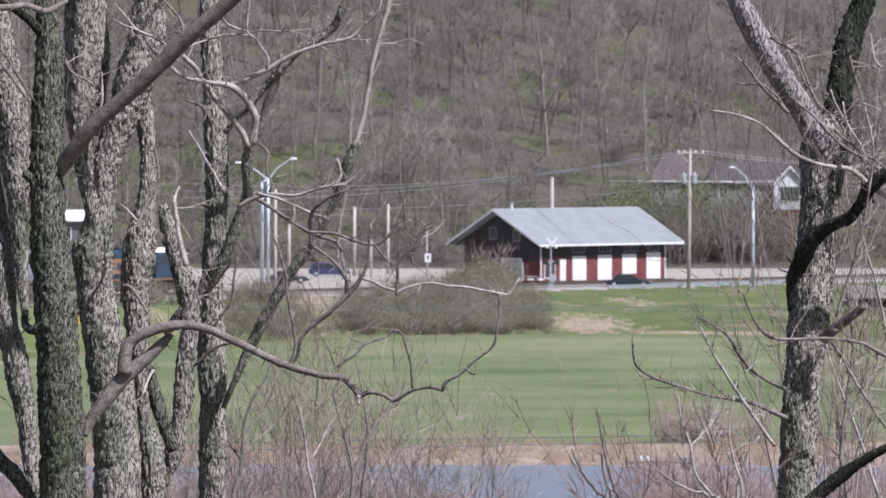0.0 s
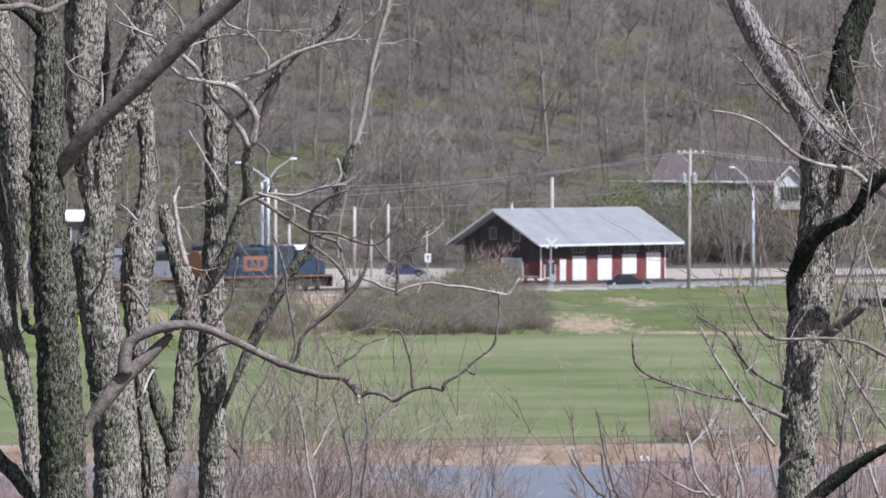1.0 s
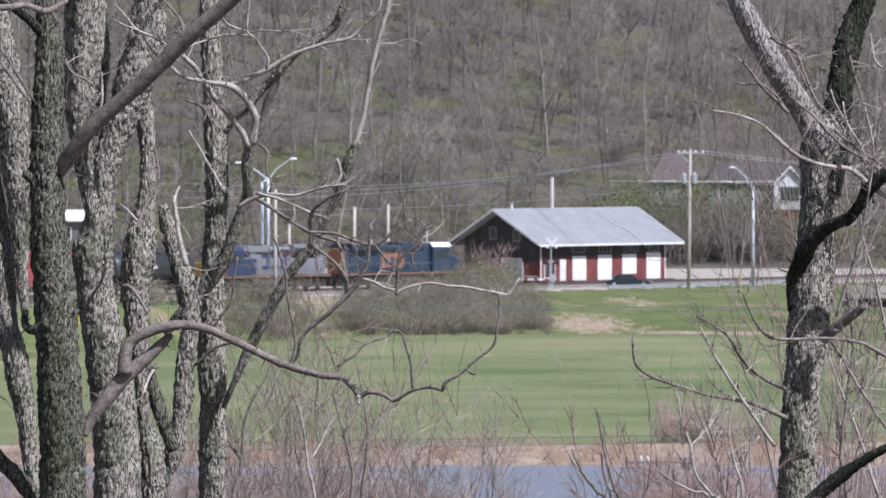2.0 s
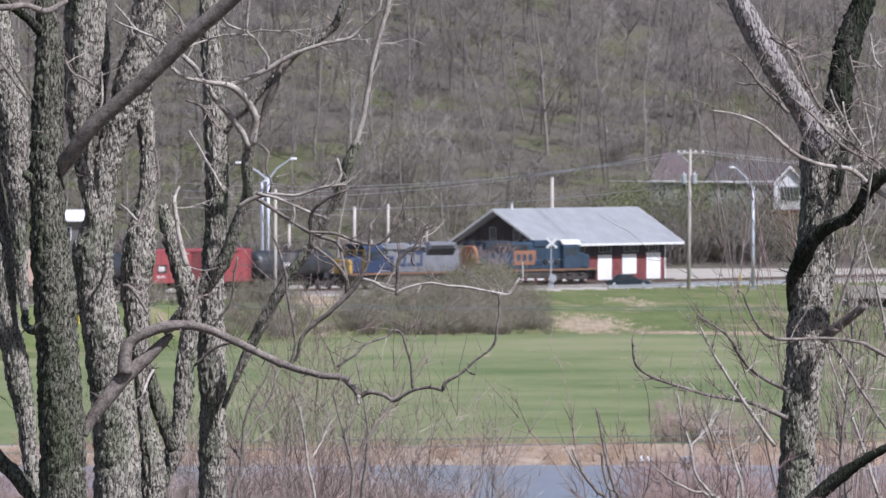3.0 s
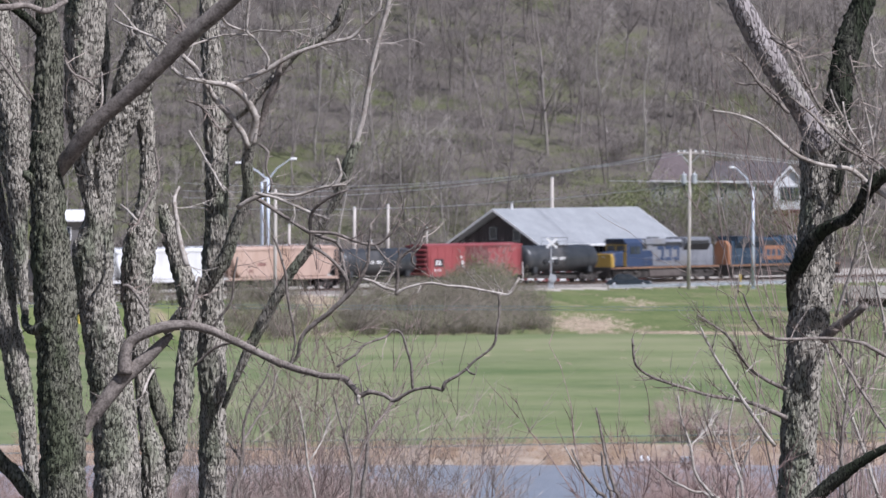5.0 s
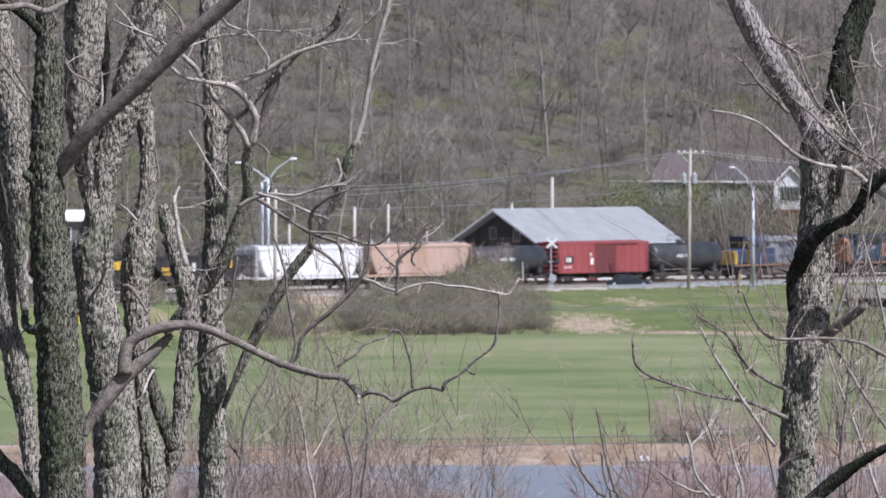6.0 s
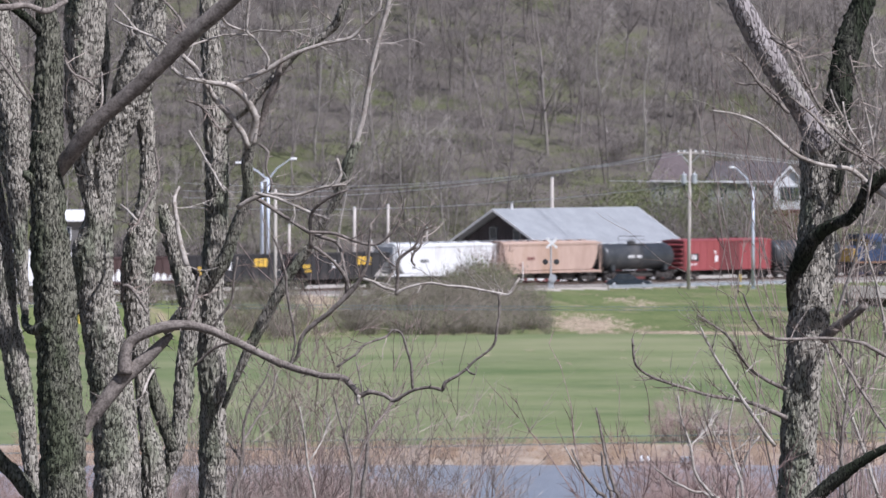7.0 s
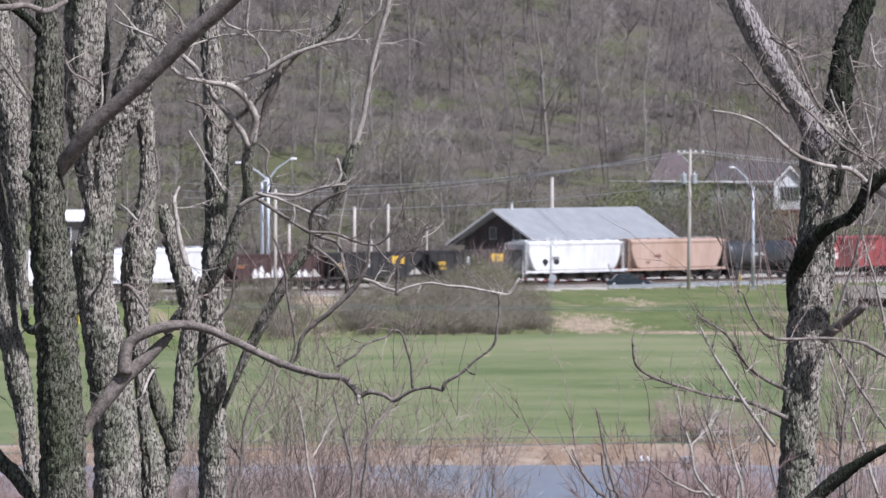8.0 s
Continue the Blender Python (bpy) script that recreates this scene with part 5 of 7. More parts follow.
limb(tree_dead_crown, "stem", M_GREENBARK, [(-0.233, -0.5, 1.897, 0.0351), (-0.268, -0.5, 2.02, 0.0421), (-0.31, -0.5, 2.142, 0.0456), (-0.352, -0.5, 2.265, 0.0456), (-0.387, -0.5, 2.388, 0.0421), (-0.408, -0.5, 2.476, 0.028)])
limb(tree_dead_crown, "bough", M_BARK, [(-0.29, -0.1, 2.623, 0.0212), (-0.221, -0.16, 2.702, 0.0423), (-0.121, -0.21, 2.82, 0.0528), (-0.014, -0.27, 2.955, 0.0528), (0.086, -0.32, 3.093, 0.0457), (0.147, -0.38, 3.263, 0.0386), (0.208, -0.43, 3.421, 0.0351), (0.234, -0.49, 3.544, 0.035), (0.229, -0.54, 3.685, 0.0368), (0.254, -0.6, 3.825, 0.035)])
limb(tree_dead_crown, "bough", M_BARK, [(0.073, -0.2, 2.161, 0.0176), (0.148, -0.25, 2.338, 0.0211), (0.24, -0.3, 2.54, 0.0334), (0.326, -0.35, 2.707, 0.0351), (0.411, -0.4, 2.859, 0.0351), (0.5, -0.45, 3.011, 0.0351), (0.616, -0.5, 3.159, 0.0298)])
limb(tree_dead_crown, "bough", M_BARK, [(0.606, -0.5, 3.142, 0.0298), (0.666, -0.53, 3.265, 0.0175), (0.729, -0.57, 3.37, 0.0175), (0.786, -0.6, 3.476, 0.028), (0.828, -0.63, 3.588, 0.0384), (0.857, -0.67, 3.686, 0.0384), (0.916, -0.7, 3.826, 0.0262)])
limb(tree_dead_crown, "branch", M_PALEBARK, [(0.899, -0.7, 3.784, 0.0174), (0.941, -0.71, 3.93, 0.0157), (0.969, -0.73, 4.07, 0.014), (0.993, -0.74, 4.209, 0.0139), (1.025, -0.76, 4.366, 0.0139), (1.067, -0.77, 4.523, 0.0139), (1.116, -0.79, 4.697, 0.0139), (1.151, -0.8, 4.836, 0.0122)], up=True, twigs=4)
limb(tree_dead_crown, "branch", M_PALEBARK, [(0.261, -0.6, 3.808, 0.028), (0.276, -0.62, 3.902, 0.0262), (0.284, -0.65, 3.976, 0.0245), (0.249, -0.67, 4.049, 0.0209), (0.201, -0.7, 4.112, 0.0209), (0.132, -0.73, 4.164, 0.0192), (-0.0, -0.75, 4.188, 0.0139), (-0.153, -0.77, 4.22, 0.0122), (-0.232, -0.8, 4.279, 0.0104)], twigs=3)
limb(tree_dead_crown, "branch", M_PALEBARK, [(0.24, -0.6, 3.783, 0.0192), (0.185, -0.62, 3.902, 0.0175), (0.119, -0.63, 3.983, 0.0157), (0.049, -0.65, 4.07, 0.0157), (-0.02, -0.67, 4.175, 0.014), (-0.089, -0.68, 4.279, 0.014), (-0.169, -0.7, 4.356, 0.0122)], twigs=2)
limb(tree_dead_crown, "branch", M_BARK, [(0.091, -0.5, 3.874, 0.0158), (0.169, -0.53, 3.972, 0.0193), (0.257, -0.57, 4.052, 0.0227), (0.363, -0.6, 4.182, 0.0245), (0.468, -0.63, 4.297, 0.0227), (0.574, -0.67, 4.391, 0.021), (0.696, -0.7, 4.475, 0.0227), (0.784, -0.73, 4.558, 0.0262), (0.83, -0.77, 4.655, 0.0261), (0.879, -0.8, 4.801, 0.0226)], up=True, twigs=4)
limb(tree_dead_crown, "branch", M_SMOOTHBARK, [(0.296, -0.6, 3.86, 0.0227), (0.339, -0.62, 3.983, 0.0227), (0.381, -0.65, 4.112, 0.0245), (0.42, -0.68, 4.237, 0.0192), (0.442, -0.7, 4.366, 0.0105)], twigs=2)
limb(tree_dead_crown, "branch", M_PALEBARK, [(0.121, -0.7, 4.168, 0.0157), (0.236, -0.72, 4.209, 0.014), (0.366, -0.74, 4.272, 0.0139), (0.471, -0.76, 4.335, 0.0131), (0.576, -0.78, 4.383, 0.0122), (0.715, -0.8, 4.428, 0.0104), (0.879, -0.82, 4.463, 0.0104), (0.942, -0.84, 4.522, 0.0087), (1.012, -0.86, 4.591, 0.0087), (1.054, -0.88, 4.654, 0.0087), (1.061, -0.9, 4.765, 0.007)], twigs=3)
limb(tree_dead_crown, "twig", M_PALEBARK, [(0.357, -0.8, 4.268, 0.0087), (0.364, -0.81, 4.327, 0.0087), (0.326, -0.83, 4.4, 0.007), (0.274, -0.84, 4.466, 0.007), (0.236, -0.86, 4.501, 0.0078), (0.236, -0.87, 4.591, 0.0087), (0.247, -0.89, 4.695, 0.007), (0.234, -0.9, 4.8, 0.007)], twigs=3)
limb(tree_dead_crown, "twig", M_PALEBARK, [(0.245, -0.8, 4.488, 0.0061), (0.323, -0.87, 4.508, 0.0061), (0.422, -0.93, 4.5, 0.0052), (0.527, -1.0, 4.503, 0.0043)], twigs=2)
limb(tree_dead_crown, "twig", M_PALEBARK, [(0.235, -0.8, 4.502, 0.007), (0.17, -0.87, 4.522, 0.007), (0.109, -0.93, 4.549, 0.0069), (0.083, -1.0, 4.597, 0.0052)], twigs=1)
limb(tree_dead_crown, "twig", M_PALEBARK, [(0.245, -0.8, 4.481, 0.0052), (0.09, -0.85, 4.48, 0.0052), (0.011, -0.9, 4.452, 0.0061), (-0.099, -0.95, 4.417, 0.0069), (-0.167, -1.0, 4.382, 0.0069)], twigs=1)
limb(tree_dead_crown, "bough", M_SMOOTHBARK, [(0.5, -1.4, 2.458, 0.0069), (0.556, -1.42, 2.514, 0.0086), (0.573, -1.44, 2.607, 0.0103), (0.604, -1.45, 2.666, 0.0129), (0.68, -1.47, 2.732, 0.0137), (0.76, -1.49, 2.791, 0.0137), (0.839, -1.51, 2.867, 0.0137), (0.908, -1.53, 2.949, 0.0129), (0.952, -1.55, 3.012, 0.0103), (0.984, -1.56, 3.091, 0.0086), (0.997, -1.58, 3.211, 0.0077), (1.004, -1.6, 3.321, 0.0069)], twigs=2)
limb(tree_dead_crown, "branch", M_SMOOTHBARK, [(0.859, -1.5, 2.901, 0.0137), (0.856, -1.52, 2.977, 0.012), (0.832, -1.54, 3.032, 0.0112), (0.784, -1.56, 3.094, 0.0103), (0.716, -1.58, 3.149, 0.0103), (0.658, -1.6, 3.187, 0.012)], twigs=1)
limb(tree_dead_crown, "twig", M_SMOOTHBARK, [(0.268, -0.6, 3.483, 0.0122), (0.381, -0.66, 3.413, 0.0114), (0.505, -0.71, 3.334, 0.0105), (0.61, -0.77, 3.268, 0.0105), (0.698, -0.83, 3.234, 0.0096), (0.793, -0.89, 3.2, 0.0087), (0.825, -0.94, 3.114, 0.0078), (0.85, -1.0, 2.994, 0.0078)])
limb(tree_dead_crown, "twig", M_SMOOTHBARK, [(0.628, -0.8, 3.164, 0.0139), (0.625, -0.83, 3.269, 0.0104), (0.626, -0.87, 3.356, 0.0096), (0.651, -0.9, 3.413, 0.0096), (0.717, -0.93, 3.462, 0.0087), (0.787, -0.97, 3.5, 0.0078), (0.86, -1.0, 3.528, 0.0069)])
limb(tree_dead_crown, "twig", M_PALEBARK, [(0.173, -0.7, 3.414, 0.0122), (0.264, -0.73, 3.47, 0.0122), (0.384, -0.77, 3.498, 0.0087), (0.531, -0.8, 3.491, 0.0087), (0.636, -0.83, 3.52, 0.0087), (0.716, -0.87, 3.544, 0.0078), (0.845, -0.9, 3.559, 0.0061)], twigs=2)
limb(tree_dead_crown, "twig", M_PALEBARK, [(0.768, -0.8, 3.526, 0.0087), (0.802, -0.8, 3.589, 0.0104), (0.809, -0.8, 3.652, 0.0087), (0.792, -0.8, 3.718, 0.0078)])
limb(tree_dead_crown, "twig", M_PALEBARK, [(0.297, -0.8, 3.505, 0.0087), (0.42, -0.82, 3.471, 0.0087), (0.525, -0.85, 3.429, 0.0087), (0.629, -0.88, 3.388, 0.0078), (0.741, -0.9, 3.346, 0.007)], twigs=1)
limb(tree_dead_crown, "twig", M_SMOOTHBARK, [(0.612, -0.9, 3.267, 0.0104), (0.717, -0.92, 3.263, 0.0087), (0.804, -0.95, 3.25, 0.0096), (0.909, -0.98, 3.209, 0.0087), (1.02, -1.0, 3.188, 0.0078), (1.083, -1.02, 3.22, 0.0069), (1.152, -1.05, 3.289, 0.0069), (1.187, -1.08, 3.359, 0.0061), (1.208, -1.1, 3.474, 0.0052)], twigs=3)
limb(tree_dead_crown, "twig", M_SMOOTHBARK, [(1.155, -1.5, 2.894, 0.0086), (1.162, -1.52, 2.987, 0.0086), (1.162, -1.53, 3.09, 0.0103), (1.23, -1.55, 3.156, 0.0086), (1.285, -1.57, 3.211, 0.0077), (1.32, -1.58, 3.287, 0.0069), (1.368, -1.6, 3.342, 0.0051)], twigs=4)
limb(tree_dead_crown, "twig", M_PALEBARK, [(0.95, -1.6, 2.992, 0.0086), (1.025, -1.6, 2.975, 0.0086), (1.087, -1.6, 2.941, 0.0086), (1.155, -1.6, 2.923, 0.0077)], twigs=1)
limb(tree_dead_crown, "twig", M_SMOOTHBARK, [(1.028, -1.1, 3.183, 0.0061), (1.101, -1.25, 3.102, 0.006), (1.161, -1.4, 3.053, 0.006)], twigs=1)
limb(tree_dead_crown, "twig", M_SMOOTHBARK, [(1.275, -1.5, 3.072, 0.006), (1.251, -1.5, 3.1, 0.0069), (1.268, -1.5, 3.155, 0.0069), (1.299, -1.5, 3.176, 0.006), (1.32, -1.5, 3.244, 0.0052)], twigs=2)
limb(tree_dead_crown, "twig", M_SMOOTHBARK, [(0.308, -0.8, 3.808, 0.007), (0.367, -0.8, 3.756, 0.0078), (0.35, -0.8, 3.659, 0.007), (0.384, -0.8, 3.565, 0.0061), (0.371, -0.8, 3.512, 0.0061)])
limb(tree_dead_crown, "twig", M_SMOOTHBARK, [(0.514, -1.4, 2.468, 0.0052), (0.542, -1.42, 2.624, 0.0069), (0.514, -1.43, 2.796, 0.0077), (0.494, -1.45, 2.934, 0.0077), (0.481, -1.47, 3.037, 0.0069), (0.44, -1.48, 3.175, 0.006), (0.399, -1.5, 3.261, 0.0052)], twigs=2)
limb(tree_dead_crown, "twig", M_SMOOTHBARK, [(-0.016, -0.2, 2.633, 0.007), (0.056, -0.23, 2.732, 0.007), (0.127, -0.25, 2.838, 0.007), (0.141, -0.27, 2.98, 0.0062), (0.163, -0.3, 3.103, 0.0053)], twigs=1)

tree_leaning = thing("tree", pose(-2.520, 50.6, 14.3), "leaning bare tree with greenish bark patches", "tree", "bare foreground trees")
limb(tree_leaning, "stem", M_BARK, [(-0.213, 0.0, 4.62, 0.0861), (-0.172, 0.0, 4.344, 0.0964), (-0.117, 0.0, 4.034, 0.0998), (-0.089, 0.0, 3.759, 0.0929), (-0.069, 0.0, 3.518, 0.0723), (-0.062, 0.0, 3.312, 0.0516), (-0.048, 0.0, 3.071, 0.0413), (-0.031, 0.0, 2.83, 0.0275), (-0.021, 0.0, 2.709, 0.0172)], up=True, twigs=2)
limb(tree_leaning, "trunk", M_BARK, [(0.026, 0.1, -0.053, 0.0698), (0.023, 0.1, 0.792, 0.0548), (0.016, 0.1, 1.586, 0.0517), (-0.005, 0.1, 1.931, 0.0483), (-0.039, 0.1, 2.207, 0.0655), (-0.088, 0.1, 2.482, 0.0759), (-0.143, 0.1, 2.758, 0.0724), (-0.157, 0.1, 3.034, 0.069), (-0.191, 0.1, 3.31, 0.0621), (-0.253, 0.1, 3.655, 0.0586)], twigs=2)
limb(tree_leaning, "branch", M_GREENBARK, [(-0.311, -0.1, 2.042, 0.0447), (-0.172, -0.12, 1.888, 0.0481), (-0.068, -0.15, 1.786, 0.0515), (0.029, -0.18, 1.667, 0.0515), (0.089, -0.2, 1.531, 0.0514)])
limb(tree_leaning, "twig", M_SMOOTHBARK, [(-0.161, -0.2, 4.309, 0.0069), (-0.064, -0.23, 4.171, 0.0069), (0.024, -0.27, 4.051, 0.0068), (0.094, -0.3, 3.983, 0.0051)], twigs=2)

tree_knotted = thing("tree", pose(2.011, 47, 14.3), "bare tree with a grey flaking trunk and boughs coloured as in shade", "tree", "bare foreground trees")
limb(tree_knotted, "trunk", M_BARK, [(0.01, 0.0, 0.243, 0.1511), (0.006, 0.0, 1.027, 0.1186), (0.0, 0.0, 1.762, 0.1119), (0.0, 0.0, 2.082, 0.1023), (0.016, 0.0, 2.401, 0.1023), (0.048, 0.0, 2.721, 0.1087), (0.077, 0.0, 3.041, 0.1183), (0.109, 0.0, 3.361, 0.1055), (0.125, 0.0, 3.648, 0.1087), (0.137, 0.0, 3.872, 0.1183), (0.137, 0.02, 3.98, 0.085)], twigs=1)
limb(tree_knotted, "bough", M_LIGHTBOUGH, [(-0.423, -0.4, 4.76, 0.0539), (-0.365, -0.37, 4.65, 0.0571), (-0.316, -0.34, 4.555, 0.0635), (-0.264, -0.3, 4.46, 0.0667), (-0.206, -0.27, 4.365, 0.0699), (-0.147, -0.24, 4.27, 0.07), (-0.089, -0.21, 4.175, 0.07), (-0.03, -0.18, 4.089, 0.0701), (0.029, -0.14, 4, 0.0701), (0.081, -0.11, 3.898, 0.0765), (0.115, -0.08, 3.802, 0.0702)], up=True, twigs=2)
# the dark of this bough is shade, carried by the bark colour
limb(tree_knotted, "bough", M_SHADEDBARK, [(0.175, -0.03, 3.537, 0.0639), (0.185, -0.01, 3.68, 0.0767), (0.198, 0, 3.824, 0.0799), (0.212, 0.02, 3.952, 0.0768), (0.232, 0.04, 4.096, 0.0736), (0.255, 0.05, 4.256, 0.0736), (0.284, 0.07, 4.384, 0.0736), (0.327, 0.09, 4.512, 0.0672), (0.379, 0.1, 4.64, 0.0641), (0.415, 0.12, 4.737, 0.0609)], up=True, twigs=2)
limb(tree_knotted, "twig", M_PALEBARK, [(0.238, -0.3, 4.063, 0.0051), (0.263, -0.3, 3.936, 0.0064), (0.311, -0.3, 3.857, 0.0064), (0.353, -0.3, 3.778, 0.0064), (0.375, -0.3, 3.619, 0.0076)], twigs=2)
limb(tree_knotted, "twig", M_SMOOTHBARK, [(-0.063, -0.35, 4.089, 0.0051), (0.007, -0.35, 4.032, 0.0063), (0.071, -0.35, 3.984, 0.007), (0.166, -0.35, 3.873, 0.0076), (0.261, -0.35, 3.797, 0.0083), (0.356, -0.35, 3.743, 0.0089), (0.445, -0.35, 3.676, 0.0102)], twigs=2)
limb(tree_knotted, "twig", M_SMOOTHBARK, [(0.329, -0.25, 4.159, 0.0048), (0.352, -0.25, 4.032, 0.0057), (0.355, -0.25, 3.962, 0.0064), (0.33, -0.25, 3.873, 0.0064), (0.346, -0.25, 3.746, 0.007), (0.355, -0.25, 3.571, 0.0083)], twigs=2)
limb(tree_knotted, "twig", M_PALEBARK, [(0.173, -0.2, 4.134, 0.0048), (0.198, -0.2, 4.057, 0.0057), (0.256, -0.2, 3.949, 0.007)], twigs=1)
limb(tree_knotted, "twig", M_SMOOTHBARK, [(-0.175, -0.3, 4.565, 0.0038), (-0.181, -0.28, 4.492, 0.0057), (-0.155, -0.27, 4.438, 0.0076), (-0.081, -0.25, 4.385, 0.0089), (-0.017, -0.23, 4.334, 0.0083), (0.003, -0.22, 4.248, 0.0076), (0.039, -0.2, 4.14, 0.0095)])
limb(tree_knotted, "twig", M_SMOOTHBARK, [(-0.369, -0.4, 4.171, 0.0044), (-0.304, -0.36, 4.158, 0.0057), (-0.227, -0.33, 4.165, 0.007), (-0.155, -0.29, 4.111, 0.0076), (-0.081, -0.25, 4.025, 0.0095)], twigs=1)
limb(tree_knotted, "twig", M_SMOOTHBARK, [(0.284, -0.2, 4.325, 0.0045), (0.303, -0.2, 4.223, 0.0057), (0.338, -0.2, 4.089, 0.0064)], twigs=2)
limb(tree_knotted, "twig", M_PALEBARK, [(0.441, -0.3, 3.898, 0.0044), (0.375, -0.3, 3.825, 0.0057), (0.302, -0.3, 3.784, 0.0064), (0.257, -0.3, 3.682, 0.0076)], twigs=2)
limb(tree_knotted, "twig", M_SMOOTHBARK, [(0.473, -0.3, 4.063, 0.0044), (0.429, -0.3, 3.873, 0.0057), (0.407, -0.3, 3.682, 0.007), (0.416, -0.3, 3.492, 0.0083)], twigs=2)
limb(tree_knotted, "twig", M_PALEBARK, [(0.395, -0.2, 4.445, 0.0045), (0.421, -0.2, 4.302, 0.0057), (0.465, -0.2, 4.255, 0.0064)], twigs=2)
# shaded bough: its darkness comes from the bark colour
limb(tree_knotted, "bough", M_SHADEDBARK, [(-0.055, -0.04, 2.88, 0.008), (-0.052, -0.09, 3, 0.022), (-0.035, -0.14, 3.09, 0.036), (0.007, -0.2, 3.156, 0.049), (0.037, -0.26, 3.237, 0.0481), (0.098, -0.31, 3.317, 0.0434), (0.181, -0.37, 3.372, 0.0366), (0.267, -0.42, 3.411, 0.0342), (0.318, -0.48, 3.475, 0.0319), (0.366, -0.53, 3.564, 0.0387), (0.445, -0.59, 3.646, 0.0409), (0.562, -0.64, 3.716, 0.0386), (0.811, -0.7, 3.906, 0.034)], up=True, twigs=2)
limb(tree_knotted, "snag", M_SMOOTHBARK, [(0.135, -0.2, 2.727, 0.035), (0.202, -0.27, 2.792, 0.0318), (0.278, -0.33, 2.851, 0.027), (0.36, -0.4, 2.922, 0.0222)], twigs=2)
limb(tree_knotted, "bough", M_SHADEDBARK, [(-0.075, -0.8, 1.706, 0.044), (0.064, -0.86, 1.866, 0.0408), (0.202, -0.92, 1.988, 0.0392), (0.324, -0.98, 2.075, 0.0282), (0.462, -1.04, 2.155, 0.025), (0.662, -1.1, 2.251, 0.0219)], up=True, twigs=2)
limb(tree_knotted, "branch", M_SMOOTHBARK, [(-0.075, -0.2, 2.281, 0.0143), (-0.163, -0.24, 2.321, 0.0127), (-0.276, -0.29, 2.367, 0.0111), (-0.405, -0.33, 2.394, 0.0095), (-0.533, -0.38, 2.417, 0.0087), (-0.645, -0.42, 2.454, 0.0079), (-0.789, -0.47, 2.5, 0.0079), (-0.885, -0.51, 2.545, 0.0063), (-0.94, -0.56, 2.61, 0.0063), (-0.954, -0.6, 2.737, 0.0055)], twigs=5)
limb(tree_knotted, "branch", M_SMOOTHBARK, [(-0.075, -0.2, 2.44, 0.0111), (-0.195, -0.25, 2.499, 0.0095), (-0.292, -0.3, 2.57, 0.0079), (-0.358, -0.35, 2.661, 0.0079), (-0.401, -0.4, 2.738, 0.0063), (-0.497, -0.45, 2.812, 0.0055), (-0.584, -0.5, 2.868, 0.0047)], twigs=5)
limb(tree_knotted, "branch", M_PALEBARK, [(0.507, -0.5, 3.51, 0.0127), (0.394, -0.54, 3.583, 0.0126), (0.281, -0.58, 3.678, 0.0126), (0.185, -0.62, 3.697, 0.011), (0.088, -0.66, 3.713, 0.011), (-0.024, -0.7, 3.757, 0.0102), (-0.104, -0.74, 3.817, 0.0094), (-0.169, -0.78, 3.874, 0.0079), (-0.264, -0.82, 3.95, 0.0063), (-0.391, -0.86, 3.994, 0.0047), (-0.518, -0.9, 4.013, 0.0039)], twigs=5)
limb(tree_knotted, "branch", M_SMOOTHBARK, [(0.528, -0.4, 2.612, 0.0111), (0.415, -0.45, 2.67, 0.0103), (0.317, -0.5, 2.716, 0.0103), (0.125, -0.55, 2.739, 0.0087), (-0.067, -0.6, 2.734, 0.0079), (-0.189, -0.65, 2.748, 0.0071), (-0.26, -0.7, 2.819, 0.0063), (-0.309, -0.75, 2.915, 0.0055), (-0.342, -0.8, 2.994, 0.0047)], twigs=5)
limb(tree_knotted, "branch", M_PALEBARK, [(-0.151, -0.5, 2.134, 0.0095), (-0.222, -0.53, 2.224, 0.0095), (-0.302, -0.57, 2.342, 0.0095), (-0.382, -0.6, 2.469, 0.0079), (-0.462, -0.63, 2.596, 0.0071), (-0.536, -0.67, 2.723, 0.0063), (-0.575, -0.7, 2.803, 0.0047)], twigs=5)
limb(tree_knotted, "branch", M_SMOOTHBARK, [(-0.074, -0.4, 4.0, 0.0095), (-0.155, -0.45, 4.079, 0.0095), (-0.236, -0.5, 4.158, 0.0079), (-0.302, -0.55, 4.253, 0.0063), (-0.382, -0.6, 4.316, 0.0047)], twigs=4)
limb(tree_knotted, "branch", M_SMOOTHBARK, [(-0.173, -0.5, 4.427, 0.0111), (-0.089, -0.52, 4.373, 0.0095), (-0.033, -0.54, 4.332, 0.0095), (-0.002, -0.56, 4.237, 0.0079), (0.035, -0.58, 4.142, 0.0079), (0.097, -0.6, 4.016, 0.0063)], twigs=4)
limb(tree_knotted, "branch", M_SMOOTHBARK, [(0.157, -0.4, 2.732, 0.0079), (0.254, -0.5, 2.577, 0.0079), (0.344, -0.6, 2.422, 0.0071), (0.465, -0.7, 2.236, 0.0063)], twigs=5)
limb(tree_knotted, "branch", M_SMOOTHBARK, [(0.17, -0.6, 3.905, 0.0079), (0.246, -0.67, 3.842, 0.0079), (0.337, -0.73, 3.78, 0.0071), (0.459, -0.8, 3.686, 0.0063)], twigs=5)
limb(tree_knotted, "branch", M_PALEBARK, [(0.191, -0.5, 2.861, 0.0079), (0.251, -0.56, 3.052, 0.0079), (0.311, -0.62, 3.274, 0.0071), (0.355, -0.68, 3.496, 0.0063), (0.384, -0.74, 3.811, 0.0063), (0.333, -0.8, 4.031, 0.0055)], twigs=5)
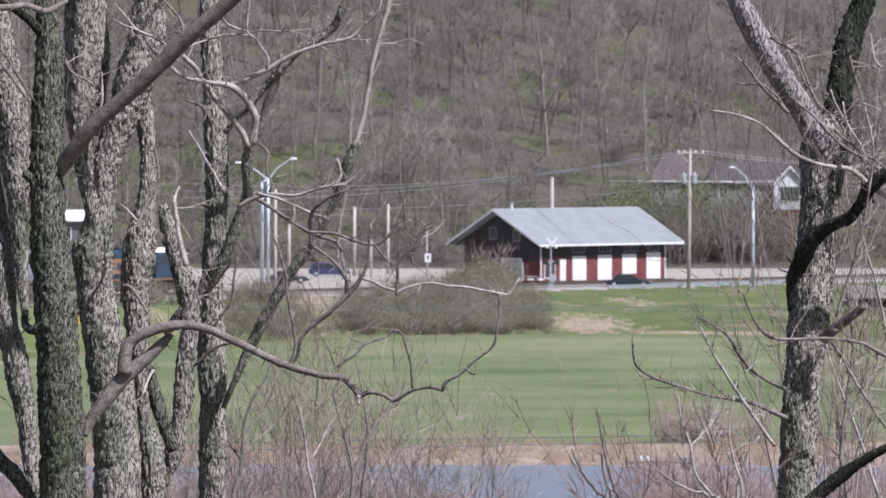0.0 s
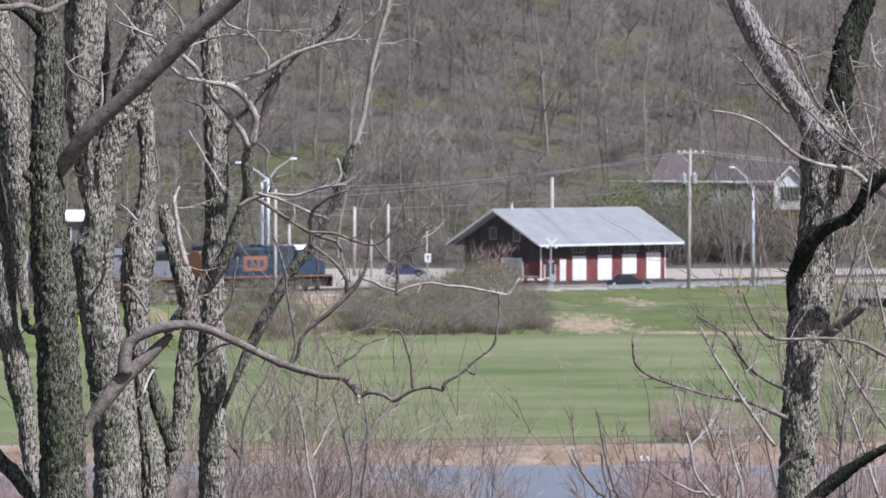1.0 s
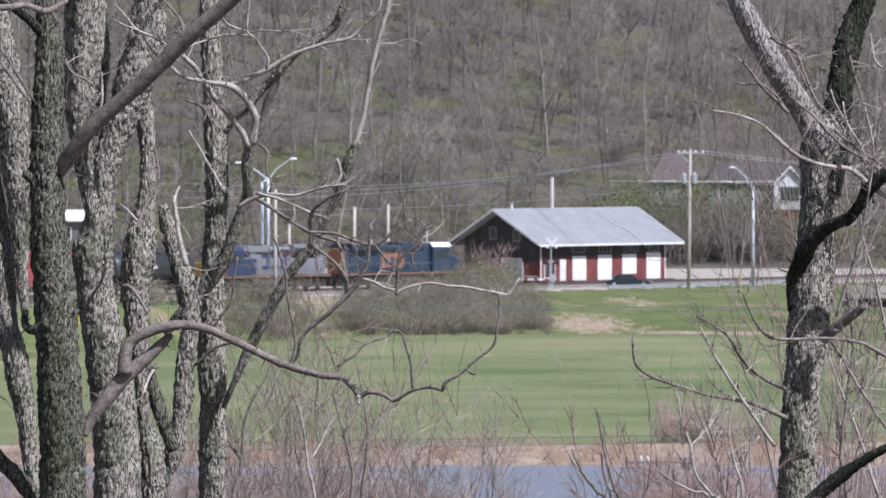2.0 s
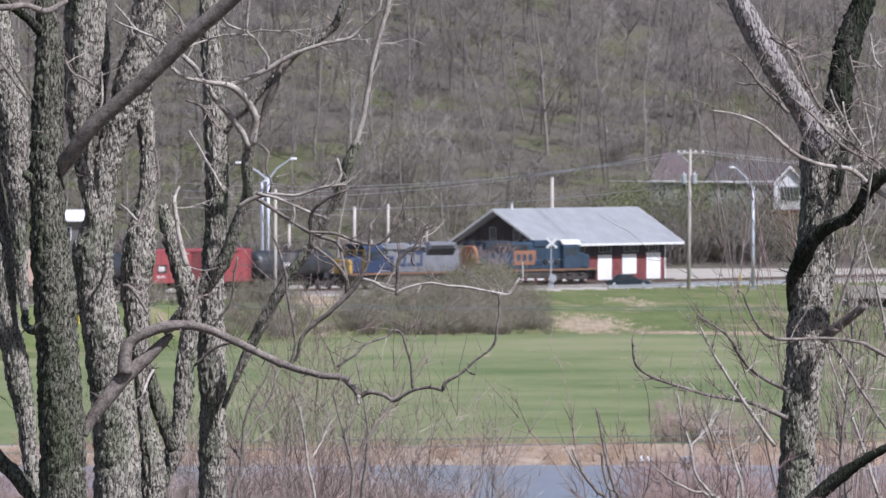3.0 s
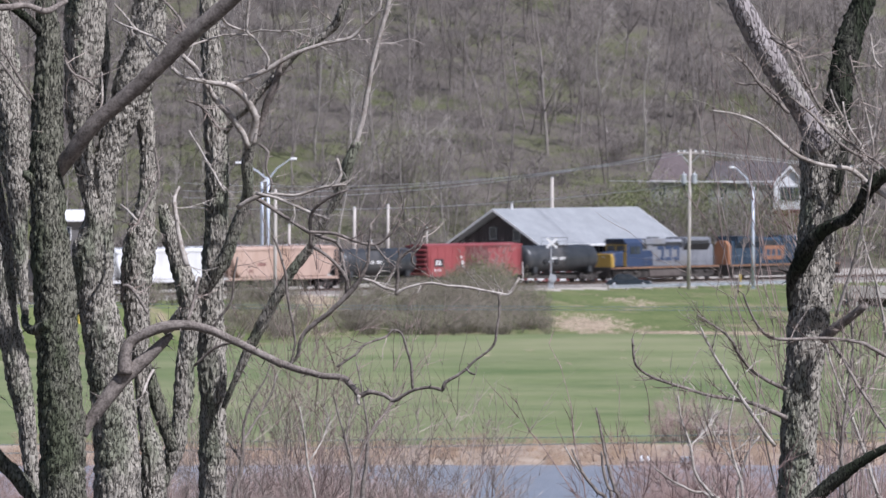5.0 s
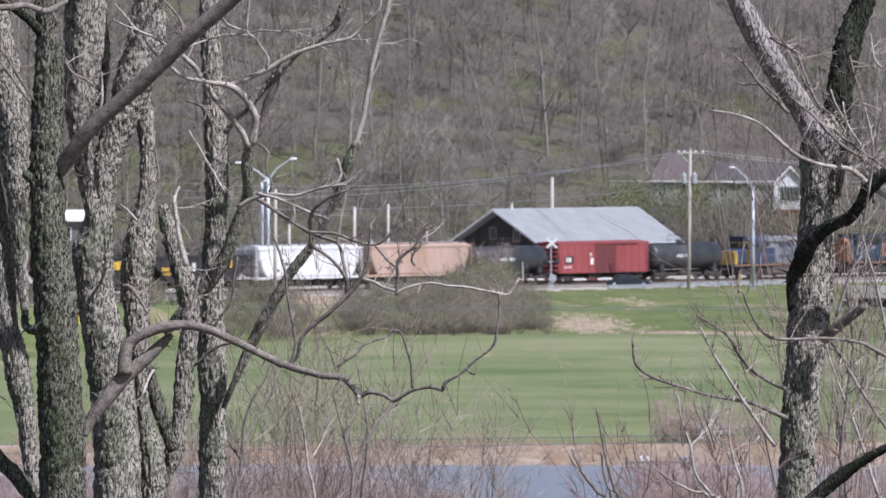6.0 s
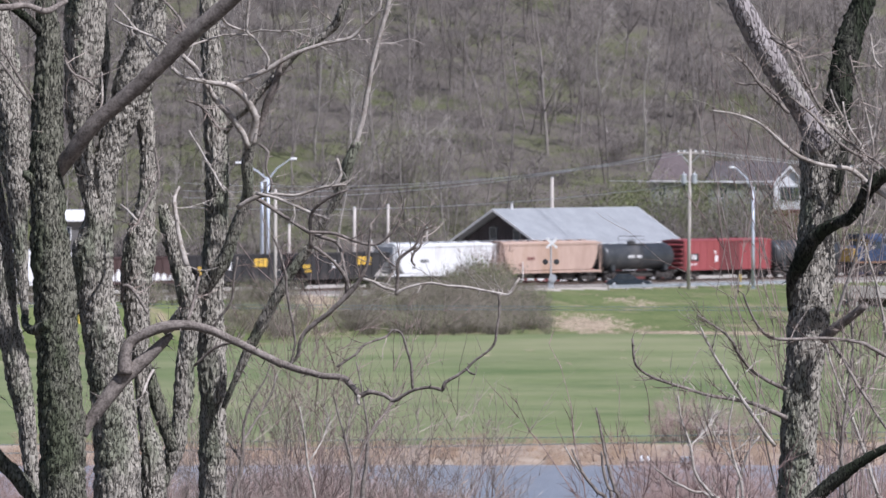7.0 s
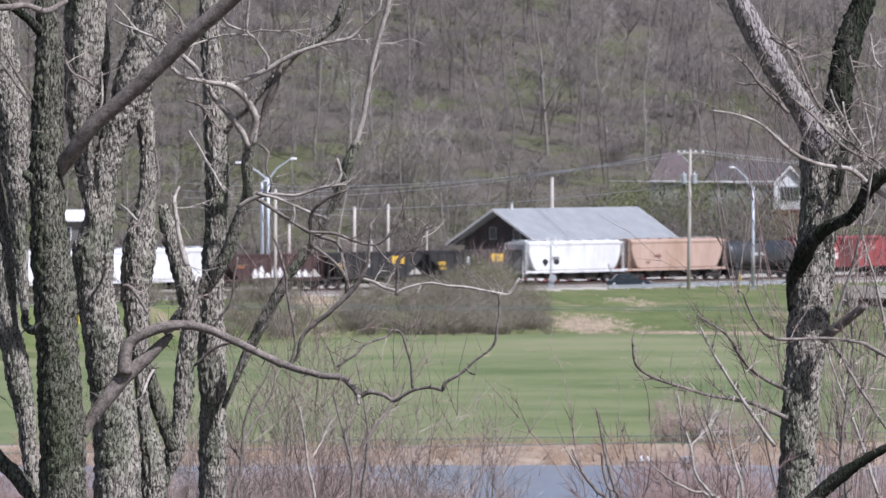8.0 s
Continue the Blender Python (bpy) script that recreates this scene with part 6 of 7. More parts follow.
limb(tree_forked, "twig", M_PALEBARK, [(0.007, -0.45, 4.66, 0.0069), (0.074, -0.49, 4.591, 0.0077), (0.137, -0.53, 4.508, 0.0077), (0.242, -0.56, 4.463, 0.0077), (0.339, -0.6, 4.405, 0.0069)], twigs=2)
limb(tree_forked, "twig", M_PALEBARK, [(-0.003, -0.45, 4.567, 0.006), (0.076, -0.53, 4.529, 0.0069), (0.14, -0.6, 4.504, 0.0069)], twigs=1)
limb(tree_forked, "twig", M_SMOOTHBARK, [(0.274, -0.5, 4.704, 0.0069), (0.344, -0.55, 4.645, 0.0077), (0.408, -0.6, 4.569, 0.0086), (0.437, -0.65, 4.473, 0.0103)], twigs=2)
limb(tree_forked, "twig", M_PALEBARK, [(0.186, -0.45, 4.454, 0.0069), (0.234, -0.53, 4.385, 0.0069), (0.284, -0.6, 4.329, 0.0069)], twigs=1)
limb(tree_forked, "twig", M_SMOOTHBARK, [(-0.331, -0.5, 4.474, 0.006), (-0.302, -0.54, 4.36, 0.0069), (-0.245, -0.58, 4.247, 0.0077), (-0.168, -0.61, 4.206, 0.0077), (-0.115, -0.65, 4.164, 0.0069)], twigs=3)
limb(tree_forked, "twig", M_PALEBARK, [(-0.07, -0.5, 4.247, 0.006), (-0.064, -0.55, 4.137, 0.0069), (-0.076, -0.6, 4.017, 0.0069), (-0.115, -0.65, 3.983, 0.006)], twigs=3)
limb(tree_forked, "twig", M_SMOOTHBARK, [(0.25, -0.4, 3.787, 0.006), (0.275, -0.44, 3.594, 0.0077), (0.232, -0.47, 3.502, 0.0086), (0.178, -0.51, 3.389, 0.0094), (0.155, -0.55, 3.327, 0.0103)], twigs=2)
limb(tree_forked, "twig", M_PALEBARK, [(0.043, -0.4, 3.442, 0.006), (0.101, -0.47, 3.395, 0.0069), (0.152, -0.55, 3.341, 0.0077)], twigs=1)
limb(tree_forked, "twig", M_SMOOTHBARK, [(0.047, -0.4, 2.847, 0.0069), (0.055, -0.44, 2.927, 0.0103), (0.087, -0.47, 2.948, 0.0103), (0.154, -0.51, 2.873, 0.0077), (0.214, -0.55, 2.778, 0.0069)], twigs=2)
limb(tree_dead_crown, "twig", M_PALEBARK, [(-0.18, -0.8, 3.547, 0.0061), (-0.207, -0.83, 3.485, 0.0087), (-0.213, -0.86, 3.443, 0.0122), (-0.194, -0.89, 3.305, 0.0139), (-0.162, -0.92, 3.166, 0.0156), (-0.133, -0.95, 3.062, 0.0156)], twigs=1)
limb(tree_dead_crown, "twig", M_SMOOTHBARK, [(-0.138, -0.8, 4.077, 0.0061), (-0.06, -0.85, 4.049, 0.007), (0.011, -0.9, 3.983, 0.007), (0.075, -0.95, 3.889, 0.0069)], twigs=3)
limb(tree_dead_crown, "twig", M_PALEBARK, [(-0.121, -0.8, 3.889, 0.0061), (-0.06, -0.84, 3.784, 0.007), (0.01, -0.88, 3.67, 0.0078), (0.067, -0.91, 3.576, 0.0078), (0.096, -0.95, 3.521, 0.0069)], twigs=2)
limb(tree_dead_crown, "twig", M_PALEBARK, [(-0.344, -0.7, 2.412, 0.0079), (-0.376, -0.78, 2.345, 0.0087), (-0.408, -0.85, 2.26, 0.0087)], twigs=1)
limb(tree_dead_crown, "twig", M_SMOOTHBARK, [(-0.064, -0.7, 2.988, 0.007), (-0.087, -0.75, 2.884, 0.0087), (-0.103, -0.8, 2.798, 0.0087), (-0.126, -0.85, 2.713, 0.0104)], twigs=1)
limb(tree_dead_crown, "twig", M_SMOOTHBARK, [(-0.086, -0.8, 2.44, 0.007), (0.01, -0.85, 2.532, 0.0078), (0.095, -0.9, 2.575, 0.0078), (0.214, -0.95, 2.594, 0.0069)], twigs=2)
limb(tree_mossy, "twig", M_SMOOTHBARK, [(-0.149, -0.3, 4.068, 0.0059), (-0.194, -0.34, 4.135, 0.0068), (-0.253, -0.38, 4.236, 0.0068), (-0.318, -0.41, 4.337, 0.0059), (-0.367, -0.45, 4.388, 0.0051)], twigs=3)

tree_young = thing("tree", pose(-0.598, 61, 14.3), "slender bare young tree with forked grey stems", "tree", "bare foreground trees")
limb(tree_young, "stem", M_SMOOTHBARK, [(0.012, 0.0, -0.876, 0.0196), (0.008, 0.0, 0.141, 0.0154), (0.0, 0.0, 1.095, 0.0145), (0.033, 0.0, 1.386, 0.0131), (0.05, 0.0, 1.614, 0.0102), (0.033, 0.0, 1.759, 0.0073), (0.0, 0.0, 1.967, 0.0058), (-0.041, 0.0, 2.174, 0.0044)], twigs=4)
limb(tree_young, "branch", M_SMOOTHBARK, [(0.05, 0.0, 1.614, 0.0087), (0.115, 0.1, 1.706, 0.0073), (0.206, 0.2, 1.835, 0.0058), (0.247, 0.3, 1.89, 0.0044)], twigs=4)

tree_young = thing("tree", pose(-0.669, 60, 14.3), "slender bare young tree with pale stems", "tree", "bare foreground trees")
limb(tree_young, "stem", M_SMOOTHBARK, [(0.012, 0.0, -0.796, 0.0174), (0.008, 0.0, 0.204, 0.0136), (0.0, 0.0, 1.143, 0.0129), (0.02, 0.0, 1.388, 0.0114), (-0.033, 0.0, 1.633, 0.0086), (-0.082, 0.0, 1.796, 0.0057), (-0.122, 0.0, 1.959, 0.0043)], twigs=4)
limb(tree_young, "branch", M_SMOOTHBARK, [(0.02, 0.0, 1.388, 0.0071), (0.081, 0.1, 1.547, 0.0057), (0.178, 0.2, 1.739, 0.005), (0.284, 0.3, 1.859, 0.0043)], twigs=4)
limb(tree_young, "branch", M_SMOOTHBARK, [(-0.033, 0.0, 1.633, 0.0057), (-0.01, 0.15, 1.77, 0.005), (0.038, 0.3, 1.908, 0.0043)], twigs=4)

tree_young = thing("tree", pose(-1.476, 58, 14.3), "slender dark-stemmed bare young tree", "tree", "bare foreground trees")
limb(tree_young, "stem", M_SMOOTHBARK, [(0.012, 0.0, -0.636, 0.0242), (0.008, 0.0, 0.331, 0.019), (0.0, 0.0, 1.238, 0.018), (0.059, 0.0, 1.475, 0.0152), (0.079, 0.0, 1.672, 0.0124), (0.087, 0.0, 1.822, 0.0097), (0.138, 0.0, 1.98, 0.0083), (0.237, 0.0, 2.146, 0.0055), (0.276, 0.0, 2.264, 0.0041)], twigs=4)
limb(tree_young, "branch", M_SMOOTHBARK, [(0.079, 0.0, 1.704, 0.0083), (0.156, 0.1, 1.826, 0.0069), (0.264, 0.2, 2.012, 0.0055), (0.31, 0.3, 2.168, 0.0042)], twigs=4)
limb(tree_young, "branch", M_SMOOTHBARK, [(0.071, 0.0, 1.554, 0.0083), (-0.043, 0.15, 1.745, 0.0055), (-0.079, 0.3, 1.938, 0.0049)], twigs=4)

tree_young = thing("tree", pose(-0.960, 63, 14.3), "slender bare young tree with pale stems", "tree", "bare foreground trees")
limb(tree_young, "stem", M_PALEBARK, [(0.013, 0.0, -1.036, 0.0142), (0.009, 0.0, 0.014, 0.0111), (0.0, 0.0, 1.0, 0.0105), (-0.064, 0.0, 1.3, 0.009), (-0.086, 0.0, 1.514, 0.0067), (-0.129, 0.0, 1.771, 0.0045)], twigs=4)
limb(tree_young, "branch", M_PALEBARK, [(-0.064, 0.0, 1.343, 0.006), (0.041, 0.15, 1.508, 0.0053), (0.09, 0.3, 1.675, 0.0045)], twigs=4)

tree_young = thing("tree", pose(2.570, 49, 14.3), "slender bare young tree with pale arching stems", "tree", "bare foreground trees")
limb(tree_young, "stem", M_PALEBARK, [(0.027, 0.0, 0.083, 0.0126), (0.023, 0.0, 0.9, 0.0099), (0.017, 0.0, 1.667, 0.0093), (0.0, 0.0, 1.733, 0.0093), (-0.083, 0.0, 2.0, 0.0082), (-0.183, 0.0, 2.267, 0.007), (-0.283, 0.0, 2.533, 0.0058), (-0.35, 0.0, 2.8, 0.0041)], twigs=4)
limb(tree_young, "branch", M_PALEBARK, [(-0.117, 0.0, 3.567, 0.0047), (-0.09, 0.08, 3.266, 0.0058), (-0.009, 0.15, 2.997, 0.007), (0.049, 0.22, 2.728, 0.0082), (0.133, 0.3, 2.323, 0.0094)], twigs=4)

tree_young = thing("tree", pose(2.362, 48.5, 14.3), "slender bare young tree with reddish stems", "tree", "bare foreground trees")
limb(tree_young, "stem", M_SMOOTHBARK, [(0.01, 0.0, 0.123, 0.014), (0.007, 0.0, 0.932, 0.011), (0.0, 0.0, 1.69, 0.0104), (-0.033, 0.0, 2.02, 0.0092), (0.0, 0.0, 2.35, 0.0075), (0.033, 0.0, 2.68, 0.0064), (-0.007, 0.0, 3.01, 0.0046)], twigs=4)
limb(tree_young, "branch", M_SMOOTHBARK, [(0.016, 0.0, 2.515, 0.0058), (-0.094, 0.1, 2.644, 0.0046), (-0.189, 0.2, 2.708, 0.0041), (-0.251, 0.3, 2.805, 0.0035)], twigs=4)
limb(tree_young, "branch", M_SMOOTHBARK, [(-0.016, 0.0, 2.152, 0.0058), (0.107, 0.15, 2.378, 0.0046), (0.214, 0.3, 2.539, 0.0041)], twigs=4)

tree_young = thing("tree", pose(1.290, 44, 14.3), "small bare tree with pale forked stems", "tree", "bare foreground trees")
limb(tree_young, "stem", M_PALEBARK, [(0.189, 0.0, 0.483, 0.0127), (0.186, 0.0, 1.216, 0.01), (0.18, 0.0, 1.89, 0.0094), (0.141, 0.0, 1.965, 0.0084), (0.051, 0.0, 2.084, 0.0073), (0.021, 0.0, 2.234, 0.0058), (-0.03, 0.0, 2.384, 0.0047), (-0.045, 0.0, 2.503, 0.0031)], twigs=4)
limb(tree_young, "branch", M_PALEBARK, [(0.021, 0.0, 2.234, 0.0047), (0.11, 0.15, 2.318, 0.0042), (0.15, 0.3, 2.388, 0.0037)], twigs=4)
limb(tree_young, "stem", M_PALEBARK, [(0.308, 0.0, 0.483, 0.0099), (0.305, 0.0, 1.216, 0.0078), (0.299, 0.0, 1.965, 0.0073), (0.254, 0.0, 2.144, 0.0063), (0.224, 0.0, 2.324, 0.0047), (0.254, 0.0, 2.503, 0.0037)], twigs=4)

tree_young = thing("tree", pose(1.645, 44.3, 14.3), "small bare tree with reddish forked stems", "tree", "bare foreground trees")
limb(tree_young, "stem", M_PALEBARK, [(-0.066, 0.0, 0.459, 0.0114), (-0.069, 0.0, 1.197, 0.0089), (-0.075, 0.0, 1.89, 0.0084), (-0.054, 0.0, 2.071, 0.0069), (-0.015, 0.0, 2.192, 0.0058), (0.045, 0.0, 2.276, 0.0042)], twigs=4)
limb(tree_young, "branch", M_PALEBARK, [(-0.054, 0.0, 2.071, 0.0053), (-0.117, 0.1, 2.173, 0.0042), (-0.174, 0.2, 2.244, 0.0037), (-0.216, 0.3, 2.362, 0.0032)], twigs=4)
limb(tree_young, "stem", M_PALEBARK, [(-0.202, 0.0, 0.459, 0.01), (-0.205, 0.0, 1.197, 0.0078), (-0.211, 0.0, 1.89, 0.0074), (-0.316, 0.0, 1.981, 0.0063), (-0.422, 0.0, 2.035, 0.0053), (-0.512, 0.0, 2.101, 0.0042)], twigs=4)

sapling = thing("tree", pose(0.920, 44.5, 14.3), "thin bare sapling with upright stems", "tree", "bare foreground trees")
limb(sapling, "stem", M_SMOOTHBARK, [(0.033, 0.0, 0.443, 0.0133), (0.03, 0.0, 1.185, 0.0104), (0.024, 0.0, 1.881, 0.0098), (0.006, 0.0, 1.972, 0.0091), (-0.03, 0.0, 2.093, 0.0076), (-0.067, 0.0, 2.244, 0.0061), (-0.085, 0.0, 2.35, 0.0053), (-0.1, 0.0, 2.42, 0.0045)])
limb(sapling, "stem", M_SMOOTHBARK, [(-0.001, 0.1, 0.435, 0.0123), (-0.004, 0.1, 1.178, 0.0096), (-0.01, 0.1, 1.876, 0.0091), (-0.037, 0.1, 1.998, 0.0076), (-0.062, 0.1, 2.089, 0.0061), (-0.071, 0.1, 2.18, 0.0053)])
limb(sapling, "stem", M_SMOOTHBARK, [(-0.032, -0.1, 0.451, 0.0143), (-0.035, -0.1, 1.191, 0.0112), (-0.041, -0.1, 1.871, 0.0106), (-0.093, -0.1, 1.97, 0.0091), (-0.159, -0.1, 2.052, 0.0076), (-0.201, -0.1, 2.133, 0.006), (-0.232, -0.1, 2.203, 0.0045)])
limb(sapling, "twig", M_PALEBARK, [(-0.268, -0.1, 2.218, 0.0038), (-0.232, -0.1, 2.152, 0.0045), (-0.177, -0.1, 2.073, 0.0045)])


def shrub(x, y, height, stems, spread, material, label, seed, r=0.006, lean=0.0):
    """A many-stemmed bare shrub: separate stems and a spray of twigs."""
    random.seed(seed)
    z0 = land(x, y) - 0.05
    s = thing("shrub", pose(x, y, z0), label, "shrub", "bare shrubs below the bluff")
    tg = Geo()
    for k in range(stems):
        a = rand(0, 2 * math.pi)
        d = rand(0, spread)
        way = Vector((math.cos(a) * 0.25 * rand(0.2, 1.4) + lean, math.sin(a) * 0.2, 1)).normalized()
        p = Vector((math.cos(a) * d, math.sin(a) * d * 0.6, 0))
        pts, w = [p], way
        ln = height * rand(0.6, 1.05)
        for i in range(9):
            pts.append(pts[-1] + w * ln / 9)
            w = bent(w + Vector((0, 0, 0.08)), 0.16)
        g = Geo().tube(pts, [r * rand(0.9, 1.3) * (1 - 0.8 * i / 9) for i in range(10)], 5, caps=False)
        part("stem", g, material, s)
        for j in range(9 if y > 55 else 6):
            q = pts[random.randint(4, 9)]
            w2 = bent(w + Vector((0, 0, 0.1)), 0.7)
            tp = spike(tg, q, w2, ln * rand(0.1, 0.28), r * 0.5, 4, 0.06)
            for m in range(6 if y > 55 else 4):
                spike(tg, tp[random.randint(1, 4)], bent(w2, 0.6), ln * rand(0.05, 0.12), r * 0.3, 2, 0.05)
    tagged(part("twig_spray", tg, material, s), kind="stuff")
    return s


def near_shrubs():
    rng = np.random.default_rng(31)
    for i in range(30):
        y = rng.uniform(64, 76)
        x = (-1.85 + 1.95 * (i + 0.5) / 30) * y / 70
        shrub(x, y, rng.uniform(3.1, 4.1) if i < 17 else rng.uniform(2.6, 3.6), 10, 0.25, (M_TWIG if i % 3 else M_REDTWIG), "bare grey-brown shrub with many thin stems", 300 + i, 0.0066)
    for i in range(10):
        y = rng.uniform(43, 46)
        x = (1.12 + 0.74 * i / 10) * y / 45
        shrub(x, y, rng.uniform(1.4, 1.95), 4, 0.12, M_REDTWIG, "reddish bare shrub with thin pale twigs", 340 + i, 0.0068)
    for i in range(7):
        y = rng.uniform(49, 55)
        x = (2.16 + 0.40 * i / 7) * y / 46
        shrub(x, y, rng.uniform(2.8, 4.4), 7, 0.12, M_REDTWIG if i % 2 else M_TWIG, "tall bare shrub with thin reddish twigs", 360 + i, 0.006)
    for i, (x, y, h) in enumerate(((-2.6, 58, 2.6), (-2.35, 58, 2.3), (-2.0, 57, 2.5), (-1.6, 57, 2.2))):
        shrub(x, y, h, 8, 0.15, M_TWIG, "bare grey-brown shrub with many thin stems", 380 + i, 0.006)


near_shrubs()


# ---- poles, wires, signals, vehicles and houses ----
M_PALEBLUE = surface("pale_painted_mast", (0.48, 0.52, 0.58), (0.62, 0.66, 0.72), 1.0, 0.5, 0.05, 8, metal=0.2)
M_LAMP = surface("white_lamp_housing", (0.74, 0.74, 0.74), (0.86, 0.86, 0.86), 1.0, 0.4, 0.0, 8)
M_DARKROOF = surface("dark_asphalt_shingles", (0.07, 0.062, 0.062), (0.12, 0.108, 0.108), 0.8, 0.9, 0.2, 12)
M_BROWNROOF = surface("purple_brown_shingles", (0.10, 0.08, 0.08), (0.155, 0.125, 0.125), 0.8, 0.9, 0.2, 12)
M_SIDING = surface("white_house_siding", (0.60, 0.60, 0.60), (0.76, 0.76, 0.76), 0.5, 0.7, 0.1, 8, stretch=(0.3, 0.3, 2))
M_OLDSIDING = surface("aged_grey_siding", (0.20, 0.20, 0.20), (0.33, 0.33, 0.325), 0.4, 0.8, 0.1, 8, stretch=(0.3, 0.3, 2))
M_CONCRETE = surface("aged_concrete", (0.34, 0.31, 0.28), (0.48, 0.45, 0.41), 0.5, 0.9, 0.2, 9)
M_CARBLUE = surface("blue_car_paint", (0.04, 0.045, 0.10), (0.06, 0.068, 0.135), 1.0, 0.3, 0.0, 8)
M_CARGREY = surface("grey_car_paint", (0.22, 0.22, 0.27), (0.29, 0.29, 0.34), 1.0, 0.3, 0.0, 8)
M_CARDARK = surface("dark_car_paint", (0.015, 0.022, 0.028), (0.03, 0.04, 0.05), 1.0, 0.3, 0.0, 8)
M_SAFETY = surface("yellow_safety_paint", (0.50, 0.36, 0.06), (0.66, 0.48, 0.10), 1.5, 0.6, 0.05, 8)
M_DRY = surface("dry_tan_grass", (0.25, 0.195, 0.135), (0.47, 0.39, 0.29), 0.5, 0.95, 0.0, 4, islands=1.2)


def utility_pole():
    x, y, z = 26.4, 893.0, -1.2
    p = thing("utility_pole", pose(x, y, z), "tall weathered wooden utility pole with transformers", "utility pole")
    part("shaft", Geo().tube([(0, 0, -0.5), (0.08, 0, 7), (0.2, 0, 15.6)], [0.21, 0.18, 0.13], 12), M_POLE, p, smooth=True)
    arm = part("crossarm", Geo().box(-1.2, 1.7, -0.12, 0.02, 15.1, 15.26), M_POLE, p, "", 0.02)
    for k in (-1.1, -0.45, 0.75, 1.55):
        part("insulator", Geo().tube([(k, -0.05, 15.26), (k, -0.05, 15.34), (k, -0.05, 15.5)], [0.05, 0.09, 0.05], 8), M_LAMP, arm)
    for k in (-0.5, 0.62):
        can = part("transformer", Geo().tube([(k, -0.1, 11.9), (k, -0.1, 11.95), (k, -0.1, 12.85), (k, -0.1, 12.95)], [0.26, 0.3, 0.3, 0.2], 14), M_GALV, p, "grey transformer can", smooth=False)
        part("bushing", Geo().tube([(k, -0.1, 12.95), (k, -0.1, 13.2)], [0.05, 0.03], 6), M_LAMP, can)
    part("brace", Geo().bar((-0.9, -0.05, 15.1), (0.18, -0.05, 14.0), 0.035, 6).bar((1.3, -0.05, 15.1), (0.18, -0.05, 14.0), 0.035, 6), M_GALV, p)
    part("ground_wire", Geo().bar((0.1, -0.21, 0), (0.2, -0.17, 11), 0.012, 5), M_POLE, p)


utility_pole()


def plain_pole(x, y, height, r, label, material=None, arm=False):
    p = thing("pole", pose(x, y, land(x, y)), label, "pole", "poles by the crossing")
    part("shaft", Geo().tube([(0, 0, -0.4), (0, 0, height * 0.5), (0.03, 0, height)], [r, r * 0.9, r * 0.75], 10), material or M_POLE, p, smooth=True)
    part("cap", Geo().tube([(0.03, 0, height), (0.03, 0, height + 0.06)], [r * 0.85, r * 0.5], 10), M_GALV, p)
    if arm:
        part("crossarm", Geo().box(-0.8, 0.8, -0.1, 0.0, height - 0.5, height - 0.36), M_POLE, p)
    return p


plain_pole(-10.2, 955.0, 7.9, 0.23, "weathered wooden pole beside the lot")
plain_pole(-17.8, 960.0, 5.8, 0.2, "short weathered wooden pole beside the lot")
plain_pole(-6.4, 965.0, 8.1, 0.2, "weathered wooden pole beside the lot")
plain_pole(-8.2, 948.0, 4.2, 0.12, "thin weathered wooden post beside the lot")
plain_pole(-1.85, 955.0, 5.5, 0.09, "thin dark wooden post beside the lot")
plain_pole(12.35, 942.0, 11.4, 0.24, "wooden pole behind the depot")
plain_pole(-16.85, 834.0, 13.2, 0.19, "tall grey wooden pole in the brush")


def street_lamp(x, y, height, reach, rise, label, twin=False):
    p = thing("street_lamp", pose(x, y, land(x, y)), label, "street lamp", "street lamps by the crossing")
    part("mast", Geo().tube([(0, 0, -0.3), (0, 0, height)], [0.2, 0.15], 10), M_PALEBLUE, p, smooth=True)
    part("base_plate", Geo().box(-0.3, 0.3, -0.3, 0.3, -0.02, 0.06), M_GALV, p)
    s = 1 if reach > 0 else -1
    part("arm", Geo().tube([(0, 0, height - 0.25), (reach * 0.4, 0, height + rise * 0.5), (reach, 0, height + rise)], [0.1, 0.08, 0.06], 8), M_PALEBLUE, p)
    head = part("lamp_head", Geo().prism([(reach - 0.1 * s, height + rise - 0.1), (reach + 0.75 * s, height + rise - 0.04), (reach + 0.7 * s, height + rise + 0.16), (reach + 0.1 * s, height + rise + 0.2)], -0.2, 0.2, "y"), M_LAMP, p, "white lamp head", 0.04)
    part("lens", Geo().box(min(reach + 0.15 * s, reach + 0.6 * s), max(reach + 0.15 * s, reach + 0.6 * s), -0.15, 0.15, height + rise - 0.16, height + rise - 0.1), M_GLASS, head)
    if twin:
        part("arm", Geo().tube([(0, 0, height - 0.25), (-reach * 0.5, 0, height + rise * 0.35), (-reach * 1.2, 0, height + rise * 0.8)], [0.1, 0.08, 0.06], 8), M_PALEBLUE, p)
        h2 = part("lamp_head", Geo().box(-reach * 1.2 - 0.7, -reach * 1.2, -0.2, 0.2, height + rise * 0.8 - 0.08, height + rise * 0.8 + 0.15), M_LAMP, p, "white lamp head", 0.04)
        part("lens", Geo().box(-reach * 1.2 - 0.6, -reach * 1.2 - 0.15, -0.15, 0.15, height + rise * 0.8 - 0.14, height + rise * 0.8 - 0.08), M_GLASS, h2)
    return p


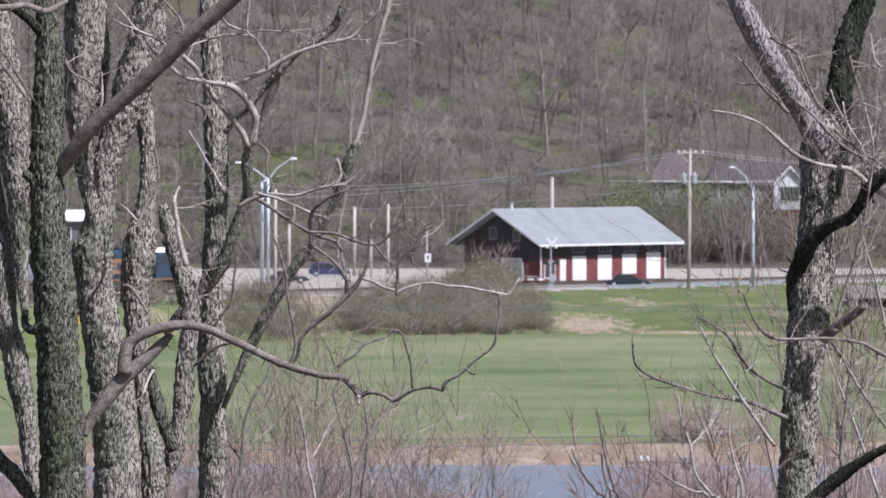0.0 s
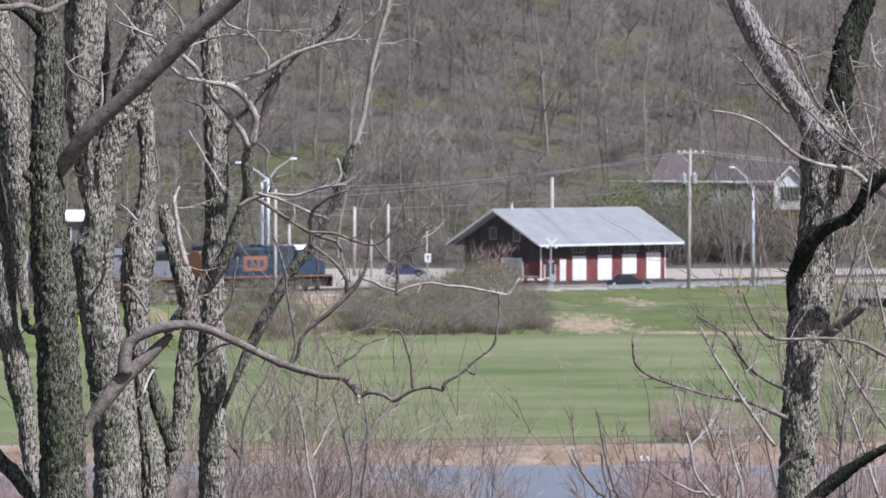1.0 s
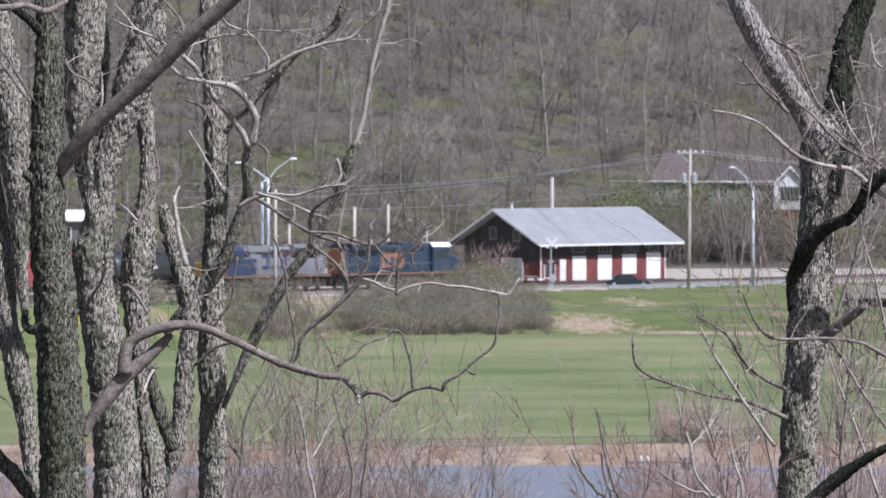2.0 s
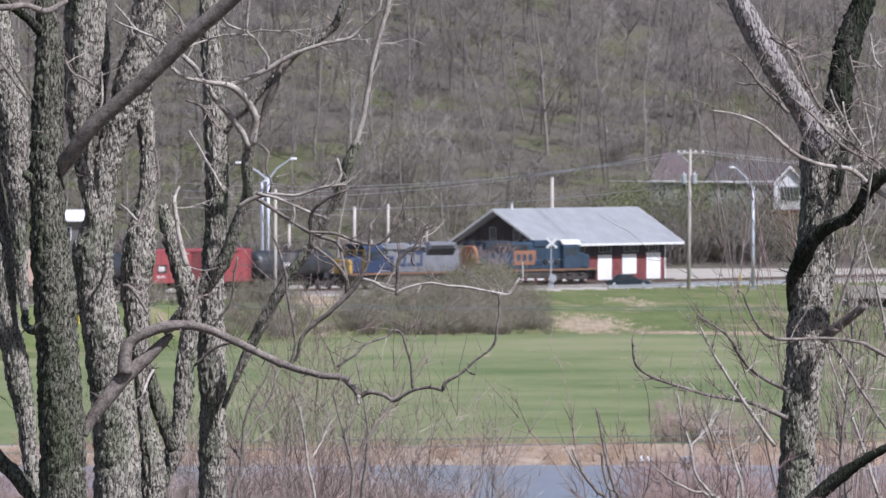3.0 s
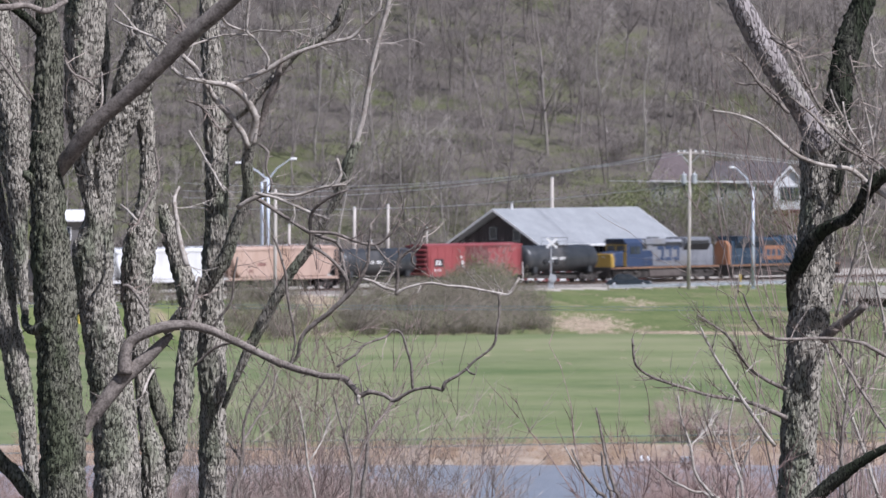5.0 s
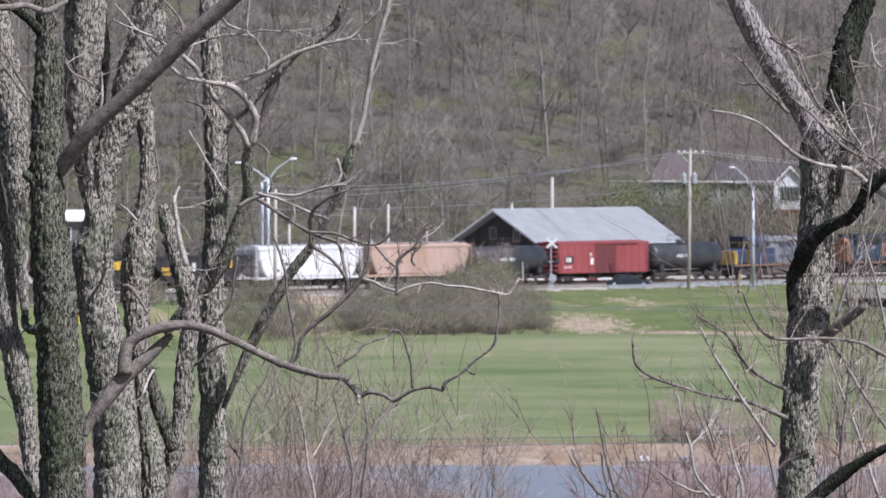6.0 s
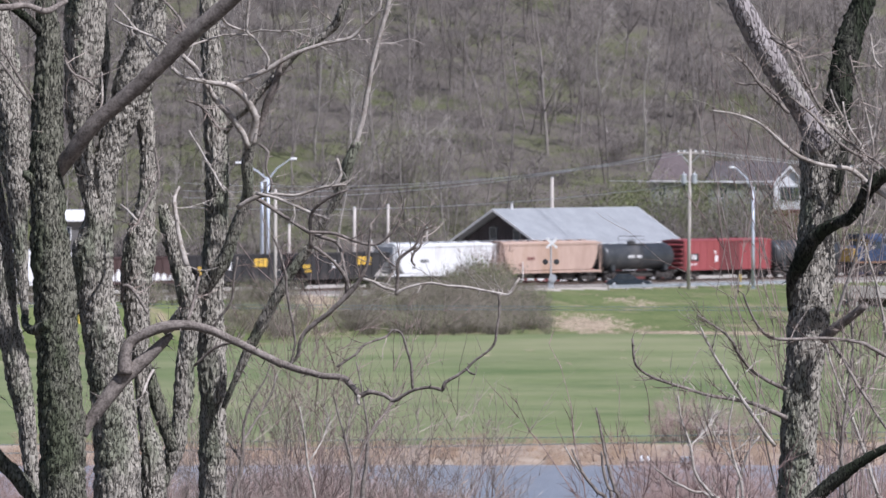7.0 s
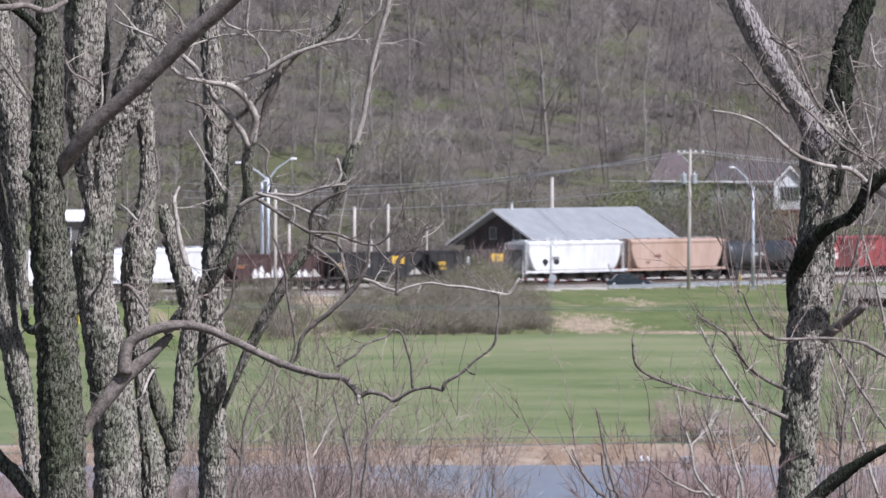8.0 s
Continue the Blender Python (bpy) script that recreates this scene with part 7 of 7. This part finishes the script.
street_lamp(-19.05, 905.0, 11.7, 2.4, 2.0, "pale steel street lamp with two arms", True)
street_lamp(-19.75, 906.0, 11.2, 0.2, 0.1, "pale steel street lamp mast")
street_lamp(33.6, 900.0, 11.0, -1.9, 2.1, "pale steel street lamp with a white head")


def wire(name, p, q, sag, r, material, label):
    p, q = Vector(p), Vector(q)
    pts = [p.lerp(q, k / 24) - Vector((0, 0, sag * 4 * (k / 24) * (1 - k / 24))) for k in range(25)]
    ob = part(name, Geo().tube(pts, [r] * 25, 5), material, None)
    tagged(ob, label, "cable", "overhead cables")


for a, b, s in (((25.5, 893, 14.2), (-30.0, 960, 8.5), 1.6), ((26.2, 893, 14.3), (-30.0, 960, 9.3), 1.6), ((28.1, 893, 14.2), (-30.0, 960, 10.2), 1.7), ((26.3, 893, 10.6), (-30.0, 960, 7.4), 1.2)):
    wire("cable", a, b, s, 0.03, M_PALEWIRE, "thin grey overhead cable to the utility pole")
for a, b, s in (((25.5, 893, 14.2), (70.0, 930, 12.0), 0.9), ((28.1, 893, 14.2), (70.0, 930, 12.2), 0.9), ((26.6, 893, 11.0), (70.0, 930, 10.4), 0.5), ((20.0, 1001, 10.1), (52.0, 1001, 10.0), 0.1)):
    wire("cable", a, b, s, 0.03, M_PALEWIRE, "thin grey overhead cable to the utility pole")
for a, b, s in (((-60, 420, 9.1), (60, 420, 8.45), 0.25), ((-60, 421, 8.88), (60, 421, 8.3), 0.25), ((-40, 300, 5.7), (40, 300, 7.1), 0.15), ((-40, 301, 6.0), (40, 301, 7.15), 0.1)):
    wire("cable", a, b, s, 0.016, M_WIRE, "dark green-grey cable strung across the valley")


def crossing_signal():
    m = rail(-17.09, -5.2, -0.5)
    p = thing("crossing_signal", pose(m.translation.x, m.translation.y, -0.5), "railway crossing signal with crossbuck and lowered gate", "crossing signal")
    part("mast", Geo().tube([(0, 0, 0), (0, 0, 5.3)], [0.1, 0.08], 10), M_GALV, p)
    part("base", Geo().box(-0.3, 0.3, -0.3, 0.3, 0, 0.9), M_GALV, p, "grey gate mechanism box", 0.05)
    for a in (42, -42):
        d = Vector((math.cos(radians(a)), 0, math.sin(radians(a))))
        n = Vector((-d.z, 0, d.x))
        c = Vector((0.1, -0.12, 4.9))
        off = Vector((0, -0.012 if a > 0 else 0.02, 0))
        q = [c + off + d * 0.75 * i + n * 0.12 * j for i, j in ((-1, -1), (1, -1), (1, 1), (-1, 1))]
        part("crossbuck_blade", Geo().add(q + [v + Vector((0, 0.015, 0)) for v in q], [(0, 1, 2, 3), (7, 6, 5, 4), (0, 4, 5, 1), (1, 5, 6, 2), (2, 6, 7, 3), (3, 7, 4, 0)]), M_WHITE, p, "white crossbuck board")
    bar = part("lamp_bar", Geo().bar((-0.65, -0.1, 2.9), (0.65, -0.1, 2.9), 0.035, 6), M_GALV, p)
    for x in (-0.6, 0.6):
        lamp = part("signal_lamp", Geo().tube([(x, -0.1, 2.9), (x, -0.16, 2.9), (x, -0.18, 2.9)], [0.3, 0.3, 0.28], 14), M_BLACK, p, "black round signal lamp")
        part("hood", Geo().tube([(x, -0.18, 2.95), (x, -0.42, 2.98)], [0.16, 0.14], 10), M_BLACK, lamp)
    arm = part("gate_arm", Geo().box(-3.3, 0.3, -0.3, -0.22, 0.95, 1.12), M_WHITE, p, "white gate arm, lowered")
    for k in range(3):
        part("stripe", Geo().box(-2.9 + k * 1.1, -2.5 + k * 1.1, -0.306, -0.3, 0.95, 1.12), M_REDWOOD, arm)
    part("arm_post", Geo().bar((-3.0, -0.26, 1.0), (-3.0, -0.26, 2.9), 0.045, 6), M_WHITE, p)
    part("counterweight", Geo().tube([(0.2, -0.45, 1.15), (0.2, -0.1, 1.15)], [0.42, 0.42], 14), M_GALV, p, "round grey counterweight")


crossing_signal()


def guard_rail():
    g = thing("guard_rail", rail(0, -11.5, -0.78), "galvanised steel guard rail with posts", "guard rail")
    prof = [(-0.06, 0.42), (0.02, 0.47), (-0.06, 0.57), (0.02, 0.67), (-0.06, 0.74), (-0.03, 0.75), (0.05, 0.67), (-0.03, 0.57), (0.05, 0.47), (-0.03, 0.41)]
    for i in range(13):
        part("rail_panel", Geo().prism(prof, -15.0 + i * 3.1, -11.93 + i * 3.1), M_GALV, g)
        part("post", Geo().box(-15.08 + i * 3.1, -14.93 + i * 3.1, 0.06, 0.2, -0.2, 0.72), M_POLE, g)


guard_rail()


CARS = []
CAR_WHEELS = []


def car(name, m, length, height, paint, label, suv=False):
    """Local x runs to the front; origin on the road under the middle."""
    c = thing(name, m, label, "car")
    w, h = 0.9, height
    a = length / 2
    belt = h * 0.58
    body = [(-a, 0.35), (-a + 0.08, belt * 0.95), (-a + (0.15 if suv else 0.75), belt), (a - 1.25, belt), (a - 0.15, belt * 0.82), (a, belt * 0.6), (a - 0.05, 0.3), (a - 0.4, 0.22), (-a + 0.4, 0.22)]
    part("body", Geo().prism(body, -w, w, "y"), paint, c, "", 0.06)
    roof = [(-a + (0.2 if suv else 0.65), belt), (-a + (0.35 if suv else 1.25), h), (a - 2.2, h), (a - 1.3, belt)]
    cab = part("cabin", Geo().prism(roof, -w + 0.12, w - 0.12, "y"), paint, c, "", 0.06)
    x0, x1 = -a + (0.6 if suv else 1.35), a - 2.1
    for s in (-1, 1):
        y = s * (w - 0.12)
        for k in range(2):
            xa, xb = x0 + (x1 - x0 + 0.3) * k / 2, x0 + (x1 - x0 + 0.3) * (k + 1) / 2 - 0.1
            part("side_window", Geo().prism([(xa, belt + 0.04), (xb, belt + 0.04), (xb - 0.05 * k, h - 0.12), (xa, h - 0.12)], min(y, y + s * 0.012), max(y, y + s * 0.012), "y"), M_GLASS, cab)
    part("windscreen", Geo().add([(a - 1.33, -w + 0.2, belt + 0.05), (a - 1.33, w - 0.2, belt + 0.05), (a - 2.14, w - 0.25, h - 0.06), (a - 2.14, -w + 0.25, h - 0.06), (a - 1.31, -w + 0.2, belt + 0.06), (a - 1.31, w - 0.2, belt + 0.06), (a - 2.12, w - 0.25, h - 0.05), (a - 2.12, -w + 0.25, h - 0.05)],
                                     [(0, 3, 2, 1), (4, 5, 6, 7), (0, 1, 5, 4), (1, 2, 6, 5), (2, 3, 7, 6), (3, 0, 4, 7)]), M_GLASS, cab)
    for x in (-a + 0.85, a - 0.85):
        for s in (-1, 1):
            wh = part("wheel", Geo().tube([(0, -0.1, 0), (0, 0.1, 0)], [0.33, 0.33], 16), M_TYRE, c, m=pose(x, s * (w - 0.09), 0.33))
            rim = Geo().tube([(0, s * 0.1, 0), (0, s * 0.115, 0)], [0.2, 0.18], 12)
            for k in range(5):
                b = 2 * math.pi * k / 5
                rim.bar((0, s * 0.12, 0), (0.19 * math.cos(b), s * 0.12, 0.19 * math.sin(b)), 0.025, 5)
            part("rim", rim, M_GALV, wh)
            CAR_WHEELS.append((wh, c, x, s * (w - 0.09)))
    for s in (-1, 1):
        part("headlight", Geo().box(a - 0.12, a + 0.01, min(s * 0.5, s * 0.82), max(s * 0.5, s * 0.82), belt * 0.62, belt * 0.8), M_LAMP, c)
        part("tail_light", Geo().box(-a - 0.01, -a + 0.1, min(s * 0.55, s * 0.85), max(s * 0.55, s * 0.85), belt * 0.65, belt * 0.9), M_REDWOOD, c)
    part("bumper", Geo().box(a - 0.1, a + 0.08, -0.85, 0.85, 0.3, 0.5), M_BLACK, c, "", 0.03)
    return c


def cars():
    suv = car("car", pose(-13.0, 952, -0.45), 4.7, 1.55, M_CARBLUE, "blue estate car driving along the lot road", True)
    CARS.append((suv, lambda t: pose(-13.05 + 8.75 * t, 952, -0.45)))
    grey = car("car", pose(-42.0, 990, -0.45), 4.8, 1.6, M_CARGREY, "grey car driving on the far road", True)
    CARS.append((grey, lambda t: pose(33.4 + 19.9 * (t - 3.8), 990, -0.45)))
    car("car", pose(19.9, 892.5, land(19.9, 892.5), 0, 0, 4), 4.9, 1.4, M_CARDARK, "dark saloon car parked by the guard rail")
    car("car", pose(-17.2, 915.0, -0.45, 0, 0, 8), 4.6, 1.35, M_CARDARK, "dark saloon car parked by the street lamps")


cars()


def bollard(x, y, z0, h, material, label):
    p = thing("bollard", pose(x, y, z0), label, "bollard")
    part("post", Geo().tube([(0, 0, -0.2), (0, 0, h * 0.9), (0, 0, h)], [0.13, 0.13, 0.06], 10), material, p)
    part("collar", Geo().tube([(0, 0, h * 0.6), (0, 0, h * 0.6 + 0.12)], [0.2, 0.2], 10), material, p)


bollard(32.3, 903, -0.5, 1.3, M_SAFETY, "yellow painted bollard beside the road")
bollard(-28.6, 870, land(-28.6, 870), 2.1, M_WHITE, "white marker post by the track")
bollard(-27.4, 820, land(-27.4, 820), 0.9, M_SAFETY, "yellow marker post by the field")
bollard(-35.6, 812, land(-35.6, 812), 1.2, M_SAFETY, "yellow marker post by the field")


def road_sign():
    p = thing("road_sign", pose(-1.75, 950, -0.45), "small white road sign on a post", "sign")
    part("post", Geo().bar((0, 0, 0), (0, 0, 2.6), 0.05, 6), M_GALV, p)
    b = part("board", Geo().box(-0.36, 0.36, -0.09, -0.05, 1.65, 2.65), M_WHITE, p, "white board", 0.02)
    part("marking", Geo().box(-0.12, 0.16, -0.096, -0.09, 2.2, 2.45).box(-0.02, 0.1, -0.096, -0.09, 1.85, 2.2), M_GREYBOARD, b)


road_sign()


def house(x, y, width, depth, z_base, z_eave, rise, label, gable_x=None, wall=None, roof=None, hip=0.0):
    h = thing("house", pose(x, y, z_base), label, "house", "houses on the hill")
    e = z_eave - z_base
    wall, roof = wall or M_SIDING, roof or M_DARKROOF
    part("wall", Geo().box(-width / 2, width / 2, 0, depth, 0, e), wall, h)
    for s in (0, 1):
        y0, y1 = depth / 2, (-0.5 if s == 0 else depth + 0.5)
        zl = e - 0.5 * rise / (depth / 2)
        a, b = -width / 2 - 0.4, width / 2 + 0.4
        if hip:
            q = [(a, y1, zl), (b, y1, zl), (b - hip, y0, e + rise), (a + hip, y0, e + rise)]
            geo = Geo().add(q + [(px, py, pz + 0.13) for px, py, pz in q], [(0, 1, 2, 3), (7, 6, 5, 4), (0, 4, 5, 1), (1, 5, 6, 2), (2, 6, 7, 3), (3, 7, 4, 0)])
        else:
            geo = Geo().prism([(y0, e + rise), (y1, zl), (y1, zl + 0.12), (y0, e + rise + 0.15)], a, b)
        slab = part("roof", geo, roof, h, "shingle roof slope")
        part("gutter", Geo().box(-width / 2 - 0.4, width / 2 + 0.4, y1 - (0.1 if s == 0 else 0), y1 + (0 if s == 0 else 0.1), zl - 0.02, zl + 0.16), M_WHITE, slab)
    for s in (-1, 1):
        xx = s * width / 2
        if hip:
            q = [(xx + s * 0.4, -0.5, zl), (xx + s * 0.4, depth + 0.5, zl), (xx + s * 0.4 - s * hip, depth / 2, e + rise)]
            part("hip_end", Geo().add(q + [(px, py, pz + 0.125) for px, py, pz in q], [(0, 1, 2), (5, 4, 3), (0, 3, 4, 1), (1, 4, 5, 2), (2, 5, 3, 0)]), roof, h)
            continue
        part("gable", Geo().prism([(0, e), (depth, e), (depth / 2, e + rise)], min(xx, xx - s * 0.15), max(xx, xx - s * 0.15)), wall, h)
    n = max(2, int(width / 3))
    for k in range(n):
        xm = -width / 2 + width * (k + 0.5) / n
        for z in (e - 2.2,):
            window_part(h, xm - 0.45, xm + 0.45, z, z + 1.3, 0.0, -1, M_WHITE, 1)
    if gable_x is not None:
        gw, gz = 3.9, e - 0.5
        wing = part("wing", Geo().prism([(gable_x - gw / 2, 0), (gable_x + gw / 2, 0), (gable_x + gw / 2, gz), (gable_x, gz + 2.0), (gable_x - gw / 2, gz)], -3.2, 0.0, "y"), M_SIDING, h, "white gabled wing")
        for s in (-1, 1):
            xa = gable_x + s * (gw / 2 + 0.35)
            part("wing_roof", Geo().prism([(gable_x, gz + 2.05), (xa, gz - 0.3), (xa, gz - 0.18), (gable_x, gz + 2.25)], -3.6, 0.6, "y"), M_DARKROOF, wing)
            part("verge_board", Geo().prism([(gable_x, gz + 1.98), (xa, gz - 0.37), (xa, gz - 0.12), (gable_x, gz + 2.28)], -3.66, -3.6, "y"), M_WHITE, wing)
        fr = part("window", Geo().box(gable_x - 1.2, gable_x + 1.2, -3.26, -3.2, gz - 1.9, gz - 0.3), M_WINFRAME, wing, "wide window with three panes")
        for k in range(3):
            part("pane", Geo().box(gable_x - 1.12 + k * 0.76, gable_x - 0.42 + k * 0.76, -3.275, -3.262, gz - 2.0, gz - 0.4), M_GLASS, fr)
        part("lower_storey", Geo().box(gable_x - gw / 2 - 0.05, gable_x + gw / 2 + 0.05, -3.3, -3.2, 0, gz - 3.1), M_DOORRED, wing, "dull red brick lower storey")
    return h


house(37.8, 1018, 10.4, 7.0, 1.5, 10.1, 2.1, "grey house with a dark roof and a white gabled wing", 4.6, M_OLDSIDING, None, 1.3)
house(28.3, 1024, 5.2, 6.0, 2.5, 10.3, 3.0, "small grey house with a dark hipped roof among trees", None, M_OLDSIDING, M_BROWNROOF, 2.0)
house(-42.4, 960, 4.4, 8.0, -0.5, 5.9, 1.0, "dark low building with a white roof behind the trees", None, M_GREYBOARD, M_WHITE)


def road_bridge():
    b = thing("road_bridge", pose(46.0, 876, -0.9), "low concrete road bridge with a pale parapet", "bridge", kind="structure")
    part("deck", Geo().box(-3.2, 30, -0.2, 8, -0.35, 0.15), M_CONCRETE, b, "", 0.03)
    part("parapet", Geo().box(-3.2, 30, -0.25, 0.1, 0.15, 0.95), M_CONCRETE, b, "pale concrete parapet", 0.03)
    for k in range(5):
        part("girder", Geo().box(-3.0, 30, 0.3 + k * 1.7, 0.7 + k * 1.7, -1.1, -0.36), M_TIE, b)
    part("abutment", Geo().box(-3.2, -2.2, 0.0, 8, -2.5, -0.36), M_CONCRETE, b)


road_bridge()


def river_landing():
    d = thing("landing_stage", pose(16.2, 638.0, -8.9), "low grey wooden landing stage at the river's edge", "landing stage")
    for k in range(9):
        part("plank", Geo().box(-2.2 + k * 0.52, -1.72 + k * 0.52, -1.0, 1.2, 0.3, 0.38), M_GRIME, d)
    for x in (-2.1, 0.2, 2.4):
        part("pile", Geo().bar((x, -0.9, -0.9), (x, -0.9, 0.75), 0.09, 8), M_TIE, d)
    for x in (-0.95, -0.4):
        part("mooring_buoy", Geo().tube([(x, 0.2, 0.38), (x, 0.2, 0.45), (x, 0.2, 0.7), (x, 0.2, 0.85)], [0.1, 0.17, 0.17, 0.06], 10), M_LAMP, d, "white mooring buoy")
    lk = thing("storage_locker", pose(18.7, 637.5, -8.85), "grey metal storage locker above the river bank", "locker")
    part("box", Geo().box(-0.5, 0.5, -0.3, 0.3, 0.3, 0.75), M_GALV, lk, "", 0.03)
    part("stand", Geo().box(-0.45, 0.45, -0.25, 0.25, -0.5, 0.298), M_TIE, lk)


river_landing()


def tufts():
    """Dry grass in ragged patches on the bank and the field's edges, and a rusty shrub by the river."""
    rng = np.random.default_rng(41)
    kinds = [brush_clump(0.5, 0.9, 26, 150 + i, 0, 0.035, 1) for i in range(4)]
    spots = []
    for cx, cy, rx, ry, n in ((14.6, 845, 3.6, 7.0, 620), (24.0, 835, 3.2, 1.8, 560), (30.5, 834, 2.0, 2.0, 330), (-13.4, 843, 2.8, 5.0, 420), (19.5, 868, 2.4, 4.0, 60), (-11.5, 834, 3.0, 3.0, 50), (24.0, 735, 11, 9, 12), (2.0, 720, 14, 8, 12), (12.0, 790, 14, 10, 15)):
        for i in range(n):
            x, y = rng.normal(cx, rx * 0.55), rng.normal(cy, ry * 0.55)
            spots.append((x, y, land(x, y), rng.uniform(0.5, 1.1)))
    stamp("dry_grass", kinds, spots, M_DRY, "patches of dry tan grass on the bank", "grass", 12)
    blades = [brush_clump(0.22, 0.8, 14, 190 + i, 0, 0.03, 1) for i in range(5)]
    spots = []
    while len(spots) < 3000:
        x, y = rng.uniform(-42, 46), rng.uniform(657, 880)
        u, v = rail_uv(x, y)
        if v > -14:
            continue
        if noise.noise((x * 0.05, y * 0.12, 4.0)) + rng.uniform(-0.4, 0.4) > -0.05:
            spots.append((x, y, land(x, y), rng.uniform(0.5, 1.4)))
    stamp("grass", blades, spots, M_BLADE, "tufts of spring grass on the field", "grass", 15)
    rust = [brush_clump(3.2, 1.6, 90, 170 + i, 6, 0.018) for i in range(2)]
    spots = [(18.6, 659, land(18.6, 659), 1.25), (20.0, 660, land(20, 660), 1.05), (21.4, 658, land(21.4, 658), 0.9), (17.4, 658, land(17.4, 658), 0.8), (22.6, 660, land(22.6, 660), 1.0), (25, 661, land(25, 661), 0.9)]
    for i in range(56):
        x, y = (rng.uniform(12.8, 32) if i % 2 else rng.uniform(-31, -9.0)), rng.uniform(536, 550)
        spots.append((x, y, land(x, y), rng.uniform(0.7, 1.45)))
    for i in range(34):
        x, y = -10.0 + 11.0 * rng.random() ** 1.4, rng.uniform(538, 548)
        spots.append((x, y, land(x, y), rng.uniform(0.75, 1.25) * (1.0 - 0.035 * (x + 10.0))))
    stamp("rusty_shrubs", rust, spots, M_REDTWIG, "rusty bare shrubs on the river bank", "shrub", 13)
    small = [brush_clump(3.4, 1.3, 40, 180 + i, 6, 0.02) for i in range(2)]
    spots = [(4.6, 880, land(4.6, 880), 1.45), (5.4, 882, land(5.4, 882), 1.2), (3.0, 872, land(3, 872), 0.8), (6.6, 876, land(6.6, 876), 0.7)]
    stamp("crossing_shrubs", small, spots, M_REDTWIG, "bare reddish shrubs before the depot", "shrub", 14)


tufts()


# ---- what moves ----
SPEED = 22.3


def motions():
    for ob, u0, turn in TRAIN:
        walk(ob, [(k * 0.5, rail(u0 + SPEED * (k * 0.5 - 6.5), 0, 0, turn)) for k in range(17)])
    for ob, x, r in WHEELSETS:
        turn = -SPEED / (30.0 * r) if ob.parent.name != "locomotive.001" else SPEED / (30.0 * r)
        walk(ob, [(k / 30.0, pose(x, 0, r, 0, -math.degrees(turn) * k, 0)) for k in range(241)])
    for ob, owner, x, y in CAR_WHEELS:
        if owner is CARS[0][0]:
            walk(ob, [(k / 30.0, pose(x, y, 0.33, 0, math.degrees(8.75 / (30.0 * 0.33)) * k, 0)) for k in range(241)])
    for ob, place in CARS:
        walk(ob, [(k * 0.5, place(k * 0.5)) for k in range(17)])


motions()
